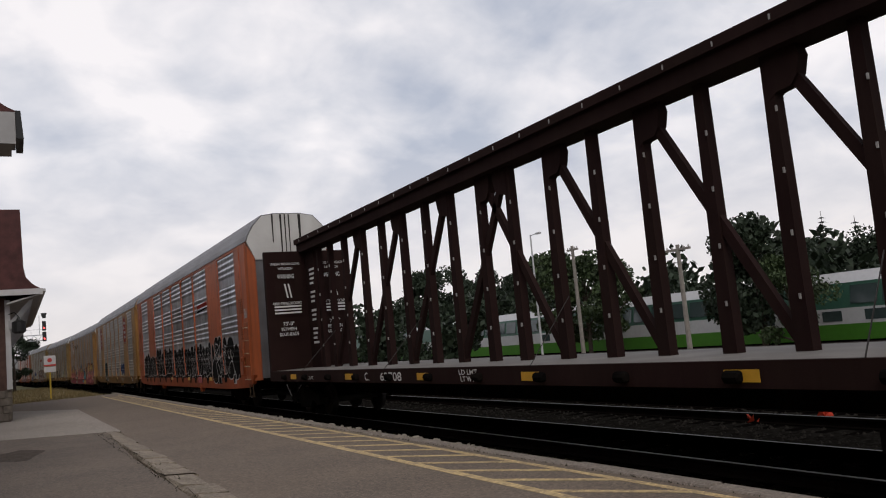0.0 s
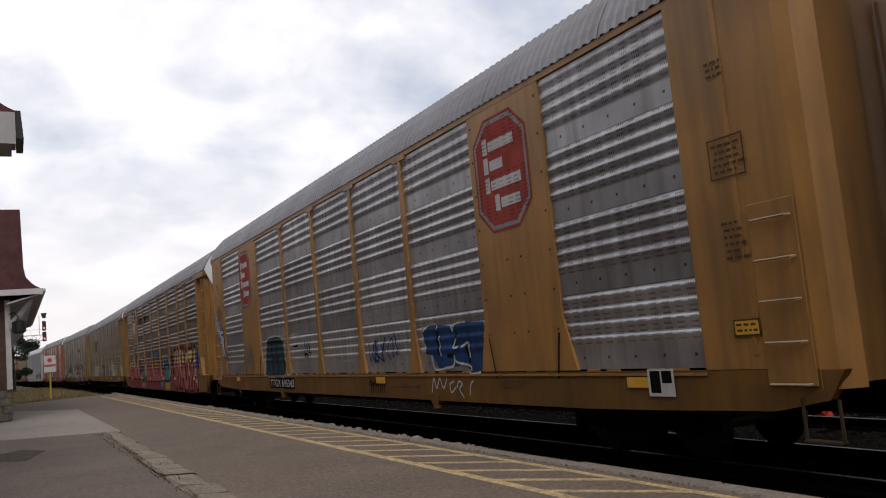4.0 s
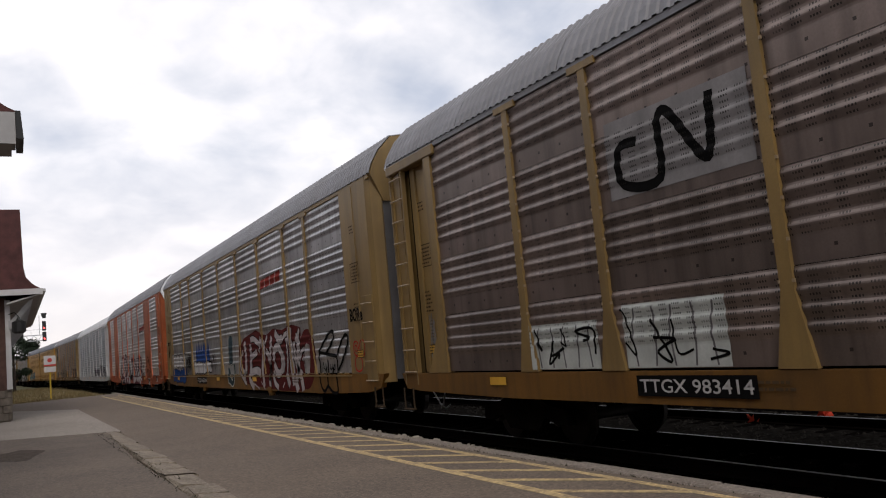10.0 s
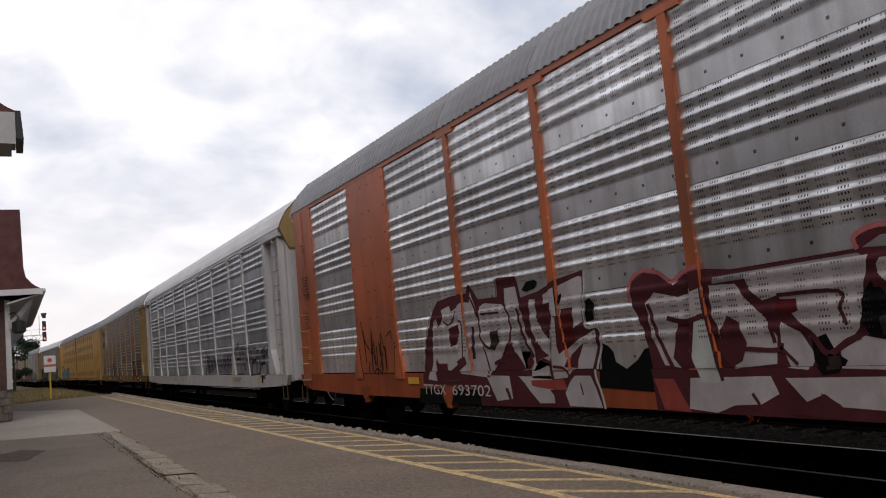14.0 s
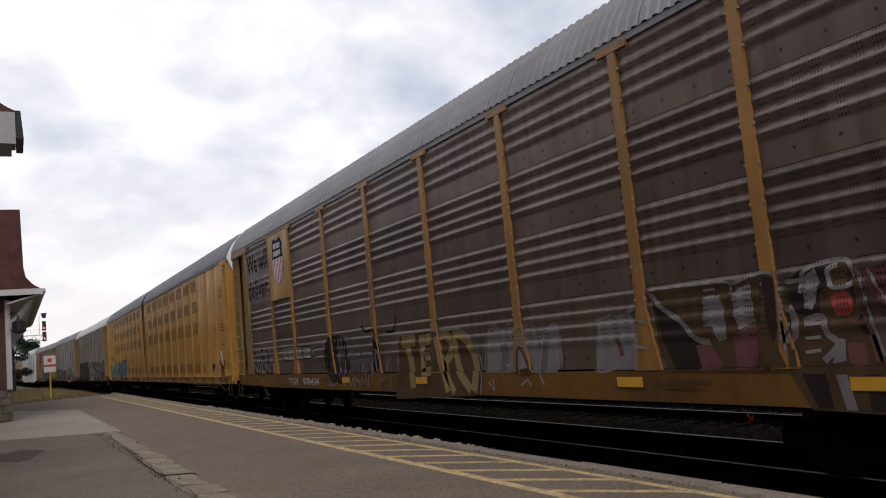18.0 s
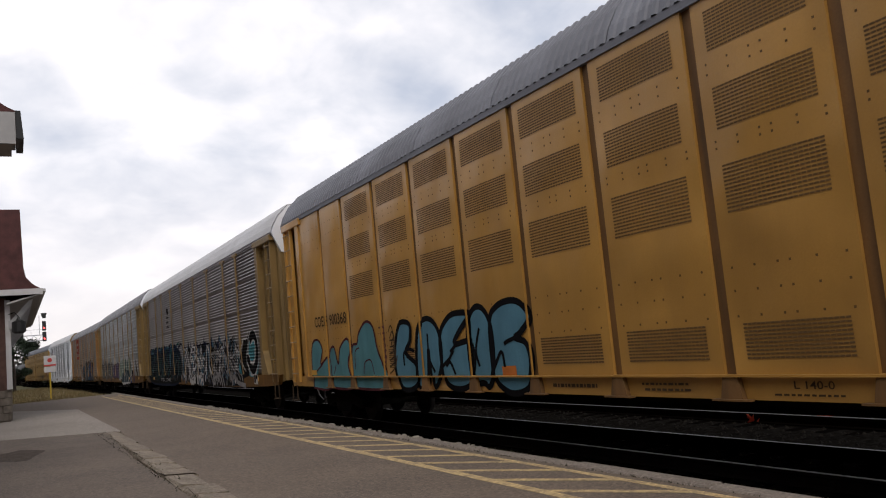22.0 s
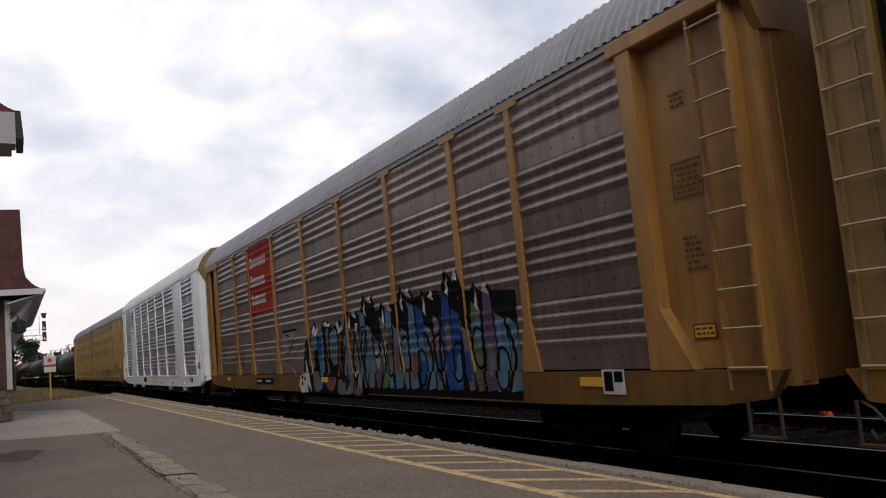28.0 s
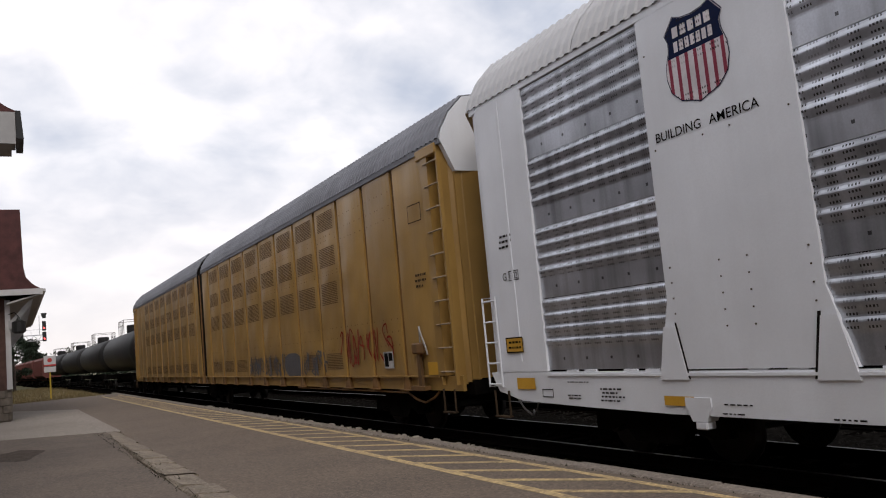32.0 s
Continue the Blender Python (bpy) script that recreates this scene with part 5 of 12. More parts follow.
def bilevel(y0):
    """Two-deck commuter coach with sloped shoulders."""
    c = thing("commuter_coach", (48.0, y0, -1.45), "parked green and white two-deck commuter coach", "railway coach", "coaches in the yard")
    ln_ = 25.9

    def band(name, z0, z1, x0, x1, m, a=0.0, b=ln_):
        return part(name, Form().prism([(-x0, z0), (-x1, z1), (x1, z1), (x0, z0)], "y", a, b), m, c)
    band("lower_side", 0.75, 1.75, 1.42, 1.50, coach_green)
    mid_ = band("middle_side", 1.75, 2.75, 1.50, 1.50, coach_white)
    upp = band("upper_side", 2.75, 4.35, 1.50, 1.22, coach_dark)
    band("roof", 4.35, 5.05, 1.22, 0.75, coach_white)
    part("underframe", Form().box(-1.2, 1.2, 0.5, ln_ - 0.5, 0.35, 0.75), black_steel, c)
    for y in (3.2, ln_ - 3.2):
        part("truck", Form().bevel_box(-1.25, 1.25, y - 1.6, y + 1.6, 0.0, 0.55, 0.15), black_steel, c)
    for k in range(9):
        y = 4.2 + 2.15 * k
        part("window", Form().prism([(-1.487, 3.0), (-1.52, 3.0), (-1.30, 4.15), (-1.24, 4.15)], "y", y - 0.9, y + 0.9), coach_glass, upp)
    for y in (2.2, 5.2, 20.7, 23.7):
        part("window", Form().box(-1.53, -1.49, y - 0.7, y + 0.7, 1.95, 2.6), coach_glass, mid_)
    return c


for y0 in (10.6, 37.3, 64.0, 90.7):
    bilevel(y0)
yard = Form().box(44.9, 51.1, -40, 180, -1.56, -1.46)
tagged(part("yard_bed", yard, ballast_mat, None), "stone bed of the yard track", "ballast", kind="structure")

wood_grey = mat("weathered_pole", (0.20, 0.18, 0.16), 0.9, var=0.2, scale=3)
leaf_a = mat("leaf_green", (0.030, 0.050, 0.015), 0.7, var=0.45, scale=0.8, bump=0)
leaf_b = mat("leaf_dark", (0.014, 0.026, 0.011), 0.75, var=0.4, scale=0.8, bump=0)
leaf_c = mat("conifer_needles", (0.010, 0.018, 0.010), 0.8, var=0.4, scale=0.8, bump=0)
bark = mat("bark", (0.06, 0.045, 0.035), 0.95, var=0.3, scale=5)


def leaf_cloud(form, r, centres, count, size, flat=0.75):
    for _ in range(count):
        cx, cy, cz, rad = r.choice(centres)
        d = Vector((r.gauss(0, 1), r.gauss(0, 1), r.gauss(0, 1))).normalized() * rad * (r.random() ** 0.35)
        p = Vector((cx, cy, cz)) + Vector((d.x, d.y, d.z * flat))
        n = Vector((r.gauss(0, 1), r.gauss(0, 1), r.gauss(0.5, 1))).normalized()
        a = n.orthogonal().normalized()
        b = n.cross(a)
        s = size * r.uniform(0.6, 1.4)
        form.face([p + a * s, p + b * s * 0.55, p - a * s, p - b * s * 0.55])


def tree(x, y, z0, height, spread, leaf_m, seed, leaves=4200, label="broad leafy green tree behind the tracks"):
    r = random.Random(seed)
    t = thing("tree", (x, y, z0), label, "tree", "trees beyond the tracks")
    tk = Form()
    tk.tube([(0, 0, -0.2), (0.1, 0, height * 0.3), (-0.05, 0.1, height * 0.62), (0, 0, height * 0.9)], [0.22, 0.17, 0.11, 0.03], 7)
    centres = []
    for k in range(13):
        a = r.uniform(0, 6.283)
        h = height * r.uniform(0.25, 0.92)
        reach = spread * (1.05 - abs(h / height - 0.5)) * r.uniform(0.35, 0.85)
        tip = (reach * math.cos(a), reach * math.sin(a), h)
        tk.tube([(0, 0, h * 0.7), (tip[0] * 0.5, tip[1] * 0.5, h * 0.88), tip], [0.08, 0.05, 0.02], 5)
        centres.append((*tip, spread * r.uniform(0.30, 0.5)))
    centres.append((0, 0, height * 0.88, spread * 0.36))
    part("trunk", tk, bark, t)
    cr = Form()
    leaf_cloud(cr, r, centres, leaves, 0.16 * height / 8)
    part("crown", cr, leaf_m, t, fix=False)
    return t


def conifer(x, y, z0, height, seed):
    r = random.Random(seed)
    t = thing("conifer", (x, y, z0), "tall dark spruce beyond the yard", "tree", "trees beyond the tracks")
    part("trunk", Form().tube([(0, 0, -0.2), (0, 0, height)], [0.2, 0.02], 6), bark, t)
    cr = Form()
    lv = int(height * 2.2)
    for k in range(lv):
        h = height * (0.12 + 0.86 * k / lv)
        rad = (height - h) * 0.24 + 0.12
        for j in range(11):
            a = 6.283 * j / 11 + r.uniform(-0.3, 0.3)
            L = rad * r.uniform(0.6, 1.15)
            dr = Vector((math.cos(a), math.sin(a), -0.28))
            sd = Vector((-math.sin(a), math.cos(a), 0))
            for q in range(4):
                p = Vector((0, 0, h)) + dr * L * (0.2 + 0.25 * q)
                s = 0.10 + 0.10 * L * (1 - 0.2 * q)
                cr.face([p - dr * s, p + sd * s * 0.8 + Vector((0, 0, r.uniform(-0.06, 0.06))), p + dr * s * 1.3, p - sd * s * 0.8])
    part("crown", cr, leaf_c, t, fix=False)
    return t


for k, (x, y, h, sp, lm) in enumerate(((42.0, 36.0, 9.6, 3.3, leaf_b), (42.5, 38.6, 8.8, 2.8, leaf_b), (41.5, 33.2, 6.6, 2.3, leaf_a), (42.0, 50.0, 8.6, 2.5, leaf_a), (42.3, 54.0, 9.4, 3.0, leaf_a), (42.0, 57.5, 10.0, 3.0, leaf_a),
                                       (70.0, 45.0, 9.5, 4.0, leaf_b), (71.0, 55.5, 10.2, 4.2, leaf_b), (69.5, 70.0, 9.2, 3.6, leaf_b), (70.0, 98.0, 14.5, 5.0, leaf_b), (71.0, 106.0, 13.0, 5.0, leaf_b), (70.0, 115.0, 13.8, 5.5, leaf_b), (70.5, 126.0, 15.8, 6.0, leaf_b), (70.0, 138.0, 17.0, 6.0, leaf_b),
                                       (0.2, 128.0, 8.2, 2.4, leaf_b), (3.6, 205.0, 10.5, 3.0, leaf_b), (-5.0, 150.0, 10.0, 4.0, leaf_b))):
    tree(x, y, ground_z(x, y), h, sp, lm, 30 + k)
for k, (x, y, h) in enumerate(((70.0, 51.3, 12.2), (70.5, 48.2, 11.2), (72.0, 53.4, 10.5), (71.0, 43.0, 10.8), (70.0, 40.5, 9.8), (71.5, 45.6, 10.4), (70.6, 37.5, 10.6), (72.0, 34.5, 9.8), (71.0, 31.0, 10.2))):
    conifer(x, y, ground_z(x, y), h, 60 + k)


def woods(name, pts, height, seed, count):
    """Ragged bank of foliage: far woodland, and unseen banks added to block light."""
    r = random.Random(seed)
    f_ = Form()
    cs = []
    for k in range(len(pts) - 1):
        (xa, ya), (xb, yb) = pts[k], pts[k + 1]
        L = math.hypot(xb - xa, yb - ya)
        n = int(L / 4.5)
        for j in range(n):
            u = (j + r.random()) / n
            hh = height * r.uniform(0.65, 1.08)
            for z in (0.2, 0.5, 0.78):
                cs.append((xa + (xb - xa) * u + r.uniform(-3, 3), ya + (yb - ya) * u + r.uniform(-3, 3), -1.5 + hh * z, height * r.uniform(0.17, 0.27)))
    leaf_cloud(f_, r, cs, count, 0.05 * height, 1.0)
    tagged(part(name, f_, leaf_b, None, fix=False), "bank of dark green woodland", "woodland", kind="stuff")


woods("woodland", [(84, -60), (82, 30), (80, 90), (78, 160), (60, 240), (30, 330), (-6, 390)], 13.5, 5, 30000)
woods("woodland", [(-6, 330), (-40, 300), (-90, 200)], 14.0, 6, 7000)
woods("woodland", [(74, 14), (73, 34), (74, 60)], 9.0, 17, 14000)
woods("woodland", [(60, 22), (61, 60), (60, 92), (58, 150), (44, 235)], 9.5, 7, 22000)
woods("woodland", [(38, 62), (37, 90), (35, 130), (30, 170)], 7.5, 9, 16000)
# unseen banks added on the left: they block low sky and shade the cars
woods("woodland", [(-30, -70), (-32, -10), (-28, 56)], 13.0, 8, 7000)
woods("woodland", [(-7.5, 68), (-7.0, 120), (-9, 170), (-20, 250)], 15.0, 18, 20000)


def utility_pole(x, y, z1, arm, label):
    p = thing("utility_pole", (x, y, -1.3), label, "pole", "poles in the yard")
    part("shaft", Form().tube([(0, 0, -0.3), (0, 0, z1 + 1.3)], [0.16, 0.11], 8), wood_grey, p)
    if arm:
        part("crossarm", Form().box(-0.06, 0.06, -arm, arm, z1 + 0.95, z1 + 1.08), wood_grey, p)
        for s in (-0.9, -0.45, 0.45, 0.9):
            part("insulator", Form().lathe([(z1 + 1.08, 0.04), (z1 + 1.15, 0.06), (z1 + 1.22, 0.03)], "z", 6, (0, s * arm, 0)), trim_white, p)
    return p


utility_pole(34.0, 34.4, 5.85, 0.95, "grey wooden utility pole with a crossarm")
utility_pole(36.0, 46.8, 7.5, 0.6, "thin grey pole with a short crossarm")
lp = thing("street_lamp", (36.0, 51.9, -1.3), "tall thin grey lamp post with a short arm", "street lamp")
part("post", Form().tube([(0, 0, -0.2), (0, 0, 10.4)], [0.10, 0.06], 8), galv_steel, lp)
part("arm", Form().tube([(0, 0, 10.35), (0.1, -0.75, 10.4)], 0.035, 6), galv_steel, lp)
part("luminaire", Form().bevel_box(-0.02, 0.22, -1.2, -0.65, 10.33, 10.47, 0.03), galv_steel, lp)

# dry grass past the platform end, and weeds by the far track
r_ = random.Random(12)
gr_ = Form()
for _ in range(9000):
    x, y = r_.uniform(-3.0, 5.9), 62.3 + 70 * r_.random() ** 1.6
    if x > line_x(y) - 2.6:
        continue
    z, h, a = ground_z(x, y + 0.0) - 0.02, r_.uniform(0.08, 0.32), r_.uniform(0, 6.28)
    dx, dy = 0.03 * math.cos(a), 0.03 * math.sin(a)
    gr_.face([(x - dx, y - dy, z), (x + dx, y + dy, z), (x + r_.uniform(-0.08, 0.08), y + r_.uniform(-0.08, 0.08), z + h)])
tagged(part("dry_grass", gr_, dry_grass, None, fix=False), "dry yellow grass past the platform end", "grass", kind="stuff")
gr_ = Form()
for _ in range(9000):
    x, y = r_.uniform(15.3, 24.0), r_.uniform(4, 50)
    z, h, a = ground_z(x, y) - 0.02, r_.uniform(0.1, 0.42), r_.uniform(0, 6.28)
    dx, dy = 0.025 * math.cos(a), 0.025 * math.sin(a)
    gr_.face([(x - dx, y - dy, z), (x + dx, y + dy, z), (x + r_.uniform(-0.1, 0.1), y + r_.uniform(-0.1, 0.1), z + h)])
tagged(part("weeds", gr_, leaf_a, None, fix=False), "low green weeds beside the second track", "grass", kind="stuff")
tagged(part("verge", Form().prism([(-3.0, 62.02), (6.3, 62.02), (6.0, 90.0), (4.0, 140.0), (-3.0, 140.0)], "z", -0.3, -0.196), dry_grass, None), "dry grassy verge past the platform end", "verge", kind="structure")
# loose stones on the ballast between the tracks
sr = random.Random(21)
st_ = Form()
for _ in range(5200):
    x, y = sr.uniform(6.9, 14.6), sr.uniform(1.0, 34.0)
    z = -0.30 if x < 10.1 else -0.245
    s = sr.uniform(0.02, 0.05)
    a = sr.uniform(0, 3)
    ca, sa = math.cos(a) * s, math.sin(a) * s
    st_.mesh_of([(x + ca, y + sa, z), (x - sa, y + ca, z), (x - ca, y - sa, z), (x + sa, y - ca, z), (x + sr.uniform(-0.01, 0.01), y, z + s * 0.9)], [(0, 1, 4), (1, 2, 4), (2, 3, 4), (3, 0, 4)])
stone_mat = mat("crushed_stone", (0.026, 0.023, 0.020), 0.95, spec=0.0, var=0.5, scale=20, fine=60)
tagged(part("loose_ballast", st_, stone_mat, None, fix=False), "loose crushed stones between the tracks", "gravel", kind="stuff")
# two small red-orange scraps between the tracks
scrap_m = mat("red_orange_sheet", (0.55, 0.06, 0.03), 0.4, var=0.15)
for k, (x, y) in enumerate(((11.72, 10.51), (12.74, 9.83))):
    rag = thing("red_orange_scrap", (x, y, -0.245), "small crumpled red-orange scrap on the ballast", "litter")
    v = Form()
    for j in range(4):
        a = 1.4 * j + k
        v.face([(0, 0, 0.02), (0.13 * math.cos(a), 0.16 * math.sin(a), 0.03), (0.10 * math.cos(a + 0.9), 0.14 * math.sin(a + 0.9), 0.17), (0.03, 0.02, 0.15)])
    part("sheet", v, scrap_m, rag, fix=False)

# ---- paint on the cars: graffiti, emblems, lettering ----
def paint(name, col, var=0.18, rough=0.6):
    return mat("paint_" + name, col, rough + 0.25, spec=0.05, var=var, scale=2.5, fine=25, bump=0.05, streak=0.25, dirt=tuple(c * 0.45 for c in col), holes=True)


P = {
    "black": paint("black", (0.005, 0.0048, 0.005)), "white": paint("white", (0.44, 0.43, 0.43)), "grey": paint("grey", (0.22, 0.21, 0.21)), "pink": paint("pink", (0.20, 0.05, 0.06)),
    "emblemwhite": paint("emblem_white", (0.64, 0.60, 0.63)), "crimson": paint("crimson", (0.27, 0.055, 0.085)),
    "rose": paint("rose", (0.38, 0.115, 0.12)), "cream": paint("cream", (0.46, 0.35, 0.16)), "maroon": paint("maroon", (0.085, 0.012, 0.014)), "teal": paint("teal", (0.048, 0.185, 0.225)),
    "blue": paint("blue", (0.018, 0.052, 0.18)), "sky": paint("sky", (0.07, 0.145, 0.21)), "navy": paint("navy", (0.012, 0.018, 0.05)), "red": paint("red", (0.42, 0.03, 0.028)),
    "green": paint("green", (0.03, 0.16, 0.09)), "mint": paint("mint", (0.19, 0.25, 0.21)), "purple": paint("purple", (0.085, 0.06, 0.11)), "gold": paint("gold", (0.36, 0.24, 0.05)),
    "straw": paint("straw", (0.25, 0.185, 0.095)), "cyan": paint("cyan", (0.055, 0.22, 0.26)), "deepteal": paint("deepteal", (0.012, 0.075, 0.075)), "smoke": paint("smoke", (0.12, 0.115, 0.12)),
    "brick": paint("brick", (0.24, 0.03, 0.022)), "ink": paint("ink", (0.075, 0.05, 0.03)), "fadedred": paint("faded_red", (0.26, 0.055, 0.045)), "deepnavy": paint("deep_navy", (0.008, 0.014, 0.030)), "blush": paint("blush", (0.38, 0.345, 0.35)), "wine": paint("wine", (0.072, 0.020, 0.024)), "blood": paint("blood", (0.082, 0.014, 0.013)), "dusk": paint("dusk", (0.19, 0.175, 0.18)), "umber": paint("umber", (0.030, 0.022, 0.020)), "fawn": paint("fawn", (0.10, 0.078, 0.075)), "faintpink": paint("faint_pink", (0.14, 0.062, 0.066)), "inkblue": paint("ink_blue", (0.020, 0.045, 0.115)), "slate": paint("slate", (0.026, 0.045, 0.055)), "chalk": paint("chalk", (0.40, 0.42, 0.40)), "orangepaint": paint("orange", (0.5, 0.16, 0.04)), "rust": paint("rust", (0.14, 0.065, 0.045)), "olive": paint("olive", (0.10, 0.11, 0.065)), "tan": tan, "yellow": yellow,
}


P["tagblue"] = mat("tag_blue", (0.03, 0.075, 0.24), 0.8, spec=0.05, var=0.2, scale=4)
P["tagwhite"] = mat("tag_white", (0.42, 0.42, 0.45), 0.8, spec=0.05, var=0.2, scale=4, streak=0.3, dirt=(0.2, 0.19, 0.19))


P["tagblack"] = mat("tag_black", (0.006, 0.006, 0.007), 0.85, spec=0.05, var=0.2, scale=4)
P["bubbleblue"] = mat("bubble_blue", (0.085, 0.205, 0.275), 0.7, spec=0.1, var=0.18, scale=1.4, streak=0.3, dirt=(0.05, 0.12, 0.17))
P["bubbleteal"] = mat("bubble_teal", (0.075, 0.20, 0.225), 0.7, spec=0.1, var=0.18, scale=1.4, streak=0.3, dirt=(0.04, 0.11, 0.13))


def text_tris(body, bold=0.0, shear=0.0):
    """Triangles of a line of lettering in a unit box."""
    def tris(off):
        cu = bpy.data.curves.new("lettering", "FONT")
        cu.body, cu.offset, cu.shear, cu.resolution_u = body, off, shear, 3
        ob = bpy.data.objects.new("lettering", cu)
        me = bpy.data.meshes.new_from_object(ob)
        me.calc_loop_triangles()
        vs = [(v.co.x, v.co.y) for v in me.vertices]
        out = [[vs[i] for i in t.vertices] for t in me.loop_triangles]
        bpy.data.objects.remove(ob)
        bpy.data.curves.remove(cu)
        bpy.data.meshes.remove(me)
        return out
    plain = tris(0.0)
    xs = [p[0] for t in plain for p in t]
    zs = [p[1] for t in plain for p in t]
    x0, x1, z0, z1 = min(xs), max(xs), min(zs), max(zs)
    return [[((x - x0) / (x1 - x0), (z - z0) / (z1 - z0)) for x, z in t] for t in (tris(bold) if bold else plain)]


def cut(poly, k, lim, keep_above):
    """A convex polygon cut by one straight limit on its axis k."""
    out = []
    n = len(poly)
    for i in range(n):
        a, b = poly[i], poly[(i + 1) % n]
        ia, ib = ((a[k] >= lim) == keep_above) or a[k] == lim, ((b[k] >= lim) == keep_above) or b[k] == lim
        if ia:
            out.append(a)
        if ia != ib:
            u = (lim - a[k]) / (b[k] - a[k])
            out.append((a[0] + u * (b[0] - a[0]), a[1] + u * (b[1] - a[1])))
    return out


def spline(pts, steps=5):
    out = []
    n = len(pts)
    for i in range(n - 1):
        p0, p1, p2, p3 = pts[max(i - 1, 0)], pts[i], pts[i + 1], pts[min(i + 2, n - 1)]
        for s in range(steps):
            t = s / steps
            out.append(tuple(0.5 * (2 * p1[k] + (p2[k] - p0[k]) * t + (2 * p0[k] - 5 * p1[k] + 4 * p2[k] - p3[k]) * t * t + (3 * p1[k] - p0[k] - 3 * p2[k] + p3[k]) * t ** 3) for k in (0, 1)))
    out.append(pts[-1])
    return out


from mathutils import geometry


class Mural:
    """Paint on the near side of one car: polygons of (y, z), each with a colour and a coat."""

    def __init__(self, car):
        self.car, self.polys, self.flats = car, [], []
        self.bays, self.solids, self.ends, self.style = SKIN[car.name]

    def poly(self, pts, col, coat):
        self.polys.append((list(pts), col, coat))

    def rect(self, ya, yb, z0, z1, col, coat=0):
        self.poly([(ya, z0), (yb, z0), (yb, z1), (ya, z1)], col, coat)

    def sheet_plate(self, yl, yr, z0, z1, m):
        """A flat plate over the pressed sheets, to carry an emblem."""
        part("emblem_plate", Form().box(-HW - 0.012, -HW + 0.03, yr, yl, z0, z1), m, self.car, "flat yellow plate behind the emblem")
        self.flats.append((yr, yl, z0, z1))

    def blob(self, y, z, ry, rz, col, coat, power=2.4, n=18, tilt=0.0):
        pts = []
        for k in range(n):
            a = 2 * math.pi * k / n
            c, s = math.cos(a), math.sin(a)
            u, v = ry * math.copysign(abs(c) ** (2 / power), c), rz * math.copysign(abs(s) ** (2 / power), s)
            pts.append((y + u * math.cos(tilt) - v * math.sin(tilt), z + u * math.sin(tilt) + v * math.cos(tilt)))
        self.poly(pts, col, coat)

    def stroke(self, pts, w, col, coat, smooth=True, taper=False):
        pts = spline(pts) if smooth and len(pts) > 2 else pts
        n = len(pts)
        L, R = [], []
        for k in range(n):
            a, b = pts[max(k - 1, 0)], pts[min(k + 1, n - 1)]
            d = math.hypot(b[0] - a[0], b[1] - a[1]) or 1
            ny, nz_ = -(b[1] - a[1]) / d, (b[0] - a[0]) / d
            ww = w / 2 * ((1 - 0.75 * k / (n - 1)) if taper else 1)
            L.append((pts[k][0] + ny * ww, pts[k][1] + nz_ * ww))
            R.append((pts[k][0] - ny * ww, pts[k][1] - nz_ * ww))
        for k in range(n - 1):
            self.poly([L[k], L[k + 1], R[k + 1]], col, coat)
            self.poly([L[k], R[k + 1], R[k]], col, coat)

    def shape(self, pts, col, coat, smooth=False):
        """A filled outline of any form."""
        pts = spline(list(pts) + [pts[0]], 3)[:-1] if smooth else list(pts)
        for tri in geometry.tessellate_polygon([[Vector((a, b, 0)) for a, b in pts]]):
            self.poly([pts[i] for i in tri], col, coat)

    def letter(self, pts, fill, line, coat, w=0.06, smooth=True):
        """A filled outline with a painted edge."""
        self.shape(pts, fill, coat, smooth)
        self.stroke(list(pts) + [pts[0]], w, line, coat + 1, smooth)

    def ring(self, y, z, ry, rz, w, col, coat, power=2.4, tilt=0.0):
        pts = []
        for k in range(21):
            a = 2 * math.pi * k / 20
            c, s = math.cos(a), math.sin(a)
            u, v = ry * math.copysign(abs(c) ** (2 / power), c), rz * math.copysign(abs(s) ** (2 / power), s)
            pts.append((y + u * math.cos(tilt) - v * math.sin(tilt), z + u * math.sin(tilt) + v * math.cos(tilt)))
        self.stroke(pts, w, col, coat, False)

    def text(self, body, yl, yr, z0, z1, col, coat, bold=0.0, shear=0.0, climb=0.0, wave=0.0):
        """Lettering from yl (its left end) to yr."""
        for t in text_tris(body, bold, shear):
            self.poly([(yl + (yr - yl) * u, z0 + (z1 - z0) * (v + wave * math.sin(7 * u)) + climb * u) for u, v in t], col, coat)

    def bars(self, yl, yr, z0, z1, rows, col, coat=1, seed=1):
        """Small lettering too fine to read."""
        r = random.Random(seed)
        h = (z1 - z0) / rows
        for k in range(rows):
            a, b = yl + (yr - yl) * r.uniform(0, 0.15), yl + (yr - yl) * r.uniform(0.7, 1.0)
            y = a
            while abs(y - yl) < abs(b - yl):
                w = min(r.uniform(0.03, 0.10), abs(yr - yl) * 0.4)
                self.rect(y, y - w, z0 + h * (k + 0.3), z0 + h * (k + 0.72), col, coat)
                y -= w + 0.025

    def frame_box(self, yl, yr, z0, z1, w, col, coat=1):
        self.rect(yl, yr, z0, z0 + w, col, coat)
        self.rect(yl, yr, z1 - w, z1, col, coat)
        self.rect(yl, yl - w, z0, z1, col, coat)
        self.rect(yr + w, yr, z0, z1, col, coat)

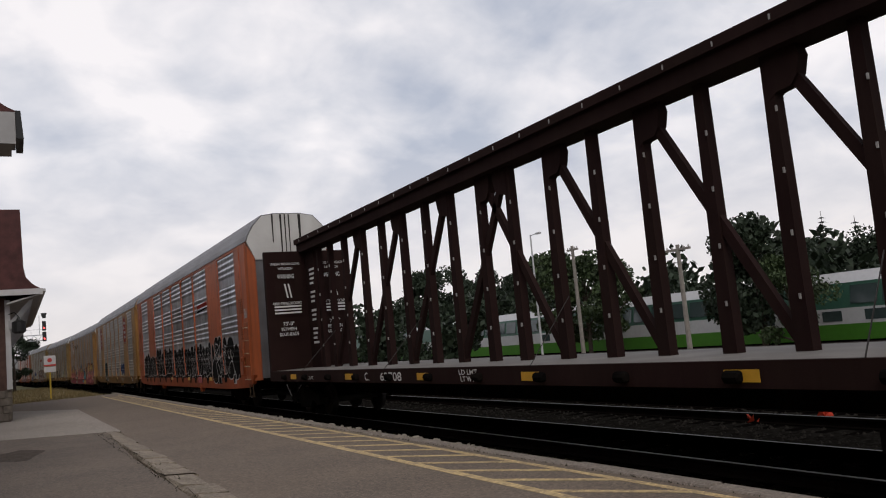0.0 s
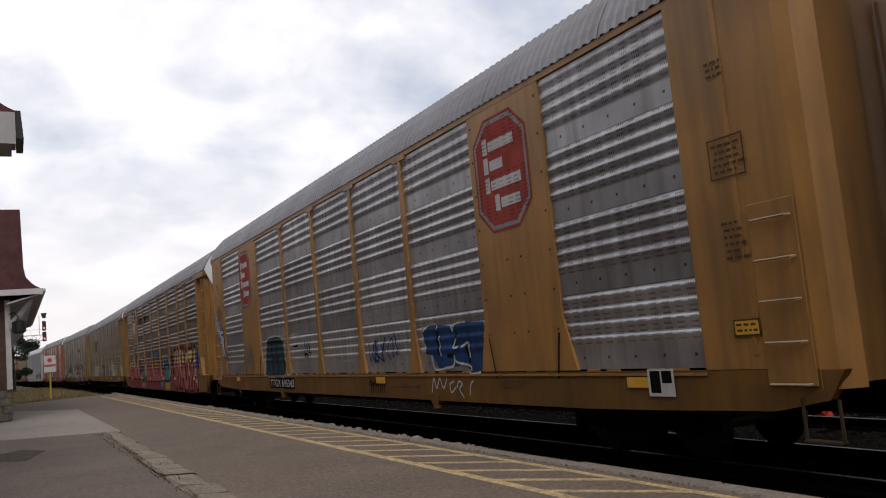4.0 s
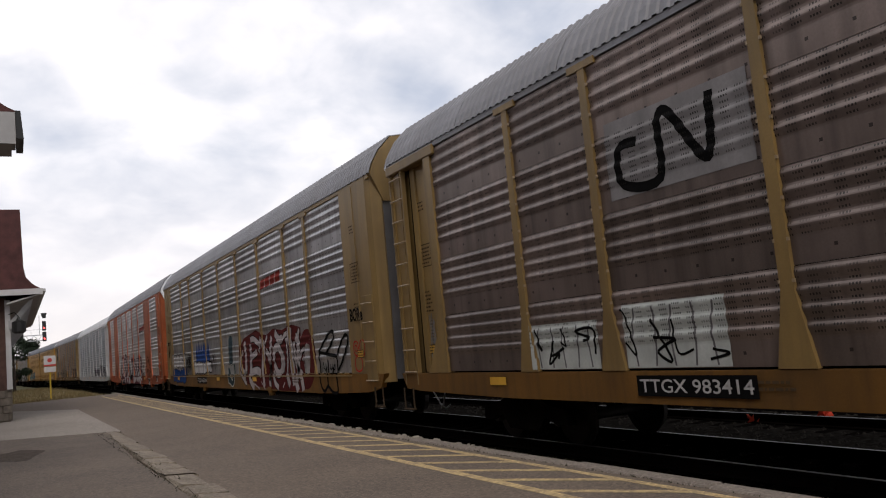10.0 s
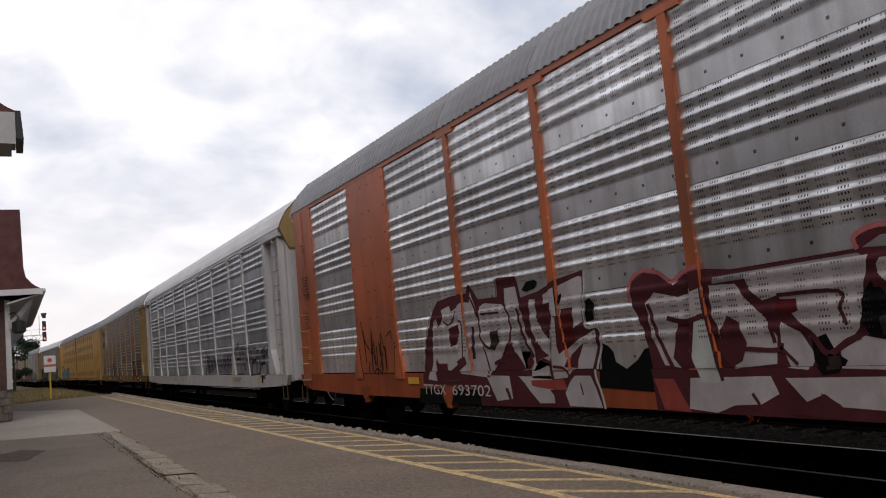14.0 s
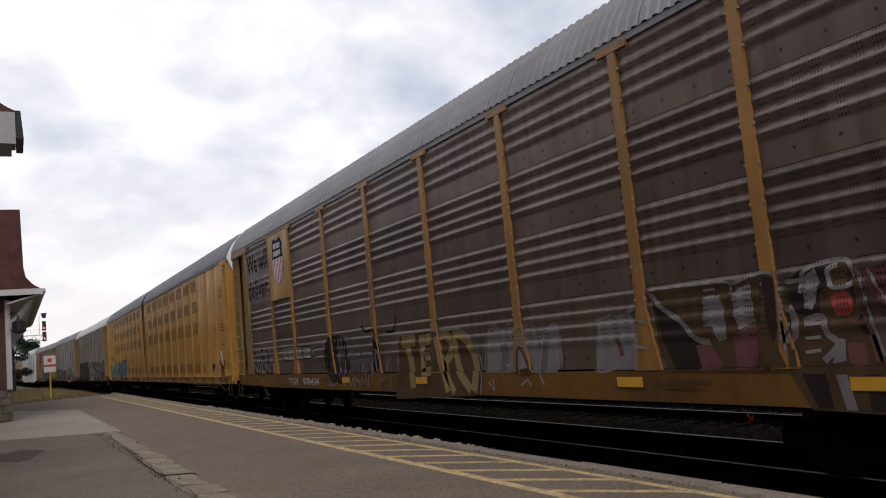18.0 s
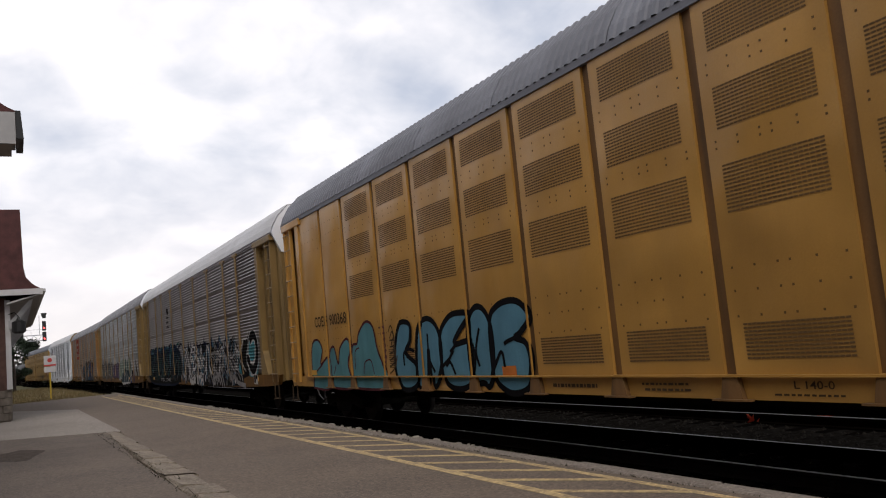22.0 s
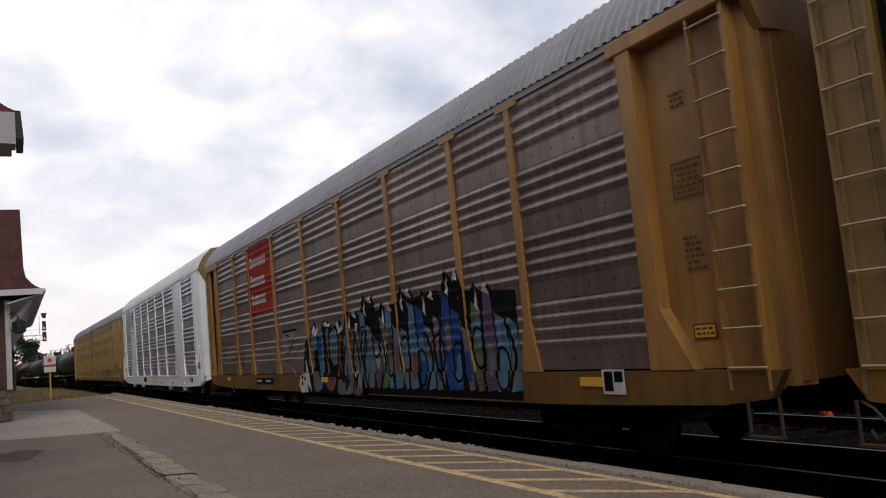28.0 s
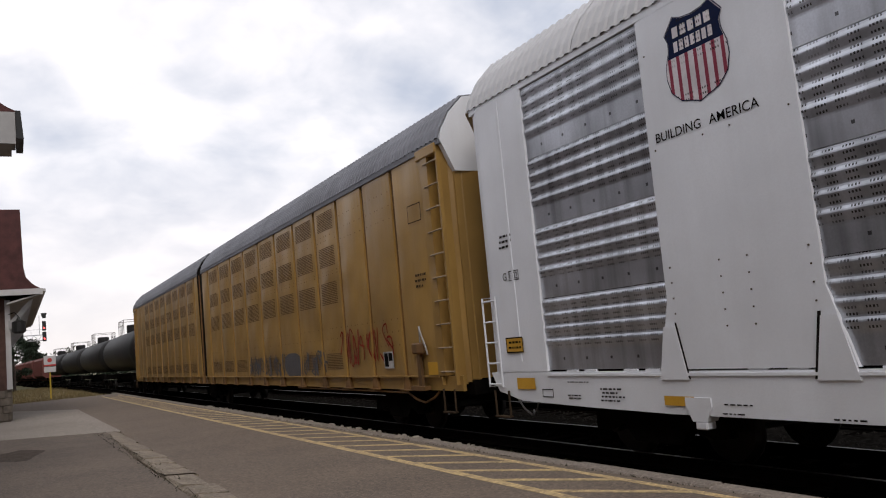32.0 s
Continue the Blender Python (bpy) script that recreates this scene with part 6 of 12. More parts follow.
    # -- styles of lettering --
    def bubbles(self, yl, yr, z0, z1, n, fill, line, seed, hole=True, inner=None, edge=0.04, box=3.0):
        r = random.Random(seed)
        w = (yl - yr) / n
        for k in range(n):
            cy, ry = yl - w * (k + 0.5), w * r.uniform(0.50, 0.62)
            za, zb = z0 + r.uniform(0, 0.12) * (z1 - z0), z1 - r.uniform(0, 0.22) * (z1 - z0)
            zm, hh = (za + zb) / 2, (zb - za) / 2
            tl = r.uniform(-0.12, 0.12)
            c0 = 2 + 3 * (k % 2)
            kind = r.randint(0, 2)
            if kind == 0:
                forms = [(cy, zm, ry, hh)]
            elif kind == 1:
                forms = [(cy + 0.05 * w, zm - hh * 0.42, ry, hh * 0.58), (cy - 0.04 * w, zm + hh * 0.45, ry * 0.82, hh * 0.55)]
            else:
                forms = [(cy + ry * 0.45, zm, ry * 0.5, hh), (cy - ry * 0.45, zm - hh * 0.08, ry * 0.52, hh * 0.9)]
            for y_, z_, a, b in forms:
                self.blob(y_, z_, a + edge, b + edge, line, c0, box, 20, tl)
            for y_, z_, a, b in forms:
                self.blob(y_, z_, a, b, fill, c0 + 1, box, 20, tl)
            if hole:
                self.stroke([(cy + ry * 0.1, zm + hh * 0.1), (cy, zm + hh * 0.35), (cy - ry * 0.25, zm + hh * 0.1), (cy - ry * 0.1, zm - hh * 0.15)], 0.035, inner or line, c0 + 2)
                self.stroke([(cy + r.uniform(-0.2, 0.2) * ry, zm - hh * 0.25), (cy + r.uniform(-0.2, 0.2) * ry, zm - hh * 0.85)], 0.03, inner or line, c0 + 2)
                if r.random() < 0.6:
                    self.stroke([(cy + ry * 0.55, zm + hh * 0.25), (cy + ry * 0.5, zm - hh * 0.1), (cy + ry * 0.6, zm - hh * 0.6)], 0.028, inner or line, c0 + 2)
                if r.random() < 0.5:
                    self.stroke([(cy - ry * 0.3, zm + hh * 0.55), (cy - ry * 0.6, zm + hh * 0.45), (cy - ry * 0.55, zm - hh * 0.3)], 0.028, inner or line, c0 + 2)

    def wild(self, yl, yr, z0, z1, n, fill, line, shine, seed, thick=0.3, fade=None, back=None):
        """Interlocking angular letters with outline, body and highlights."""
        r = random.Random(seed)
        w, H = (yl - yr) / n, z1 - z0
        if back:
            for k in range(2 * n):
                self.blob(yl - (k + 0.5) * w / 2, z0 + H * r.uniform(0.45, 0.9), w * 0.33, H * r.uniform(0.18, 0.32), back[k % len(back)], 0, 2.0, 14)
        for k in range(n):
            cy = yl - w * (k + 0.5)
            t = thick * w
            ss = []
            s0 = r.uniform(-0.18, 0.18) * w
            ss.append([(cy + 0.32 * w + s0, z0 + r.uniform(0, 0.1) * H), (cy + 0.30 * w, z0 + 0.5 * H), (cy + 0.24 * w - s0, z1 - r.uniform(0, 0.12) * H)])
            kind = r.randint(0, 4)
            if kind == 0:
                ss.append([(cy + 0.25 * w, z1 - 0.1 * H), (cy - 0.25 * w, z0 + 0.75 * H), (cy + 0.1 * w, z0 + 0.5 * H), (cy - 0.38 * w, z0 + 0.05 * H)])
            elif kind == 1:
                ss += [[(cy + 0.25 * w, z1 - 0.05 * H), (cy - 0.05 * w, z0 + 0.45 * H), (cy - 0.30 * w, z1)], [(cy - 0.30 * w, z1), (cy - 0.34 * w, z0)]]
            elif kind == 2:
                ss += [[(cy + 0.2 * w, z1 - 0.08 * H), (cy - 0.35 * w, z1 - 0.02 * H)], [(cy + 0.25 * w, z0 + 0.48 * H), (cy - 0.25 * w, z0 + 0.52 * H)], [(cy + 0.25 * w, z0 + 0.06 * H), (cy - 0.42 * w, z0 + 0.02 * H)]]
            elif kind == 3:
                ss.append([(cy + 0.2 * w, z1 - 0.05 * H), (cy - 0.34 * w, z1 - 0.2 * H), (cy - 0.38 * w, z0 + 0.35 * H), (cy - 0.1 * w, z0 + 0.02 * H), (cy + 0.25 * w, z0 + 0.08 * H)])
            else:
                ss += [[(cy + 0.28 * w, z0 + 0.1 * H), (cy - 0.05 * w, z1), (cy - 0.4 * w, z0)], [(cy + 0.1 * w, z0 + 0.4 * H), (cy - 0.2 * w, z0 + 0.4 * H)]]
            c0 = 2 + 4 * (k % 2)
            for p in ss:
                self.stroke(p, t + 0.15, line, c0)
            for p in ss:
                self.stroke(p, t, fill, c0 + 1)
                if fade:
                    zf = z0 + H * 0.62
                    hi = [q for q in spline(p) if q[1] > zf] if len(p) > 2 else []
                    if len(hi) > 2:
                        self.stroke(hi, t * 0.98, fade, c0 + 2, False)
            for p in ss:
                o = t * 0.32
                self.stroke([(q[0] + o, q[1] + 0.02) for q in p], 0.03, shine, c0 + 3)

    def scribble(self, yl, yr, z0, z1, n, col, w, seed, coat=9):
        r = random.Random(seed)
        step = (yl - yr) / n
        for k in range(n):
            c = yl - step * (k + 0.5)
            pts = [(c + r.uniform(-0.7, 0.7) * step, z0 + (z1 - z0) * r.random()) for _ in range(r.randint(3, 6))]
            self.stroke(pts, w * r.uniform(0.7, 1.2), col, coat)

    def swirl(self, yl, yr, z0, z1, n, cols, seed, w=0.12, coat=2):
        """Long flowing bands."""
        r = random.Random(seed)
        L, H = yl - yr, z1 - z0
        for k in range(n):
            c = yl - L * (k + 0.5) / n
            a = r.uniform(0.5, 1.3)
            pts = [(c + a, z0 + H * r.uniform(0.0, 0.4)), (c + 0.4 * a, z0 + H * r.uniform(0.4, 0.9)), (c - 0.1 * a, z0 + H * r.uniform(0.3, 0.7)), (c - 0.5 * a, z0 + H * r.uniform(0.1, 0.9)), (c - a, z0 + H * r.uniform(0.0, 1.0))]
            self.stroke(pts, w * r.uniform(0.6, 1.6), cols[k % len(cols)], coat + k % 6, taper=True)

    def arches(self, yl, yr, z0, z1, n, cols, seed, w=0.13, coat=2):
        """Nested bands that rise, bend over and sweep down again, each with a black edge."""
        r = random.Random(seed)
        L, H = yl - yr, z1 - z0
        for k in range(n):
            c = yl - L * (k + r.random()) / n
            a, top, lean = r.uniform(0.25, 0.75), r.uniform(0.55, 1.0), r.uniform(-0.3, 0.5)
            pts = [(c + a + lean * 0.3, z0 + H * r.uniform(-0.02, 0.15)), (c + a * 0.75 + lean * 0.1, z0 + H * top * 0.55), (c + a * 0.25, z0 + H * top), (c - a * 0.35, z0 + H * top * 0.86), (c - a * 0.6 - lean * 0.2, z0 + H * top * 0.45), (c - a - lean * 0.6, z0 + H * r.uniform(-0.02, 0.25))]
            if r.random() < 0.35:
                pts = [(y, z0 + z1 - z) for y, z in pts]
            cc = coat + 2 * (k % 4)
            ww = w * r.uniform(0.6, 1.5)
            self.stroke(pts, ww + 0.09, "black", cc)
            self.stroke(pts, ww, cols[k % len(cols)], cc + 1, taper=r.random() < 0.6)

    def shield(self, yl, yr, z0, z1):
        w, h, cy = yl - yr, z1 - z0, (yl + yr) / 2
        out = [(-0.47, 0.83), (-0.30, 1.0), (-0.17, 0.955), (0.0, 0.94), (0.17, 0.955), (0.30, 1.0), (0.47, 0.83), (0.42, 0.74), (0.43, 0.64), (0.49, 0.50), (0.5, 0.36), (0.45, 0.20), (0.30, 0.08), (0.12, 0.035), (0.0, 0.0), (-0.12, 0.035), (-0.30, 0.08), (-0.45, 0.20), (-0.5, 0.36), (-0.49, 0.50), (-0.43, 0.64), (-0.42, 0.74)]

        def at(s):
            return [(cy + a * w * s, z0 + h / 2 + (b - 0.5) * h * s) for a, b in out]
        def fan(pts, col, coat, za, zb, ya=None, yb=None):
            c = (cy, z0 + h * 0.5)
            for k in range(len(pts)):
                t = [c, pts[k], pts[(k + 1) % len(pts)]]
                for ax, lim, up_ in ((1, za, True), (1, zb, False), (0, ya, True), (0, yb, False)):
                    if lim is not None and t:
                        t = cut(t, ax, lim, up_)
                if len(t) > 2:
                    self.poly(t, col, coat)
        fan(at(1.025), "navy", 1, -1, 99)
        fan(at(1.0), "emblemwhite", 2, -1, 99)
        zs = z0 + 0.56 * h
        fan(at(0.99), "navy", 3, zs, 99)
        for k in range(7):
            yc = cy - w / 2 + w * (k + 0.5) / 7
            fan(at(1.0), "crimson", 3, -1, zs, yc - w * 0.027, yc + w * 0.027)
        for z_, n in ((0.77, 5), (0.61, 7)):
            for k in range(n):
                yk = cy + w * (0.33 - 0.66 * k / n)
                self.rect(yk, yk - w * 0.66 / n * 0.72, z0 + z_ * h, z0 + (z_ + 0.115) * h, "emblemwhite", 4)

    def octagon(self, yl, yr, z0, z1):
        cy, cz, a, b = (yl + yr) / 2, (z0 + z1) / 2, (yl - yr) / 2, (z1 - z0) / 2
        for s, col, coat in ((1.0, "fadedred", 1), (0.95, "grey", 2), (0.88, "fadedred", 3)):
            self.poly([(cy + u * a * s, cz + v * b * s) for u, v in ((1, 0.62), (0.5, 1), (-0.5, 1), (-1, 0.62), (-1, -0.62), (-0.5, -1), (0.5, -1), (1, -0.62))], col, coat)
        for k, (u0, u1) in enumerate(((0.62, -0.55), (0.62, -0.1), (0.62, -0.7), (0.3, -0.62))):
            zc = cz + b * (0.52 - 0.34 * k)
            self.rect(cy + u0 * a, cy + u0 * a - 0.14, zc - 0.13, zc + 0.13, "white", 4)
            self.rect(cy + u0 * a - 0.18, cy + u1 * a, zc - 0.10, zc + 0.06, "white", 4)

    def plate(self, body, yl, yr, z0, z1, dark=True):
        if dark:
            self.rect(yl + 0.06, yr - 0.06, z0 - 0.05, z1 + 0.05, "black", 10)
        self.text(body, yl, yr, z0, z1, "white", 11, 0.008)

    def placard(self, y, z, s=0.52):
        """White-framed black inspection panel."""
        self.rect(y, y - s, z, z + s * 0.72, "white", 10)
        self.rect(y - 0.04, y - s * 0.48, z + 0.04, z + s * 0.66, "black", 11)
        self.rect(y - s * 0.54, y - s + 0.04, z + 0.16, z + s * 0.66, "black", 11)

    def spot(self, y, z, w=0.5, h=0.13):
        """Reflector strip on the sill."""
        self.rect(y, y - w, z, z + h, reflector, 9)

    # -- laying the paint onto the pressed sheets, posts and sills --
    def skin(self):
        """Bands of height, each with stretches of y and the way the surface stands there."""
        if self.style == "plate":
            zs = [0.6, 1.07, 1.09] + [1.09 + 4.27 * k / 6 for k in range(1, 7)]
            return zs
        zs = [0.3, 1.145, 1.17]
        for k, (z0, z1) in enumerate(SHEETS):
            prof = sheet_profile(k, z0, z1, self.style)
            zs += [p[1] for p in prof]
        zs += [1.35, 1.55, 1.75, 1.95, 6.0]
        return sorted(set(round(z, 4) for z in zs))

    def stand(self, z):
        for k, (z0, z1) in enumerate(SHEETS):
            if z0 - 0.02 <= z <= z1 + 0.001:
                prof = sheet_profile(k, z0, z1, self.style)
                for (xa, za), (xb, zb) in zip(prof[:-1], prof[1:]):
                    if za <= z <= zb and zb > za:
                        return HW - 0.042 + xa + (xb - xa) * (z - za) / (zb - za)
        return HW - 0.042

    def lay(self, label, name="graffiti"):
        mats, idx = [], {}
        zs = self.skin()
        form = Form()
        if self.style == "plate":
            ycuts = [0.25]
            for u, edges in MAX_EDGES.items():
                for e0, e1 in zip(edges[:-1], edges[1:]):
                    w = e1 - e0 - 0.17
                    ycuts += [u * e0] + [u * (e0 + 0.085 + w * k / 8) for k in range(9)]
                ycuts.append(u * edges[-1])
            ycuts.sort()
        for pts, col, coat in self.polys:
            m = P[col] if isinstance(col, str) else col
            if m.name not in idx:
                idx[m.name] = len(mats)
                mats.append(m)
            form.slot = idx[m.name]
            lo, hi = min(p[1] for p in pts), max(p[1] for p in pts)
            off = 0.004 + 0.0016 * coat
            for za, zb in zip(zs[:-1], zs[1:]):
                if zb <= lo or za >= hi:
                    continue
                band = cut(cut(pts, 1, za, True), 1, zb, False)
                if len(band) < 3:
                    continue
                zm = (za + zb) / 2
                ya, yb = min(p[0] for p in band), max(p[0] for p in band)
                if self.style == "plate":
                    stops = [-99] + [y for y in ycuts if ya < y < yb] + [99]
                    for a, b in zip(stops[:-1], stops[1:]):
                        q = cut(cut(band, 0, a, True), 0, b, False)
                        if len(q) > 2:
                            my, mz = sum(v[0] for v in q) / len(q), sum(v[1] for v in q) / len(q)
                            vs = [(-(plate_at(y, z, my, mz) + off + 0.004), y, z) for y, z in q]
                            form.face(vs)
                    continue
                half_w = 0.23 if zm < 1.35 else 0.185 if zm < 1.55 else 0.145 if zm < 1.75 else 0.11 if zm < 1.95 else 0.083
                stops = [(-99, self.bays[0], "end")]
                for k, (a, b) in enumerate(zip(self.bays[:-1], self.bays[1:])):
                    if (a, b) in self.solids:
                        stops.append((a, b, "flat"))
                        continue
                    sa = any(abs(a - s) < 0.01 for q in self.solids for s in q)
                    sb = any(abs(b - s) < 0.01 for q in self.solids for s in q)
                    ext = max(0.0, 0.02 + (FLARE - 0.02) * (1.95 - zm) / 0.79) if zm < 1.95 else 0.0
                    pa = ext if sa else half_w if k > 0 else 0.0
                    pb = ext if sb else half_w if k < len(self.bays) - 2 else 0.0
                    if pa:
                        stops.append((a, a + pa, "flat" if sa else "post"))
                    stops.append((a + pa, b - pb, "sheet"))
                    if pb:
                        stops.append((b - pb, b, "flat" if sb else "post"))
                stops.append((self.bays[-1], 99, "end"))
                if zm < 1.16:
                    stops = [(-99, 99, "sill")]
                for a, b, how in stops:
                    if b <= ya or a >= yb:
                        continue
                    q = cut(cut(band, 0, a, True), 0, b, False)
                    if len(q) < 3:
                        continue
                    vs = []
                    my, mz = sum(v[0] for v in q) / len(q), sum(v[1] for v in q) / len(q)
                    if any(a_ < my < b_ and c_ < mz < d_ for a_, b_, c_, d_ in self.flats):
                        how = "plate"
                    for y, z in q:
                        x = {"plate": HW + 0.012, "sill": HW - 0.002, "post": HW + 0.008, "flat": HW - 0.002, "end": HW if self.ends == "flush" else HW - 0.18}.get(how)
                        if x is None:
                            x = self.stand(min(max(z, za + 1e-5), zb - 1e-5))
                        vs.append((-(x + off), y, z))
                    form.face(vs)
        if form.f:
            part(name, form, mats, self.car, label, fix=False)


def common(mu, spots=(-10.5, -5.6, -2.2, 2.4, 6.0, 10.4), box_y=-10.9):
    for y in spots:
        mu.spot(y, 0.94)
    if box_y is not None:
        mu.placard(box_y, 0.84, 0.46)
    for e_, d in ((mu.bays[0], -1), (mu.bays[-1] + 1.4, 1)):
        mu.frame_box(e_ - 0.45, e_ - 0.95, 3.2, 3.65, 0.018, "ink", 10)
        mu.bars(e_ - 0.5, e_ - 0.9, 3.24, 3.6, 5, "ink", 10, 3)
        mu.bars(e_ - 0.5, e_ - 0.85, 2.3, 2.75, 6, "ink", 10, 5)
        mu.bars(e_ - 0.55, e_ - 0.85, 4.3, 4.52, 3, "ink", 10, 7)
        mu.rect(e_ - 0.50, e_ - 0.86, 1.50, 1.68, reflector, 9)
        mu.frame_box(e_ - 0.50, e_ - 0.86, 1.50, 1.68, 0.018, "ink", 10)
        mu.bars(e_ - 0.52, e_ - 0.84, 1.53, 1.65, 2, "ink", 10, 12)
    mu.bars(5.0, 4.2, 0.9, 1.05, 2, "ink", 9, 9)
    mu.bars(-7.3, -8.2, 0.9, 1.05, 2, "ink", 9, 10)


# orange car, black letters with white edges
m = Mural(c1)
for yl, yr, z1, n, sd in ((11.6, 6.9, 2.4, 7, 1), (6.8, 2.0, 2.55, 6, 2), (1.8, -3.0, 2.6, 6, 3), (-3.0, -7.3, 2.5, 7, 4)):
    m.rect(yl, yr, 1.05, 1.9, "black", 0)
    m.bubbles(yl, yr, 1.08, z1, n, "black", "white", sd, edge=0.03, box=3.8)
    r6 = random.Random(sd)
    for k in range(n):
        y6 = yl - (yl - yr) * (k + r6.uniform(0.3, 0.7)) / n
        if k % 2:
            m.poly([(y6 + 0.3, 1.14), (y6 - 0.3, 1.14), (y6 - 0.12, 0.82), (y6 + 0.1, 0.82)], "black", 1)
        m.stroke([(y6, 1.15), (y6 + r6.uniform(-0.1, 0.1), 0.98)], 0.028, "white", 9)
# the large leading letters, one of them a capped face
m.rect(-7.4, -11.9, 1.05, 1.8, "black", 0)
for y, z, a, b in ((-7.68, 2.05, 0.2, 0.25), (-8.35, 2.18, 0.38, 0.38), (-7.95, 1.35, 0.55, 0.5), (-8.95, 2.2, 0.3, 0.36), (-8.75, 1.45, 0.35, 0.35), (-9.6, 1.85, 0.36, 0.66), (-10.5, 1.75, 0.6, 0.74), (-11.4, 1.6, 0.42, 0.6)):
    m.blob(y, z, a + 0.03, b + 0.03, "white", 2, 2.4, 22)
    m.blob(y, z, a, b, "black", 3, 2.4, 22)
for pts in ([(-8.07, 1.83), (-7.58, 1.62), (-7.4, 1.31), (-7.43, 1.02)], [(-8.07, 1.83), (-8.33, 1.29), (-8.51, 0.83)], [(-8.18, 2.01), (-8.23, 2.33), (-8.33, 2.3), (-8.57, 2.29), (-8.71, 2.15), (-8.02, 1.86)],
            [(-8.23, 1.93), (-8.37, 1.73), (-8.55, 1.8), (-8.59, 2.0)], [(-8.67, 2.55), (-9.25, 2.53), (-9.17, 1.9), (-8.99, 1.78), (-8.86, 2.07), (-9.14, 2.43)], [(-8.27, 1.58), (-8.8, 1.75), (-8.99, 1.6), (-8.99, 1.23)]):
    m.stroke(pts, 0.04, "white", 9)
for pts in ([(-8.51, 1.55), (-8.8, 1.37), (-8.99, 0.86)], [(-9.52, 2.29), (-9.5, 2.01), (-9.24, 1.83)], [(-9.5, 2.0), (-9.7, 1.95), (-9.85, 1.85)], [(-9.6, 2.21), (-9.8, 2.17), (-9.65, 2.08), (-9.77, 2.02)],
            [(-9.57, 1.96), (-9.42, 1.05)], [(-9.59, 1.91), (-9.65, 1.16)], [(-10.13, 2.07), (-10.14, 1.82), (-10.31, 1.73), (-10.45, 1.87), (-10.49, 2.07)], [(-10.59, 2.02), (-10.64, 1.78), (-10.79, 1.71), (-10.95, 1.95)], [(-10.16, 1.19), (-10.25, 1.45), (-10.53, 1.63), (-10.79, 1.58), (-10.95, 1.2)]):
    m.stroke(pts, 0.04, "white", 9)
m.poly([(-7.9, 1.1), (-9.0, 1.1), (-9.0, 0.83), (-8.2, 0.83)], "black", 1)
m.poly([(-9.35, 1.1), (-9.85, 1.1), (-9.8, 0.88), (-9.4, 0.88)], "black", 1)
m.poly([(-4.85, 3.84), (-6.92, 3.90), (-6.92, 4.05), (-4.85, 3.99)], "brick", 2)
m.poly([(-4.85, 3.70), (-6.92, 3.78), (-6.92, 3.84), (-4.85, 3.76)], "black", 2)
m.rect(-4.5, -5.3, 0.84, 1.08, "rose", 2)
m.text("BI", -13.0, -13.28, 3.0, 3.3, "white", 10, 0.02)
common(m, (-2.2, 2.2, -6.8))
m.lay("black bubble-letter graffiti with white outlines")

# yellow car with octagon emblems
m = Mural(c2)
m.octagon(9.25, 7.75, 3.35, 5.2)
m.octagon(-7.2, -8.8, 3.35, 5.2)
# blue piece with chalk edges, tags on the sill
m.shape([(-4.6, 1.98), (-5.17, 2.02), (-5.78, 1.97), (-6.17, 2.01), (-6.95, 1.98), (-6.81, 1.13), (-6.39, 1.16), (-6.18, 1.29), (-5.73, 1.24), (-5.16, 1.22), (-4.92, 1.47), (-4.66, 1.5)], "inkblue", 1)
m.stroke([(-4.88, 1.84), (-5.1, 1.7), (-4.98, 1.47)], 0.1, "blue", 2)
m.stroke([(-5.43, 1.91), (-5.48, 1.56), (-5.32, 1.28)], 0.1, "blue", 2)
m.stroke([(-5.63, 1.84), (-5.7, 1.5)], 0.1, "blue", 2)
m.stroke([(-6.22, 1.9), (-6.23, 1.63), (-6.02, 1.43)], 0.1, "blue", 2)
m.stroke([(-6.5, 1.82), (-6.54, 1.41)], 0.1, "blue", 2)
m.stroke([(-5.21, 1.93), (-5.21, 1.46)], 0.07, "black", 3)
m.stroke([(-5.53, 1.45), (-5.76, 1.44)], 0.07, "black", 3)
m.stroke([(-5.96, 1.86), (-5.84, 1.55)], 0.07, "black", 3)
m.stroke([(-6.29, 1.63), (-6.36, 1.31)], 0.07, "black", 3)
m.stroke([(-4.61, 1.91), (-4.92, 2.05), (-5.2, 2.03), (-5.22, 1.92)], 0.04, "chalk", 5)
m.stroke([(-4.9, 1.47), (-4.98, 1.23), (-5.18, 1.2), (-5.44, 1.23), (-5.75, 1.27), (-5.8, 1.44), (-5.87, 1.33), (-6.35, 1.26), (-6.42, 1.13), (-6.77, 1.15)], 0.04, "chalk", 5)
m.stroke([(-5.79, 1.99), (-5.83, 1.88), (-5.93, 2), (-6.31, 2.02)], 0.04, "chalk", 5)
m.stroke([(-4.63, 1.79), (-4.69, 1.54), (-4.46, 1.49)], 0.04, "chalk", 5)
m.stroke([(-5.29, 1.81), (-5.29, 1.45)], 0.04, "chalk", 5)
m.stroke([(-5.94, 1.73), (-5.8, 1.59), (-5.99, 1.59)], 0.04, "chalk", 5)
m.stroke([(-6.1, 1.58), (-6.37, 1.65), (-6.38, 1.4)], 0.04, "chalk", 5)
m.stroke([(-4.86, 0.79), (-4.98, 1.05), (-5.07, 0.86), (-5.22, 1.05), (-5.34, 0.87), (-5.51, 1.05)], 0.03, "chalk", 5)
m.stroke([(-5.77, 1), (-5.61, 0.94), (-5.65, 0.8), (-5.81, 0.89)], 0.03, "chalk", 5)
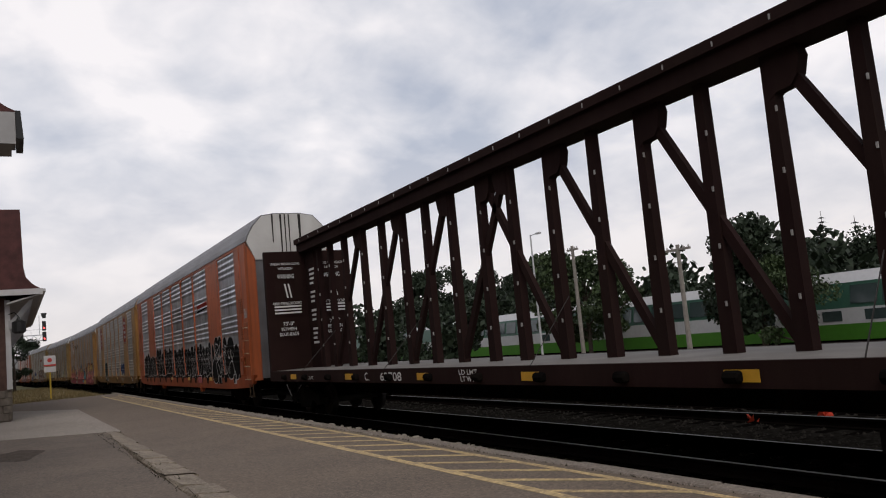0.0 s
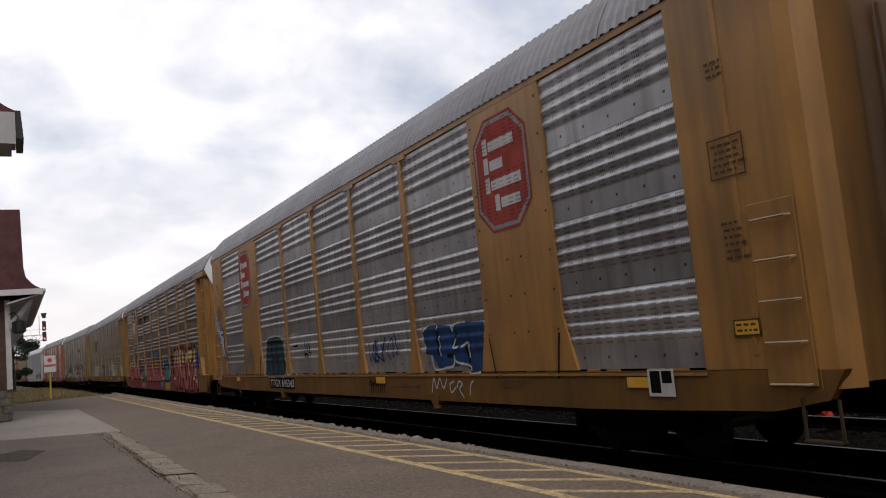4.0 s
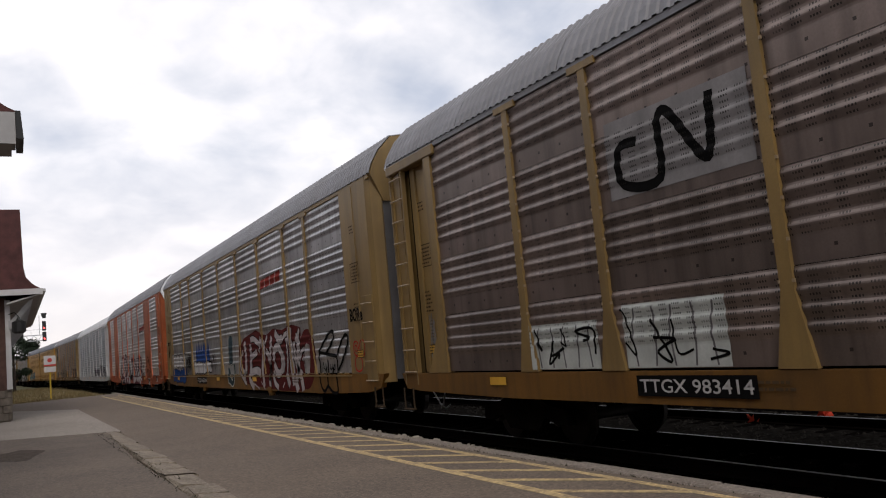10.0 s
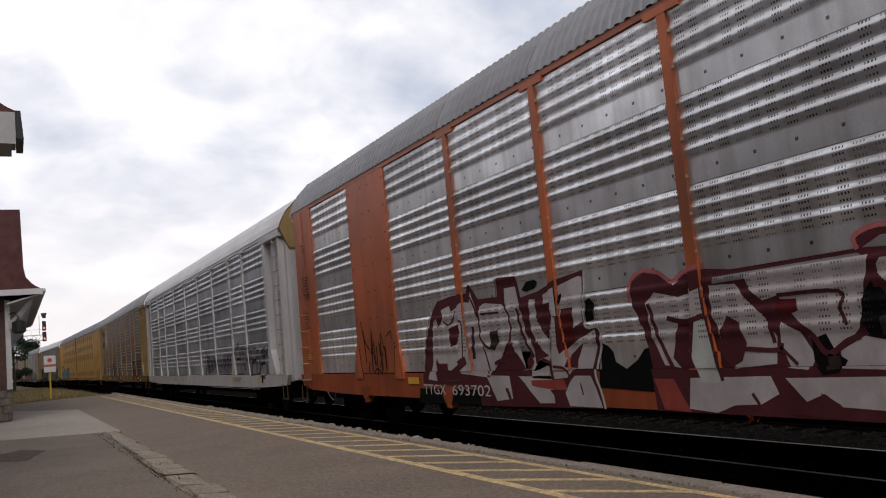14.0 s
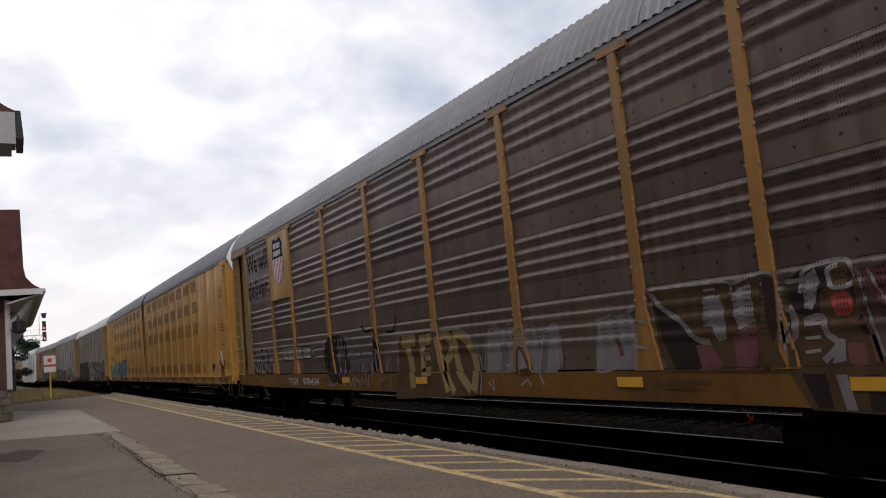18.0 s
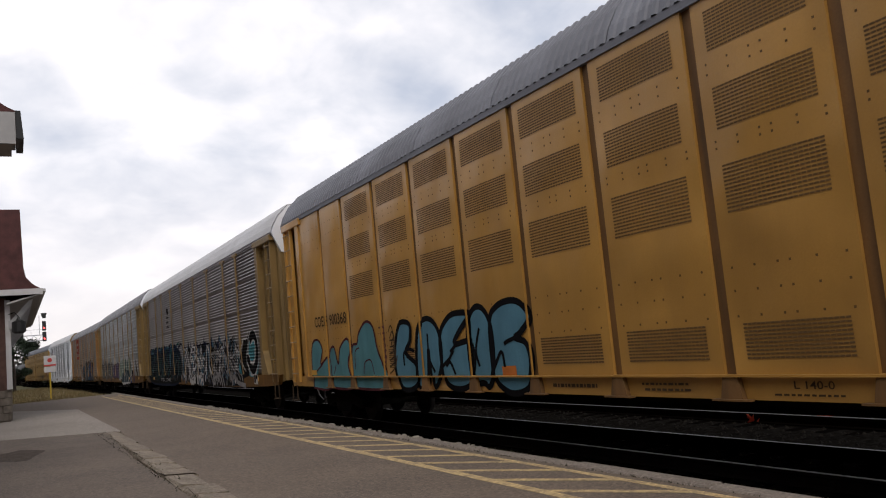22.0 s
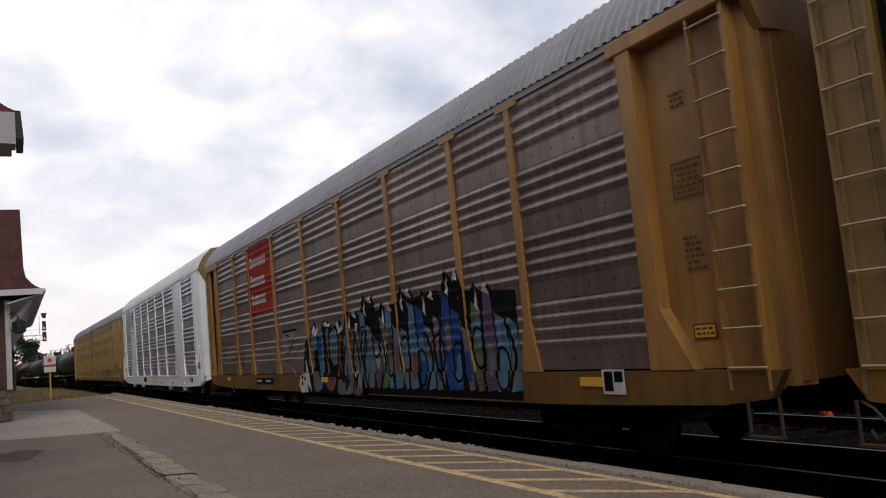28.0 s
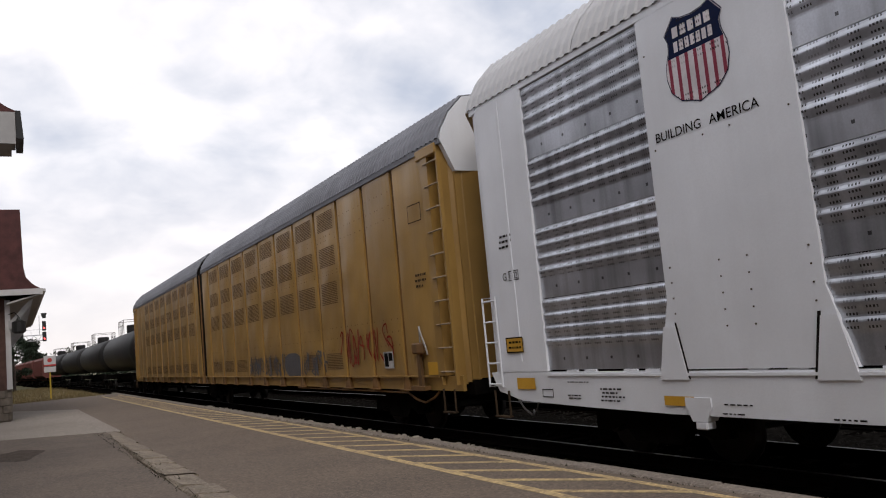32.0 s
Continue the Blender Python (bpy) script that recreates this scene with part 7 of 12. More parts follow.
m.stroke([(-5.86, 0.88), (-5.96, 1), (-6.07, 0.95), (-5.96, 0.86), (-6.1, 0.72)], 0.03, "chalk", 5)
m.stroke([(-6.32, 0.77), (-6.38, 0.95), (-6.47, 1)], 0.03, "chalk", 5)
m.stroke([(-3.26, 0.91), (-3.9, 0.92)], 0.05, "rust", 4, smooth=False)
m.stroke([(-3.58, 0.91), (-3.64, 0.67)], 0.05, "rust", 4, smooth=False)
m.stroke([(-3.95, 0.9), (-4.31, 0.91)], 0.05, "rust", 4, smooth=False)
m.stroke([(-4.06, 0.91), (-4.05, 0.65)], 0.05, "rust", 4, smooth=False)
m.stroke([(-4.06, 0.77), (-4.31, 0.92)], 0.05, "rust", 4, smooth=False)
m.stroke([(-1.78, 0.89), (-1.89, 1.01), (-1.87, 0.71)], 0.03, "black", 4)
m.stroke([(-1.91, 0.89), (-2.01, 0.96), (-2, 0.72)], 0.03, "black", 4)
m.stroke([(-2.04, 0.89), (-2.15, 1.01), (-2.12, 0.72)], 0.03, "black", 4)
m.stroke([(-2.17, 0.89), (-2.27, 0.96), (-2.25, 0.72)], 0.03, "black", 4)
m.stroke([(-2.29, 0.89), (-2.4, 1.01), (-2.37, 0.73)], 0.03, "black", 4)
m.stroke([(-2.41, 0.9), (-2.51, 0.97), (-2.49, 0.73)], 0.03, "black", 4)
m.stroke([(-2.53, 0.9), (-2.63, 1.01), (-2.61, 0.73)], 0.03, "black", 4)
m.stroke([(12.8, 1.06), (12.62, 1.65), (12.67, 1.17)], 0.025, "chalk", 10)
m.stroke([(12.65, 1.47), (12.51, 1.11), (12.46, 1.7)], 0.025, "chalk", 10)
m.stroke([(12.27, 1.5), (12.38, 1.35), (12.35, 1.14), (12.19, 1.1), (12.08, 1.22)], 0.025, "chalk", 10)
m.stroke([(12.19, 1.43), (12.27, 1.52)], 0.025, "chalk", 10)
# smoky block letters and chalk tags
m.letter([(6.78, 1.13), (6.39, 2.1), (5.91, 2.26), (4.86, 2.2), (4.59, 1.65), (4.52, 1.2), (5.12, 1.03)], "slate", "chalk", 2, 0.04)
m.stroke([(5.9, 2.13), (5.89, 1.61), (5.86, 1.14)], 0.06, "black", 4)
m.stroke([(5.37, 2.14), (5.36, 1.59), (5.31, 1.1)], 0.06, "black", 4)
m.stroke([(6.39, 2.12), (5.63, 2.11), (4.88, 2.09)], 0.06, "black", 4)
m.stroke([(5.92, 1.61), (5.18, 1.62)], 0.06, "black", 4)
m.stroke([(4.72, 2.19), (4.69, 1.66), (4.54, 1.22)], 0.06, "black", 4)
m.stroke([(4.62, 2.27), (4.21, 2.32), (4.3, 2.24)], 0.04, "chalk", 5)
m.stroke([(3.92, 2.21), (3.4, 2.25), (3.16, 2.07), (3.15, 1.75)], 0.04, "chalk", 5)
m.stroke([(4.45, 1.91), (3.54, 1.87), (3.14, 1.83)], 0.04, "chalk", 5)
m.stroke([(3.15, 1.75), (2.86, 1.89), (2.87, 1.43), (2.97, 1.28)], 0.04, "chalk", 5)
m.stroke([(4.4, 1.3), (4.28, 1.13), (3.96, 1.17)], 0.04, "chalk", 5)
m.stroke([(2.83, 2.04), (2.59, 2.02), (2.37, 1.86)], 0.04, "chalk", 5)
m.stroke([(2.52, 1.72), (2.07, 1.62)], 0.04, "chalk", 5)
m.stroke([(3.65, 1.29), (3.4, 1.13), (3.3, 1.37)], 0.04, "chalk", 5)
m.stroke([(2.04, 1.48), (1.96, 1.62), (1.79, 1.65)], 0.04, "chalk", 5)
m.stroke([(2.65, 1.99), (2.67, 1.58)], 0.05, "black", 4)
m.stroke([(2.48, 1.94), (2.47, 1.57)], 0.05, "black", 4)
m.stroke([(2.29, 1.94), (2.28, 1.59)], 0.05, "black", 4)
m.stroke([(2.78, 1.66), (2.17, 1.7)], 0.05, "black", 4)
m.stroke([(3.98, 1.88), (3.25, 1.92)], 0.05, "black", 4)
m.stroke([(1.3, 2.34), (1.31, 2.2), (1.2, 2.34)], 0.03, "chalk", 5)
m.stroke([(0.93, 2.13), (0.87, 2.35), (0.79, 2.28)], 0.03, "chalk", 5)
m.stroke([(0.4, 2.3), (0.42, 2.08), (0.35, 2.04)], 0.03, "chalk", 5)
m.stroke([(0.68, 1.57), (0.47, 1.73), (0.45, 1.55)], 0.03, "chalk", 5)
m.stroke([(1.2, 1.52), (1.19, 1.32), (1.1, 1.28)], 0.03, "chalk", 5)
m.stroke([(0.82, 1.44), (0.73, 1.29)], 0.03, "chalk", 5)
m.stroke([(0.35, 1.3), (0.21, 1.39), (0.01, 1.28)], 0.03, "chalk", 5)
m.stroke([(-0.19, 1.7), (-0.2, 1.46), (-0.35, 1.63)], 0.03, "chalk", 5)
m.stroke([(-0.22, 1.46), (-0.22, 1.23), (-0.33, 1.22)], 0.03, "chalk", 5)
m.stroke([(-0.18, 1.43), (-0.67, 1.44)], 0.03, "chalk", 5)
m.stroke([(-0.44, 1.28), (-0.54, 1.36), (-0.62, 1.19)], 0.03, "chalk", 5)
m.stroke([(-0.44, 1.68), (-0.46, 1.56)], 0.03, "chalk", 5)
m.scribble(-1.8, -3.4, 1.25, 2.0, 6, "blue", 0.05, 14)
m.scribble(9.3, 7.8, 1.15, 2.2, 9, "grey", 0.035, 15)
for i, ch in enumerate("TOKER"):
    for col, bold, lift in (("tagblue", 0.09, 0), ("tagwhite", 0.03, 1)):
        m.text(ch, 13.25 - 0.25 * i, 12.95 - 0.25 * i - (0.06 if i > 2 else 0), 2.97 - 0.22 * i - (0.25 if ch == "R" else 0), 3.33 - 0.20 * i, col, 5 + 2 * i + lift, bold)
m.stroke([(13.05, 3.55), (12.8, 3.45), (12.6, 3.6), (12.4, 3.4), (12.3, 3.5)], 0.03, "tagblue", 5)
m.plate("TTGX 695343", 6.1, 3.75, 0.80, 1.0)
common(m, (-10.5, -2.2, 10.4))
m.lay("blue and grey graffiti, red octagon emblems")

# pink and blue mural
m = Mural(c3)
# first word: rose letters with cream crowns
m.shape([(12.41, 1.06), (12.27, 1.41), (11.77, 1.65), (11.3, 2.05), (10.94, 2.43), (10.68, 1.99), (10.36, 2.09), (9.88, 2.08), (9.81, 1.83), (9.71, 2.38), (8.85, 2.33), (8.48, 1.75), (8.19, 2.01), (8.05, 1.84), (7.6, 2.39), (7.35, 1.93), (6.96, 1.77), (6.77, 1.5), (6.9, 1.18), (7.31, 0.96), (5.62, 0.94), (5.57, 1.41), (6.54, 1.46), (5.62, 0.94)], "rose", 1)
m.shape([(12.32, 0.81), (5.64, 0.88), (5.64, 0.48), (5.97, 0.4), (7.79, 0.38), (9.86, 0.49), (11.74, 0.44)], "pink", 1)
m.shape([(11.44, 1.6), (11.3, 1.98), (10.94, 2.32), (10.73, 1.88), (10.68, 1.55)], "cream", 3)
m.shape([(10.35, 1.65), (10.28, 2.05), (9.87, 2.03), (9.89, 1.63)], "cream", 3)
m.shape([(9.68, 1.94), (9.64, 2.32), (8.91, 2.28), (8.54, 1.81), (8.86, 1.71), (9.12, 1.67), (9.64, 1.68)], "cream", 3)
m.shape([(8.52, 1.64), (8.21, 1.95), (7.98, 1.6), (8.08, 1.52)], "cream", 3)
m.shape([(7.96, 1.83), (7.61, 2.33), (7.37, 1.9), (7.66, 1.71), (7.93, 1.65)], "cream", 3)
m.stroke([(12.22, 1.33), (11.73, 1.65), (10.94, 2.43), (10.66, 1.92), (10.52, 1.31), (10.29, 1.06)], 0.075, "maroon", 5)
m.stroke([(10.32, 2.06), (10.4, 1.46)], 0.075, "maroon", 5)
m.stroke([(9.85, 2.06), (9.93, 1.21), (9.51, 1.24)], 0.075, "maroon", 5)
m.stroke([(9.71, 2.39), (8.87, 2.33), (8.45, 1.71), (7.86, 1.01)], 0.075, "maroon", 5)
m.stroke([(9.66, 1.58), (9.05, 1.68)], 0.075, "maroon", 5)
m.stroke([(9.13, 1.59), (8.61, 1)], 0.075, "maroon", 5)
m.stroke([(9.11, 1.59), (9.25, 0.91), (9.05, 0.67)], 0.075, "maroon", 5)
m.stroke([(8.5, 1.66), (8.19, 2.01), (7.92, 1.54), (8.11, 1.32)], 0.075, "maroon", 5)
m.stroke([(8.04, 1.89), (7.6, 2.41), (7.35, 1.93)], 0.075, "maroon", 5)
m.stroke([(7.35, 1.93), (6.96, 1.77), (6.77, 1.5), (6.9, 1.18), (7.45, 0.97)], 0.09, "maroon", 5)
m.shape([(8.24, 1.32), (7.94, 1.5), (7.87, 1.04)], "maroon", 5)
m.shape([(6.86, 1.64), (6.56, 1.76), (6.37, 1.57), (6.44, 1.24), (6.74, 1.06), (6.84, 1.34)], "deepteal", 4)
m.stroke([(7.33, 1.91), (6.88, 1.92), (6.46, 1.92), (6.11, 1.76), (5.9, 1.51)], 0.24, "maroon", 5)
m.stroke([(7.2, 1.88), (6.72, 1.85), (6.33, 1.8), (6.06, 1.53)], 0.12, "rose", 6)
m.stroke([(6.57, 1.49), (6.08, 1.46), (5.53, 1.46)], 0.1, "maroon", 5)
m.shape([(6.41, 1.41), (5.58, 1.4), (5.68, 1.02), (6.08, 1.03), (6.23, 1.23)], "rose", 5)
m.stroke([(6.41, 1.37), (6.2, 1.17), (6.04, 0.99)], 0.08, "maroon", 6)
m.shape([(6.59, 1), (6.43, 1.16), (6.28, 1.14), (6.16, 1)], "blush", 6)
m.stroke([(12.19, 1.03), (9.76, 1), (7.5, 0.92), (5.67, 0.99)], 0.1, "maroon", 6)
m.stroke([(7.14, 0.92), (6.77, 0.61), (6.56, 0.43)], 0.05, "maroon", 6)
m.stroke([(5.82, 0.94), (5.66, 0.45)], 0.05, "maroon", 6)
m.stroke([(8.9, 0.82), (8.49, 0.54), (7.69, 0.38)], 0.05, "maroon", 6)
m.stroke([(10.84, 0.78), (11.32, 0.41)], 0.05, "maroon", 6)
m.stroke([(7.71, 0.81), (7.91, 0.53)], 0.05, "maroon", 6)
m.stroke([(11.77, 1.67), (11.58, 1.32)], 0.03, "blush", 7)
m.stroke([(7.29, 1.89), (6.47, 1.89), (6.15, 1.71)], 0.03, "blush", 7)
m.stroke([(7.27, 0.96), (6.91, 1.15)], 0.03, "blush", 7)
m.stroke([(5.8, 0.85), (5.71, 0.51)], 0.03, "blush", 7)
m.shape([(12.34, 1.24), (12.31, 1.58), (11.99, 1.86), (11.46, 1.97), (11.42, 1.78), (11.84, 1.65), (12.15, 1.41)], "sky", 0)
m.letter([(10.96, 1.89), (10.9, 2.21), (10.67, 2.36), (10.4, 2.31), (10.28, 2.1), (10.33, 1.82)], "sky", "blue", 0, 0.05)
m.letter([(8.66, 2.07), (8.61, 2.33), (8.39, 2.45), (8.12, 2.4), (8, 2.22), (8.04, 1.99)], "sky", "blue", 0, 0.05)
m.letter([(8.86, 1.89), (8.81, 2.16), (8.63, 2.29), (8.4, 2.25), (8.31, 2.06), (8.35, 1.83)], "sky", "blue", 0, 0.05)
m.letter([(7.54, 2.01), (7.5, 2.25), (7.31, 2.36), (7.09, 2.32), (6.99, 2.15), (7.03, 1.94)], "sky", "blue", 0, 0.05)
m.letter([(12, 1.62), (11.93, 1.95), (11.72, 2.12), (11.47, 2.08), (11.37, 1.85), (11.43, 1.56)], "sky", "blue", 0, 0.05)
m.letter([(5.58, 0.94), (5.48, 1.44), (5.18, 1.69), (4.94, 1.71), (4.58, 1.56), (4.68, 0.94)], "teal", "navy", 2, 0.08)
m.letter([(5.7, 1.57), (5.61, 1.79), (5.47, 1.82), (5.45, 1.67), (5.52, 1.56)], "sky", "blue", 1, 0.06)
m.stroke([(5.46, 1.44), (5.36, 1.33), (5.39, 1.22), (5.27, 1.16), (5.31, 1.05), (5.22, 1.08)], 0.025, "white", 6)
# second word, with gold and cream arcs
m.shape([(3.88, 0.83), (3.66, 1.68), (2.82, 2.24), (2.53, 1.7), (2.01, 2.14), (1.63, 1.59), (0.83, 2.15), (0.64, 1.66), (-0.39, 1.62), (-0.88, 1.71), (-1.5, 1.87), (-1.82, 1.56), (-2.3, 1.82), (-2.45, 1.53), (-3, 1.49), (-2.75, 1.32), (-2.87, 0.92)], "rose", 1)
m.shape([(3.89, 0.77), (-2.89, 0.83), (-2.82, 0.41), (-1.41, 0.4), (0.4, 0.41), (3.97, 0.38)], "pink", 1)
m.letter([(1.64, 1.93), (1.57, 2.3), (1.3, 2.45), (0.97, 2.4), (0.83, 2.17), (0.88, 1.88)], "sky", "blue", 0, 0.05)
m.letter([(0.13, 2.01), (0.06, 2.35), (-0.19, 2.48), (-0.51, 2.43), (-0.64, 2.22), (-0.6, 1.96)], "sky", "blue", 0, 0.05)
m.letter([(-1.4, 1.6), (-1.45, 1.9), (-1.74, 2.02), (-2.12, 1.97), (-2.3, 1.79), (-2.26, 1.57)], "sky", "blue", 0, 0.05)
m.letter([(-0.44, 1.77), (-0.5, 2.09), (-0.67, 2.22), (-0.87, 2.19), (-0.95, 1.99), (-0.91, 1.74)], "sky", "blue", 0, 0.05)
m.stroke([(0.7, 1.66), (0.55, 1.96), (0.17, 2.11), (-0.24, 1.95), (-0.13, 1.75), (0.31, 1.75)], 0.2, "gold", 3)
m.stroke([(-0.53, 1.64), (-1.1, 1.99), (-1.43, 2.21), (-1.62, 1.97), (-1.64, 1.71)], 0.22, "gold", 3)
m.stroke([(3.74, 0.83), (2.84, 2.24), (2.45, 0.85)], 0.07, "maroon", 5)
m.stroke([(2.01, 2.14), (1.7, 1.61), (1.26, 0.96)], 0.07, "maroon", 5)
m.stroke([(1.67, 1.57), (0.8, 2.16), (0.76, 1.66), (1.19, 1.32), (1.86, 1.54)], 0.07, "maroon", 5)
m.stroke([(0.84, 1.58), (0.6, 2.01), (0.15, 2.19), (-0.31, 1.95), (-0.39, 1.62), (0.24, 1.3), (0.7, 1.31)], 0.07, "maroon", 5)
m.stroke([(-0.33, 1.29), (-0.78, 1.6), (-1.22, 2.12), (-1.48, 2.33), (-1.76, 2), (-1.72, 1.63)], 0.07, "maroon", 5)
m.stroke([(-0.36, 0.89), (-0.74, 1.36), (-1.07, 1.13)], 0.07, "maroon", 5)
m.stroke([(-0.87, 1.67), (-1.5, 1.85), (-1.22, 1.28), (-1.63, 0.98)], 0.07, "maroon", 5)
m.stroke([(-1.68, 1.27), (-2.05, 1.55), (-2.45, 1.53), (-2.96, 1.47)], 0.07, "maroon", 5)
m.stroke([(-1.79, 1.27), (-2.4, 1.22), (-2.86, 0.92)], 0.07, "maroon", 5)
m.stroke([(3.65, 0.83), (-0.24, 0.82), (-2.85, 0.88)], 0.07, "maroon", 5)
m.stroke([(3.38, 1.25), (2.83, 2.05)], 0.03, "blush", 6)
m.stroke([(1.97, 1.95), (1.73, 1.65)], 0.03, "blush", 6)
m.stroke([(1.12, 1.68), (0.85, 2.06)], 0.03, "blush", 6)
m.stroke([(0.39, 1.3), (-0.24, 1.54)], 0.03, "blush", 6)
m.stroke([(-0.92, 1.67), (-1.43, 1.78)], 0.03, "blush", 6)
m.stroke([(-1.83, 1.19), (-2.56, 1.06)], 0.03, "blush", 6)
m.shape([(1.94, 1.33), (1.56, 1.18), (1.62, 0.86), (1.95, 0.86)], "deepteal", 4)
m.shape([(-1.31, 0.79), (-1.83, 0.91), (-2.43, 0.85), (-2.39, 0.61), (-1.55, 0.55)], "teal", 4, True)
m.letter([(-2.59, 1.25), (-2.87, 1.68), (-3.22, 1.74), (-3.54, 1.69), (-4.27, 1.66), (-4.5, 1.67), (-4.53, 1.33), (-4.41, 0.94), (-2.86, 0.91)], "teal", "navy", 2, 0.08)
m.letter([(-2.65, 1.61), (-2.68, 1.81), (-2.85, 1.92), (-2.97, 1.79), (-2.94, 1.6)], "teal", "navy", 3, 0.06)
m.letter([(-3.35, 1.73), (-3.38, 1.92), (-3.59, 2.02), (-3.76, 1.89), (-3.73, 1.71)], "teal", "navy", 3, 0.06)
m.letter([(-3.89, 1.58), (-3.92, 1.76), (-4.09, 1.85), (-4.23, 1.74), (-4.2, 1.56)], "teal", "navy", 3, 0.06)
m.shape([(-2.88, 0.78), (-4.33, 0.8), (-4.29, 0.45), (-2.9, 0.4)], "gold", 1)
m.stroke([(-2.81, 1.35), (-2.83, 1.15), (-2.95, 1.18), (-3, 0.99)], 0.025, "white", 6)
m.stroke([(-4.27, 1.46), (-4.36, 1.34), (-4.18, 1.17), (-4.34, 1.22), (-4.19, 0.97)], 0.025, "white", 6)
m.shape([(-4.52, 1.22), (-4.85, 1.27), (-5.23, 1.21), (-5.1, 0.41), (-4.53, 0.42)], "pink", 1)
m.shape([(-4.69, 2.16), (-5.56, 2.21), (-5.4, 1.21), (-4.53, 1.22)], "maroon", 0)
m.shape([(-4.66, 1.58), (-4.86, 1.59), (-4.85, 1.91), (-4.94, 1.94), (-4.94, 1.64), (-5.08, 1.61), (-5.07, 1.5), (-4.93, 1.48), (-4.94, 1.29), (-4.86, 1.3), (-4.85, 1.49), (-4.64, 1.48)], "cream", 4)
# third word, cream above and rose below
m.rect(-5.2, -11.5, 0.45, 1.14, "pink", 0)
for k in range(9):
    m.blob(-6.1 - 0.68 * k, 1.95 + 0.2 * math.sin(2.3 * k), 0.34, 0.45, ("sky", "teal", "blue")[k % 3], 0, 2.2, 14)
for col, bold, coat in (("maroon", 0.11, 2), ("rose", 0.035, 3)):
    m.text("WASTA", -5.9, -11.3, 0.62, 2.25, col, coat, bold, 0.04, 0.0, 0.04)
keep = len(m.polys)
m.text("WASTA", -5.9, -11.3, 0.62, 2.25, "cream", 4, 0.035, 0.04, 0.0, 0.04)
m.polys[keep:] = [(q, col, coat) for q, col, coat in ((cut(p, 1, 1.72, True), col, coat) for p, col, coat in m.polys[keep:]) if len(q) > 2]
for k in range(7):
    m.stroke([(-6.0 - 0.82 * k, 0.75), (-5.9 - 0.82 * k, 1.4), (-6.02 - 0.82 * k, 1.9)], 0.03, "blush", 5)
m.sheet_plate(9.12, 7.28, 3.32, 5.34, yellow)
m.shield(8.85, 7.5, 3.72, 5.25)
m.text("BUILDING", 6.4, 4.45, 4.28, 4.72, "black", 3, 0.01)
m.text("AMERICA", 4.15, 2.4, 4.28, 4.72, "black", 3, 0.01)
m.plate("853976", 5.6, 4.42, 0.50, 0.70, False)
common(m)
m.lay("pink and blue letters filling the lower side")

# brown car, chalky white pieces
m = Mural(c4)
# chalk letters with black edges
m.shape([(1.36, 2.16), (0.78, 2.11), (0.28, 2.15), (-0.03, 2.11), (-0.29, 2.09), (-1.31, 2.09), (-1.29, 1.14), (1.04, 1.15)], "ink", 0)
m.letter([(1.33, 2.13), (1.03, 2.1), (1.03, 1.8), (0.93, 1.59), (0.94, 1.17), (1.09, 1.17), (1.18, 1.6)], "grey", "black", 3, 0.045, False)
m.letter([(0.98, 2.06), (0.74, 2.05), (0.85, 1.17), (0.95, 1.25)], "grey", "black", 3, 0.045, False)
m.letter([(0.68, 1.76), (0.44, 1.79), (0.06, 2.08), (-0.01, 2.03), (0.34, 1.56), (0.24, 1.17), (0.46, 1.17), (0.56, 1.48), (0.67, 1.17), (0.8, 1.17)], "grey", "black", 3, 0.045, False)
m.letter([(0.2, 1.23), (0.31, 1.55), (-0.08, 1.96), (-0.19, 1.71), (-0.24, 1.46), (-0.54, 1.33), (-0.14, 1.4), (-0.22, 1.16), (-0.03, 1.16), (0.02, 1.35)], "grey", "black", 3, 0.045, False)
m.letter([(-0.31, 1.7), (-0.51, 1.84), (-0.86, 1.87), (-1.16, 1.73), (-1.22, 1.64), (-0.99, 1.43), (-0.89, 1.21), (-0.62, 1.21), (-0.55, 1.39), (-0.61, 1.52)], "grey", "black", 3, 0.045, False)
m.letter([(-1.22, 1.62), (-1.28, 1.21), (-1.08, 1.15), (-1.02, 1.37)], "grey", "black", 3, 0.045, False)
m.shape([(-0.59, 1.45), (-0.75, 1.57), (-1, 1.44), (-0.91, 1.32), (-0.71, 1.32)], "black", 5, True)
m.stroke([(2, 1.2), (1.96, 1.57), (1.8, 1.74), (1.7, 1.55), (1.74, 1.19)], 0.04, "chalk", 3)
m.wild(-1.6, -4.1, 1.2, 2.1, 4, "grey", "black", "white", 32, 0.34)
m.text("CHI 07", -4.6, -5.85, 1.5, 1.78, "grey", 5)
m.stroke([(-4.7, 1.4), (-4.62, 1.25), (-4.9, 1.18), (-5.5, 1.2), (-5.8, 1.28), (-5.7, 1.42), (-5.2, 1.38), (-4.7, 1.4)], 0.03, "grey", 5)
m.scribble(-4.8, -5.7, 1.22, 1.36, 9, "grey", 0.03, 33)
for a, b, z in ((9.1, 7.5, 1.85), (6.95, 5.2, 2.0)):
    m.rect(a, b, 1.18, z, "chalk", 1)
    for q in range(5):
        yq = a - (a - b) * (q + 0.6) / 5.2
        m.stroke([(yq, 1.2), (yq + 0.04 * (-1) ** q, 1.6), (yq - 0.03, z - 0.05)], 0.03, "smoke", 2)
    m.scribble(a - 0.05, b + 0.05, 1.22, z - 0.05, 4, "black", 0.035, int(a * 7) + 99, 3)
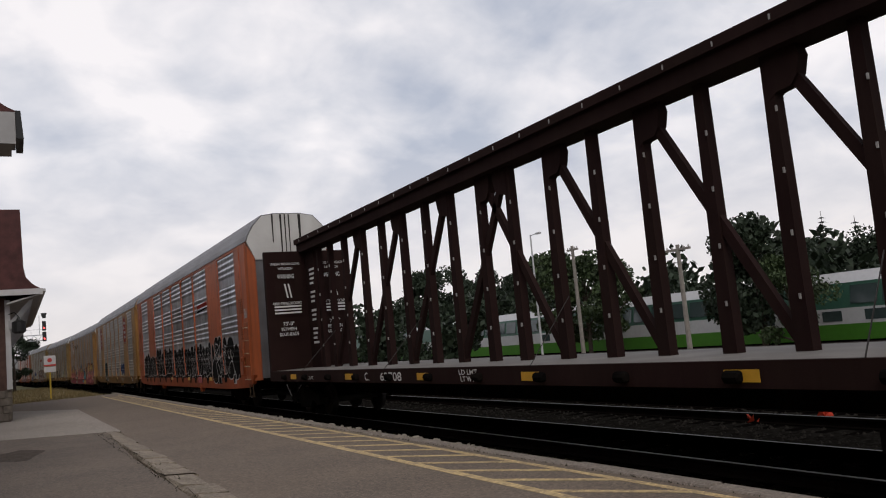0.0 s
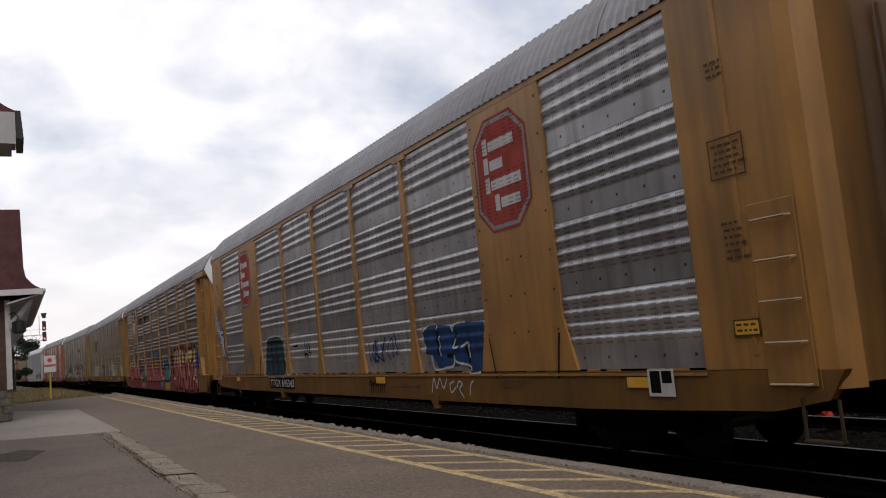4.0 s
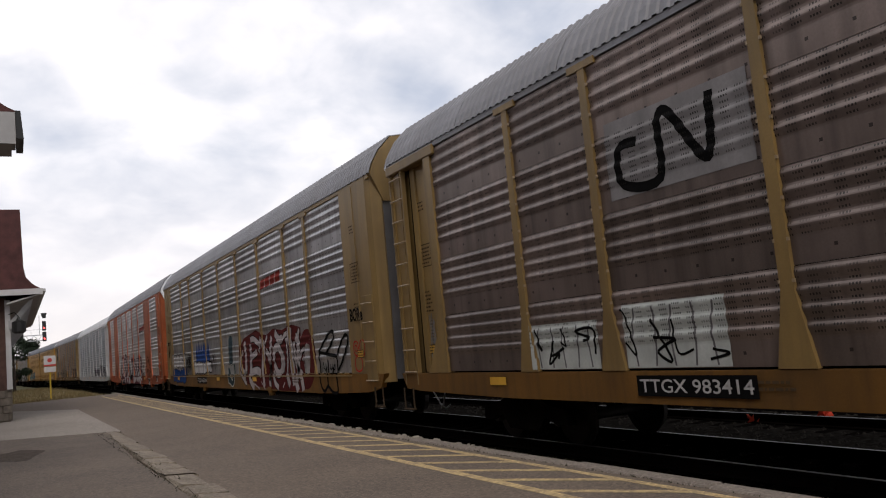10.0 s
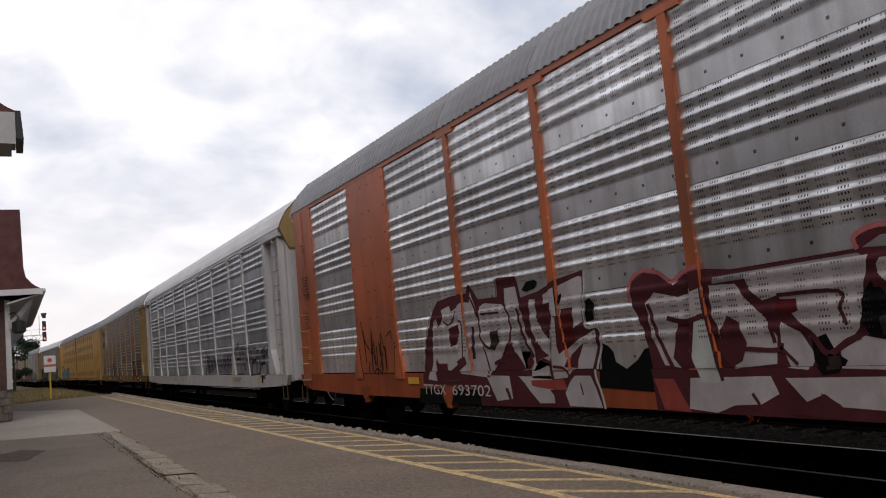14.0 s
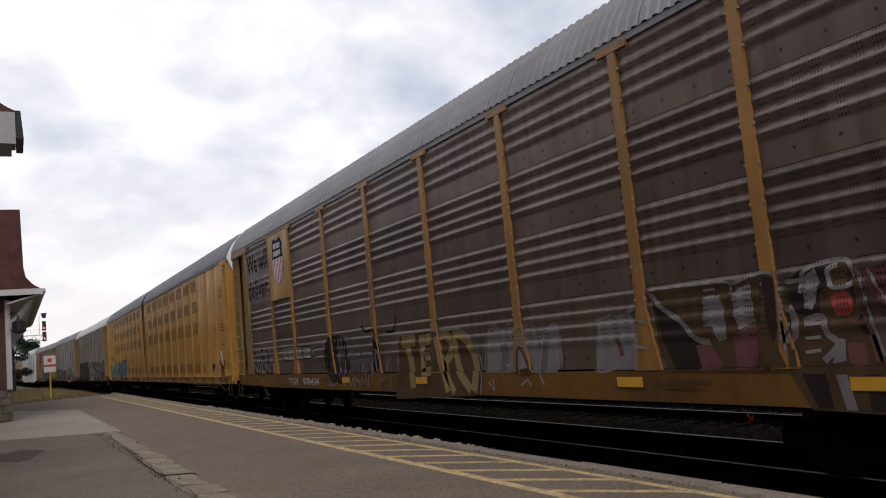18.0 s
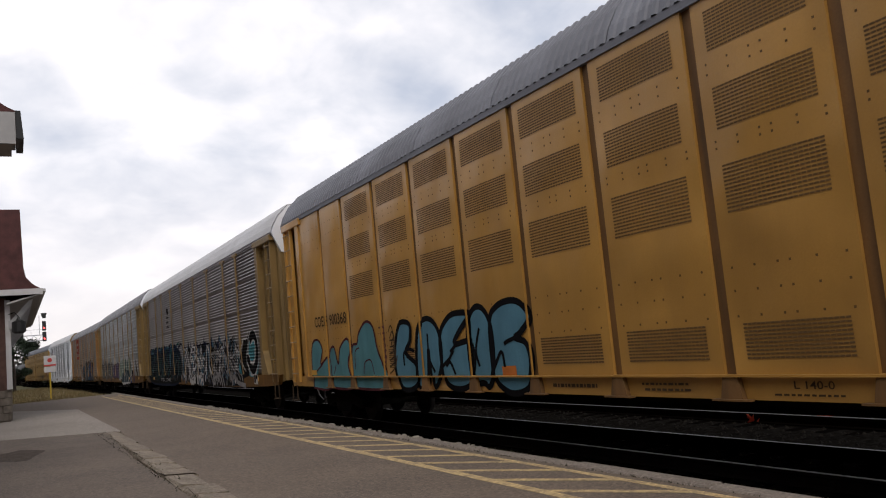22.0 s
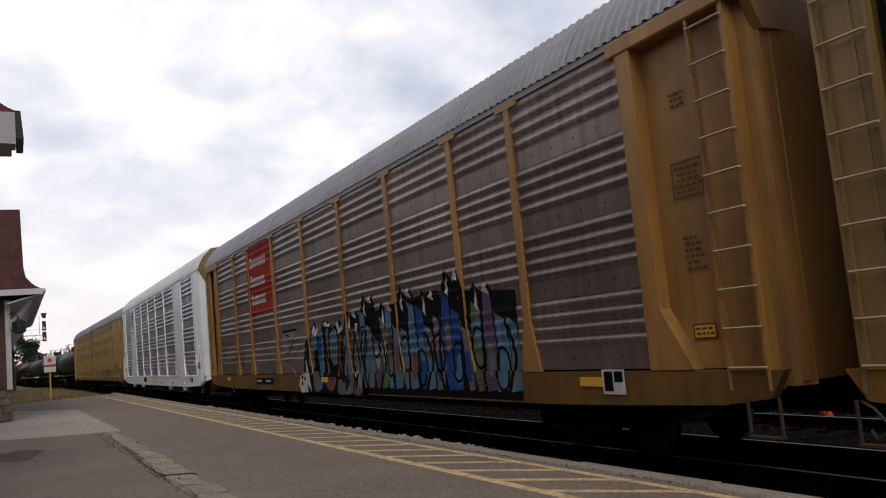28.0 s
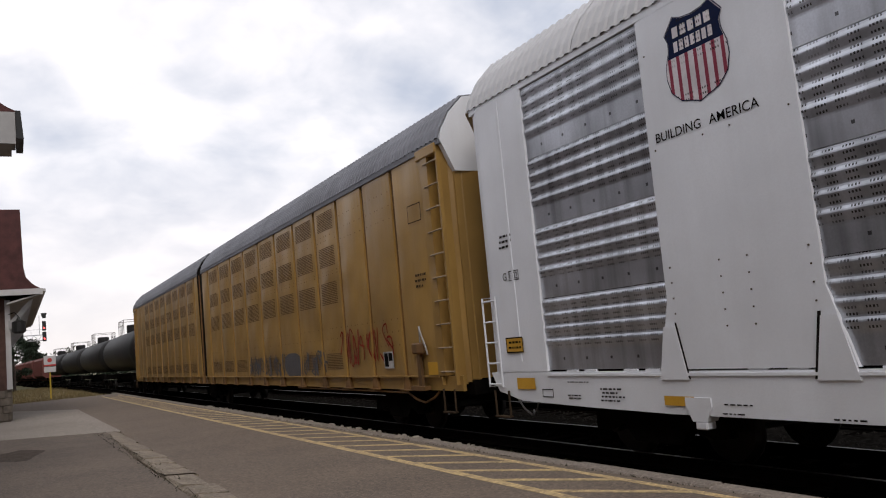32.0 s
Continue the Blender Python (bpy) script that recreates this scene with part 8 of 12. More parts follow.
# whitewashed square letters with green and blue edges
m.rect(-5.95, -7.0, 1.18, 2.05, "chalk", 1)
m.blob(-6.88, 1.45, 0.1, 0.14, "mint", 2)
m.stroke([(-5.95, 2.05), (-6.05, 1.5), (-6.1, 1.2)], 0.04, "black", 3)
m.rect(-7.42, -8.85, 1.18, 2.12, "chalk", 1)
m.shape([(-8.45, 2.1), (-8.6, 2.14), (-8.62, 1.75), (-8.5, 1.7)], "green", 2)
m.shape([(-8.62, 2.12), (-8.82, 2.1), (-8.86, 1.8), (-8.7, 1.72)], "blue", 2)
m.shape([(-8.45, 1.5), (-8.55, 1.5), (-8.6, 1.2), (-8.45, 1.2)], "green", 2)
m.shape([(-8.66, 1.52), (-8.86, 1.56), (-8.84, 1.2), (-8.66, 1.2)], "blue", 2)
m.stroke([(-8.44, 1.22), (-8.5, 1.75), (-8.6, 1.86), (-8.68, 1.7), (-8.72, 1.22)], 0.09, "chalk", 4)
m.rect(-7.5, -8.4, 1.5, 1.53, "smoke", 3)
m.rect(-7.6, -8.4, 1.8, 1.82, "smoke", 3)
m.poly([(-7.5, 1.9), (-7.75, 1.9), (-7.72, 1.6), (-7.6, 1.66)], "deepteal", 3)
m.stroke([(-7.95, 2.12), (-8.02, 1.6), (-8.08, 1.2)], 0.04, "black", 3)
m.stroke([(-8.42, 1.25), (-8.44, 1.7), (-8.55, 1.9), (-8.66, 1.7), (-8.68, 1.25)], 0.03, "smoke", 4)
m.stroke([(-7.48, 1.7), (-7.62, 1.4), (-7.7, 1.18)], 0.03, "black", 4)
m.rect(6.9, 4.5, 3.38, 4.42, "grey", 1)
m.stroke([(6.3, 4.05), (6.65, 4.02), (6.62, 3.55), (5.95, 3.50), (5.9, 4.2), (5.7, 4.25), (5.25, 3.62), (5.1, 3.70), (5.05, 4.32)], 0.13, "black", 3)
m.scribble(-9.6, -11.6, 1.3, 2.2, 9, "grey", 0.03, 34)
m.scribble(12.9, 12.3, 1.4, 2.3, 8, "grey", 0.03, 35)
# torn strips of the sheet
m.stroke([(-7.4, 3.35), (-7.7, 3.41), (-8.01, 3.41), (-8.51, 3.41), (-9.01, 3.36)], 0.07, "chalk", 2)
m.stroke([(-7.36, 3.31), (-7.55, 3.3)], 0.04, "black", 3)
m.stroke([(-2.09, 4.56), (-2.57, 4.55), (-3, 4.43), (-3.38, 4.45)], 0.05, "grey", 2)
m.plate("TTGX 983414", 6.7, 4.9, 0.88, 1.04)
common(m)
m.lay("chalky white and black graffiti on brown sheets")

# dusty yellow car
m = Mural(c5)
# pale dripping letters on dark red
m.shape([(-1.42, 2.11), (-1.9, 2.36), (-2.82, 2.48), (-3.63, 2.57), (-4.32, 2.41), (-4.83, 2.36), (-5.58, 2.52), (-6.49, 2.43), (-6.96, 2.49), (-7.47, 2.54), (-8.26, 2.42), (-8.23, 1.66), (-8.17, 0.69), (-6.28, 0.68), (-4.02, 0.76), (-1.79, 0.86), (-1.41, 1.33)], "blood", 0)
m.stroke([(-8.25, 1.17), (-8.21, 1.67), (-8.48, 2.09), (-8.86, 2.17), (-9.17, 2.01), (-9.26, 1.6), (-9.15, 1.21), (-8.82, 0.95), (-8.35, 0.94), (-8.25, 1.17)], 0.34, "blood", 1)
m.stroke([(-8.43, 1.43), (-8.49, 1.81), (-8.76, 1.99), (-9.09, 1.91)], 0.06, "maroon", 2)
m.stroke([(-2.06, 2.25), (-2.18, 1.69), (-1.92, 0.95)], 0.313, "black", 3)
m.stroke([(-2.06, 2.25), (-2.18, 1.69), (-1.92, 0.95)], 0.243, "blush", 4)
m.stroke([(-1.85, 1.94), (-1.54, 1.7), (-1.62, 1.33), (-2.11, 1.19)], 0.205, "black", 3)
m.stroke([(-1.85, 1.94), (-1.54, 1.7), (-1.62, 1.33), (-2.11, 1.19)], 0.135, "blush", 4)
m.stroke([(-1.4, 1.22), (-1.96, 0.93), (-2.2, 0.86)], 0.205, "black", 3)
m.stroke([(-1.4, 1.22), (-1.96, 0.93), (-2.2, 0.86)], 0.135, "blush", 4)
m.stroke([(-2.84, 2.15), (-2.86, 1.66), (-2.64, 1.05), (-3.14, 0.73)], 0.313, "black", 3)
m.stroke([(-2.84, 2.15), (-2.86, 1.66), (-2.64, 1.05), (-3.14, 0.73)], 0.243, "blush", 4)
m.stroke([(-2.86, 2.28), (-3.27, 2.3), (-3.93, 2.11)], 0.246, "black", 3)
m.stroke([(-2.86, 2.28), (-3.27, 2.3), (-3.93, 2.11)], 0.176, "blush", 4)
m.stroke([(-2.92, 1.73), (-3.65, 1.86)], 0.273, "black", 3)
m.stroke([(-2.92, 1.73), (-3.65, 1.86)], 0.203, "blush", 4)
m.stroke([(-2.74, 1.21), (-3.54, 1.28), (-4.04, 1.16)], 0.313, "black", 3)
m.stroke([(-2.74, 1.21), (-3.54, 1.28), (-4.04, 1.16)], 0.243, "blush", 4)
m.stroke([(-4.12, 2.35), (-3.88, 1.85)], 0.205, "black", 3)
m.stroke([(-4.12, 2.35), (-3.88, 1.85)], 0.135, "blush", 4)
m.stroke([(-4.29, 2.24), (-4.52, 1.91), (-4.33, 1.29), (-4.39, 0.78)], 0.286, "black", 3)
m.stroke([(-4.29, 2.24), (-4.52, 1.91), (-4.33, 1.29), (-4.39, 0.78)], 0.216, "blush", 4)
m.stroke([(-4.63, 2.09), (-4.91, 2.34)], 0.178, "black", 3)
m.stroke([(-4.63, 2.09), (-4.91, 2.34)], 0.108, "blush", 4)
m.stroke([(-4.75, 1.89), (-5.08, 1.56), (-5.09, 0.96)], 0.286, "black", 3)
m.stroke([(-4.75, 1.89), (-5.08, 1.56), (-5.09, 0.96)], 0.216, "blush", 4)
m.stroke([(-5.38, 2.29), (-5.14, 1.64), (-5.06, 0.79)], 0.273, "black", 3)
m.stroke([(-5.38, 2.29), (-5.14, 1.64), (-5.06, 0.79)], 0.203, "blush", 4)
m.stroke([(-5.51, 1.54), (-5.68, 1.89), (-6.11, 1.93), (-6.41, 1.65), (-6.28, 1.25), (-5.87, 1.18), (-5.54, 1.47)], 0.313, "black", 3)
m.stroke([(-5.51, 1.54), (-5.68, 1.89), (-6.11, 1.93), (-6.41, 1.65), (-6.28, 1.25), (-5.87, 1.18), (-5.54, 1.47)], 0.243, "blush", 4)
m.stroke([(-5.77, 2.39), (-6.15, 2.17), (-6.5, 2.18)], 0.313, "black", 3)
m.stroke([(-5.77, 2.39), (-6.15, 2.17), (-6.5, 2.18)], 0.243, "blush", 4)
m.stroke([(-5.44, 1.27), (-5.62, 0.91), (-5.96, 0.76)], 0.259, "black", 3)
m.stroke([(-5.44, 1.27), (-5.62, 0.91), (-5.96, 0.76)], 0.189, "blush", 4)
m.stroke([(-6.47, 1.78), (-6.57, 1.51), (-6.38, 1.24)], 0.246, "black", 3)
m.stroke([(-6.47, 1.78), (-6.57, 1.51), (-6.38, 1.24)], 0.176, "blush", 4)
m.stroke([(-6.53, 2.14), (-6.74, 2.27), (-7.03, 2.31)], 0.205, "black", 3)
m.stroke([(-6.53, 2.14), (-6.74, 2.27), (-7.03, 2.31)], 0.135, "blush", 4)
m.stroke([(-6.96, 2.19), (-7.03, 1.62), (-6.91, 1.18), (-7.1, 0.83)], 0.313, "black", 3)
m.stroke([(-6.96, 2.19), (-7.03, 1.62), (-6.91, 1.18), (-7.1, 0.83)], 0.243, "blush", 4)
m.stroke([(-7.34, 2.46), (-7.26, 2.16), (-7.38, 1.95), (-7.41, 1.35), (-7.5, 0.84)], 0.3, "black", 3)
m.stroke([(-7.34, 2.46), (-7.26, 2.16), (-7.38, 1.95), (-7.41, 1.35), (-7.5, 0.84)], 0.23, "blush", 4)
m.stroke([(-7.62, 2.06), (-7.69, 1.52), (-7.93, 1.21)], 0.273, "black", 3)
m.stroke([(-7.62, 2.06), (-7.69, 1.52), (-7.93, 1.21)], 0.203, "blush", 4)
m.stroke([(-7.8, 2.16), (-8.02, 2.02), (-7.89, 1.46), (-7.88, 1.17), (-7.73, 0.92), (-7.84, 0.69)], 0.34, "black", 3)
m.stroke([(-7.8, 2.16), (-8.02, 2.02), (-7.89, 1.46), (-7.88, 1.17), (-7.73, 0.92), (-7.84, 0.69)], 0.27, "blush", 4)
m.stroke([(-7.95, 1.17), (-8.18, 1.1), (-8.31, 0.71)], 0.313, "black", 3)
m.stroke([(-7.95, 1.17), (-8.18, 1.1), (-8.31, 0.71)], 0.243, "blush", 4)
m.stroke([(-8.08, 1.55), (-8.28, 1.76), (-8.56, 1.83)], 0.192, "black", 3)
m.stroke([(-8.08, 1.55), (-8.28, 1.76), (-8.56, 1.83)], 0.121, "blush", 4)
m.stroke([(-7.92, 2.09), (-8.15, 2.38)], 0.205, "black", 3)
m.stroke([(-7.92, 2.09), (-8.15, 2.38)], 0.135, "blush", 4)
m.stroke([(-4.05, 0.93), (-4.45, 0.69)], 0.05, "blush", 5)
m.stroke([(-6.39, 0.77), (-6.62, 0.92)], 0.05, "blush", 5)
m.stroke([(-3.16, 0.87), (-3.8, 0.7)], 0.05, "blush", 5)
m.stroke([(-7.33, 1.72), (-7.51, 1.41)], 0.05, "blush", 5)
m.stroke([(-5.48, 1.99), (-5.47, 1.7)], 0.05, "blush", 5)
m.stroke([(-8.32, 1.52), (-8.45, 1.6), (-8.49, 1.49), (-8.62, 1.56)], 0.04, "white", 6)
m.stroke([(-8.69, 1.58), (-8.8, 1.55), (-8.85, 1.47)], 0.04, "white", 6)
m.stroke([(-8.48, 1.22), (-8.58, 1.29), (-8.62, 1.16)], 0.04, "white", 6)
m.stroke([(-8.69, 1.21), (-8.79, 1.29), (-8.86, 1.18), (-8.98, 1.26)], 0.04, "white", 6)
# slate figure with pale edges
m.letter([(0.38, 1.52), (0.29, 2.37), (0.06, 2.56), (-0.29, 2.51), (-0.32, 2.17), (-0.2, 1.5)], "slate", "chalk", 2, 0.05)
m.letter([(0.59, 1.4), (0.36, 1.41), (0.11, 1.11), (-0.13, 0.97), (-0.34, 1.25), (-0.28, 1.5), (-0.56, 1.5), (-0.43, 0.92), (-0.11, 0.74), (0.28, 0.84), (0.49, 0.91)], "slate", "chalk", 2, 0.05)
m.stroke([(0.3, 2.44), (0.27, 1.95), (0.19, 1.53)], 0.035, "chalk", 5)
m.stroke([(0.22, 1.33), (0.12, 1.05)], 0.035, "chalk", 5)
m.stroke([(0.07, 1.36), (-0.03, 1.02)], 0.035, "chalk", 5)
m.stroke([(-0.08, 1.38), (-0.12, 1.05)], 0.035, "chalk", 5)
m.stroke([(0.29, 1.5), (-0.15, 1.52)], 0.035, "chalk", 5)
for pts, sm in (([(-9.71, 1.7), (-11.02, 1.57)], False), ([(-9.71, 1.7), (-9.77, 0.94), (-10.02, 0.72), (-10.32, 0.84), (-10.65, 0.70), (-11.0, 0.72), (-10.99, 1.05), (-11.02, 1.57)], True), ([(-9.71, 1.7), (-10.2, 1.97), (-10.61, 2.16), (-10.85, 2.17), (-10.84, 1.99), (-10.25, 1.64)], True),
                ([(-11.02, 1.58), (-11.3, 1.83), (-11.58, 2.02), (-11.78, 2.05), (-11.83, 1.9), (-11.5, 1.55), (-11.05, 1.23)], True), ([(-10.33, 1.5), (-10.33, 0.85)], False)):
    m.stroke(pts, 0.085, "black", 5, sm)
m.scribble(-9.9, -10.25, 1.15, 1.45, 4, "black", 0.035, 48)
m.scribble(-10.45, -10.85, 1.1, 1.4, 4, "black", 0.035, 49)
m.text("BORe", -12.2, -12.95, 2.34, 2.62, "black", 6, 0.03)
m.ring(-12.42, 1.72, 0.15, 0.16, 0.035, "red", 6)
m.ring(-12.42, 1.72, 0.06, 0.07, 0.03, "red", 6)
m.ring(-12.8, 1.72, 0.15, 0.18, 0.035, "red", 6)
m.ring(-12.52, 1.37, 0.22, 0.17, 0.035, "red", 6)
for k in range(4):
    y = -4.55 - 0.56 * k
    m.poly([(y + 0.05, 3.78 + 0.024 * k), (y - 0.40, 3.80 + 0.024 * k), (y - 0.50, 4.10 + 0.024 * k), (y - 0.04, 4.08 + 0.024 * k)], "brick", 2)
m.rect(6.4, 3.6, 1.65, 2.0, "blue", 1)
for k in range(6):
    y = 6.2 - 0.46 * k
    m.poly([(y + 0.26, 1.95), (y - 0.26, 1.95), (y - 0.05, 2.5 + 0.1 * (k % 2))], "blue", 2)
m.bubbles(6.8, 3.4, 1.2, 1.75, 4, "white", "black", 41, False)
m.bubbles(12.1, 8.8, 1.45, 2.2, 4, "white", "black", 42, False)
m.bubbles(12.1, 8.8, 0.82, 1.5, 4, "blue", "navy", 43, False)
m.scribble(3.5, 2.3, 1.35, 2.1, 7, "black", 0.035, 44)
m.scribble(8.7, 7.4, 1.2, 2.1, 11, "black", 0.05, 45)
m.plate("TTGX 967014", 6.1, 4.3, 0.86, 1.02)
m.text("25814", 12.65, 12.2, 2.62, 2.78, "black", 10, 0.01)
m.rect(13.15, 12.72, 2.62, 2.78, "black", 10)
m.scribble(13.0, 12.6, 2.0, 2.5, 6, "black", 0.05, 47)
common(m, (-3.0, 2.4, 10.9), None)
m.lay("white and red letters, blue and teal graffiti")

# second orange car
m = Mural(c6)
# first word: pale letters edged in wine over black
m.shape([(0.46, 1.53), (0.3, 1.46), (0.22, 1.39), (0.19, 1.26), (-0.01, 1.17), (-0.24, 1.28), (-0.39, 1.41), (-0.52, 1.43), (-0.56, 0.89), (0.54, 0.93)], "black", 0)
m.shape([(6.1, 0.86), (0.48, 0.87), (0.51, 0.66), (6.19, 0.59)], "black", 0)
m.shape([(5.9, 1.32), (5.7, 1.77), (5.35, 2.29), (5.15, 2.43), (4.62, 2.48), (4.04, 2.49), (3.89, 2.64), (3.64, 2.35), (3.01, 2.34), (2.98, 2.64), (2.39, 2.61), (2.32, 2.27), (1.84, 2.32), (1.3, 2.45), (0.69, 2.51), (0.78, 1.79), (0.43, 1.71), (0.44, 1.47), (0.57, 1.11), (0.43, 0.66), (3.77, 0.6), (3.77, 0.89), (5.93, 0.95)], "wine", 1)
m.stroke([(0.66, 2.46), (0.76, 1.79), (0.47, 1.72), (0.45, 1.47), (0.6, 1.14), (0.51, 0.87), (0.46, 0.66)], 0.045, "chalk", 2)
m.stroke([(5.9, 1.32), (5.68, 1.86), (5.29, 2.42)], 0.04, "chalk", 2)
m.stroke([(3.04, 2.33), (3.01, 2.63)], 0.04, "grey", 2)
m.shape([(2.27, 2.38), (2.12, 2.49), (1.89, 2.5), (1.81, 2.45), (1.91, 2.37), (2.15, 2.34)], "black", 1)
m.shape([(0.73, 1.8), (0.7, 2.09), (0.58, 2.12), (0.51, 2.04), (0.55, 1.83)], "black", 1)
m.shape([(5.03, 2.26), (4.69, 2.32), (4.64, 2.21), (4.15, 2.34), (3.95, 2.32), (3.89, 2.49), (3.64, 2.03), (3.61, 2.22), (3.44, 2.27), (2.89, 2.21), (2.63, 2.03), (2.45, 1.76), (2.25, 1.54), (2.09, 1.4), (2.23, 1.19), (2.36, 1.16), (2.63, 1.41), (2.98, 1.42), (3.27, 1.2), (3.42, 1.06), (4.38, 1.13), (4.5, 1.3), (4.83, 1.18), (5.23, 1.22), (5.4, 1.49), (5.22, 1.92), (4.94, 2.12)], "blush", 3)
m.shape([(2.77, 2.45), (2.44, 2.45), (2.39, 2.23), (2.29, 1.93), (2.07, 1.5), (1.71, 1.25), (2.03, 1.16), (2.34, 1.19), (2.5, 1.62), (2.64, 1.99), (2.79, 2.21)], "blush", 3)
m.shape([(2.09, 2.22), (1.92, 2.21), (1.91, 1.94), (1.76, 1.79), (1.64, 1.65), (1.48, 1.87), (1.57, 1.38), (1.72, 1.19), (1.96, 1.53), (2.1, 1.81)], "blush", 3)
m.shape([(1.71, 2.26), (1.32, 2.35), (0.8, 2.44), (0.72, 2.42), (0.81, 1.82), (1.01, 1.74), (1.01, 2.03), (1.29, 2.02), (1.29, 1.92), (1.47, 1.94), (1.53, 2.14), (1.7, 2.12)], "blush", 3)
m.shape([(1.47, 1.94), (1.4, 1.9), (1.42, 1.51), (1.38, 1.39), (0.92, 1.58), (0.55, 1.7), (0.53, 1.47), (0.69, 1.18), (1.08, 1.18), (1.25, 1.06), (1.59, 1.04), (1.58, 1.51)], "blush", 3)
m.shape([(2.13, 1.16), (2, 1.29), (1.84, 1.34), (1.7, 1.29), (1.63, 1.04), (2.15, 1.06)], "blush", 3)
m.shape([(5.36, 2.07), (5.21, 2.12), (5.2, 1.84), (5.4, 1.31), (5.33, 1), (5.7, 1.03), (5.51, 1.32)], "blush", 3)
m.shape([(3.52, 1.1), (2.8, 1.09), (2.75, 0.74), (3.24, 0.69)], "blush", 3)
m.shape([(2.55, 1.08), (1.64, 1.09), (1.61, 0.7), (2, 0.69)], "blush", 3)
m.shape([(1.19, 1.01), (1.07, 1.09), (0.71, 1.09), (0.62, 0.93), (0.51, 0.67), (1.25, 0.67), (1.33, 0.85)], "blush", 3)
m.shape([(2.19, 1.02), (1.33, 1.04), (1.27, 0.89), (1.77, 0.9), (2.17, 0.94)], "fadedred", 4)
m.shape([(1.71, 0.89), (1.58, 0.89), (1.32, 0.68), (1.47, 0.69)], "wine", 5)
m.shape([(2.96, 0.9), (2.86, 0.9), (2.76, 0.68), (2.83, 0.67)], "wine", 5)
m.shape([(2.53, 1.09), (2.37, 0.98), (2.01, 0.67), (2.21, 0.67), (2.44, 0.83)], "wine", 5)
m.shape([(4.76, 1.91), (4.34, 1.99), (4.28, 1.83), (4.53, 1.63), (4.75, 1.59)], "wine", 5)
m.shape([(3.31, 1.8), (3.06, 1.81), (3.05, 1.61), (3.22, 1.49), (3.34, 1.52)], "umber", 5)
m.shape([(2.93, 1.44), (2.81, 1.56), (2.66, 1.62), (2.62, 1.47), (2.75, 1.4)], "wine", 5)
m.shape([(2.05, 1.26), (2.07, 1.5), (1.95, 1.6), (1.85, 1.46), (1.69, 1.37), (1.89, 1.34)], "wine", 5)
m.shape([(2.29, 1.33), (2.17, 1.4), (2.1, 1.29), (2.19, 1.19), (2.29, 1.21)], "wine", 5)
m.shape([(1.36, 1.9), (1.15, 1.94), (1.03, 1.93), (1.04, 1.68), (1, 1.59), (1.34, 1.4), (1.41, 1.51)], "maroon", 5)
m.shape([(1.28, 1.21), (1.13, 1.38), (0.92, 1.49), (0.83, 1.52), (0.99, 1.3), (1.02, 1.19)], "wine", 5)
m.shape([(2.24, 2.19), (2.11, 2.2), (2.12, 1.81), (2.17, 1.61), (2.27, 1.82)], "wine", 5)
m.shape([(1.88, 2.21), (1.76, 2.2), (1.67, 1.89), (1.74, 1.72), (1.87, 1.9)], "wine", 5)
m.shape([(1.35, 2.2), (1.23, 2.24), (1.25, 2.12), (1.33, 2.08)], "black", 5)
m.shape([(4.58, 1.34), (4.18, 1.42), (4.13, 1.29), (4.45, 1.17), (4.25, 1.03), (4.43, 1.05)], "wine", 5)
m.shape([(5.3, 1.31), (4.94, 1.31), (4.93, 1.03), (5.26, 1.06)], "wine", 5)
m.shape([(3.91, 1.91), (3.83, 1.91), (3.88, 1.37), (3.99, 1.37)], "wine", 5)
m.stroke([(3.91, 2.41), (3.65, 2.01), (3.63, 1.67), (3.34, 1.52)], 0.05, "wine", 6)
m.stroke([(2.85, 2.27), (2.69, 2), (2.69, 1.7), (2.96, 1.42)], 0.05, "wine", 6)
m.stroke([(2.44, 2.12), (2.33, 1.72), (2.09, 1.36)], 0.06, "wine", 6)
m.stroke([(3.26, 1.28), (3, 1.33), (2.66, 1.23), (2.35, 1.12)], 0.06, "wine", 6)
m.stroke([(1.89, 1.9), (1.64, 1.62)], 0.04, "wine", 6)
m.stroke([(2.99, 1.41), (2.63, 1.43), (2.36, 1.18)], 0.06, "wine", 6)
m.stroke([(1.89, 1.32), (1.66, 1.25), (1.59, 1.04)], 0.05, "wine", 6)
m.stroke([(4.36, 2.04), (4.2, 1.95), (4.28, 1.3)], 0.04, "wine", 6)
m.stroke([(1.34, 2.35), (1.33, 1.89), (1.36, 1.51)], 0.04, "wine", 6)
m.stroke([(4.95, 2.06), (4.76, 1.98), (4.53, 2.09), (4.48, 2.22)], 0.04, "wine", 6)
m.stroke([(3.57, 2.1), (2.98, 2.09)], 0.03, "wine", 6)
m.stroke([(1.56, 1.22), (1.29, 1.19), (1.18, 1.06)], 0.04, "wine", 6)
m.stroke([(3.57, 1.56), (3.41, 1.13)], 0.04, "wine", 6)
m.stroke([(0.95, 0.99), (0.91, 0.83)], 0.03, "wine", 6)
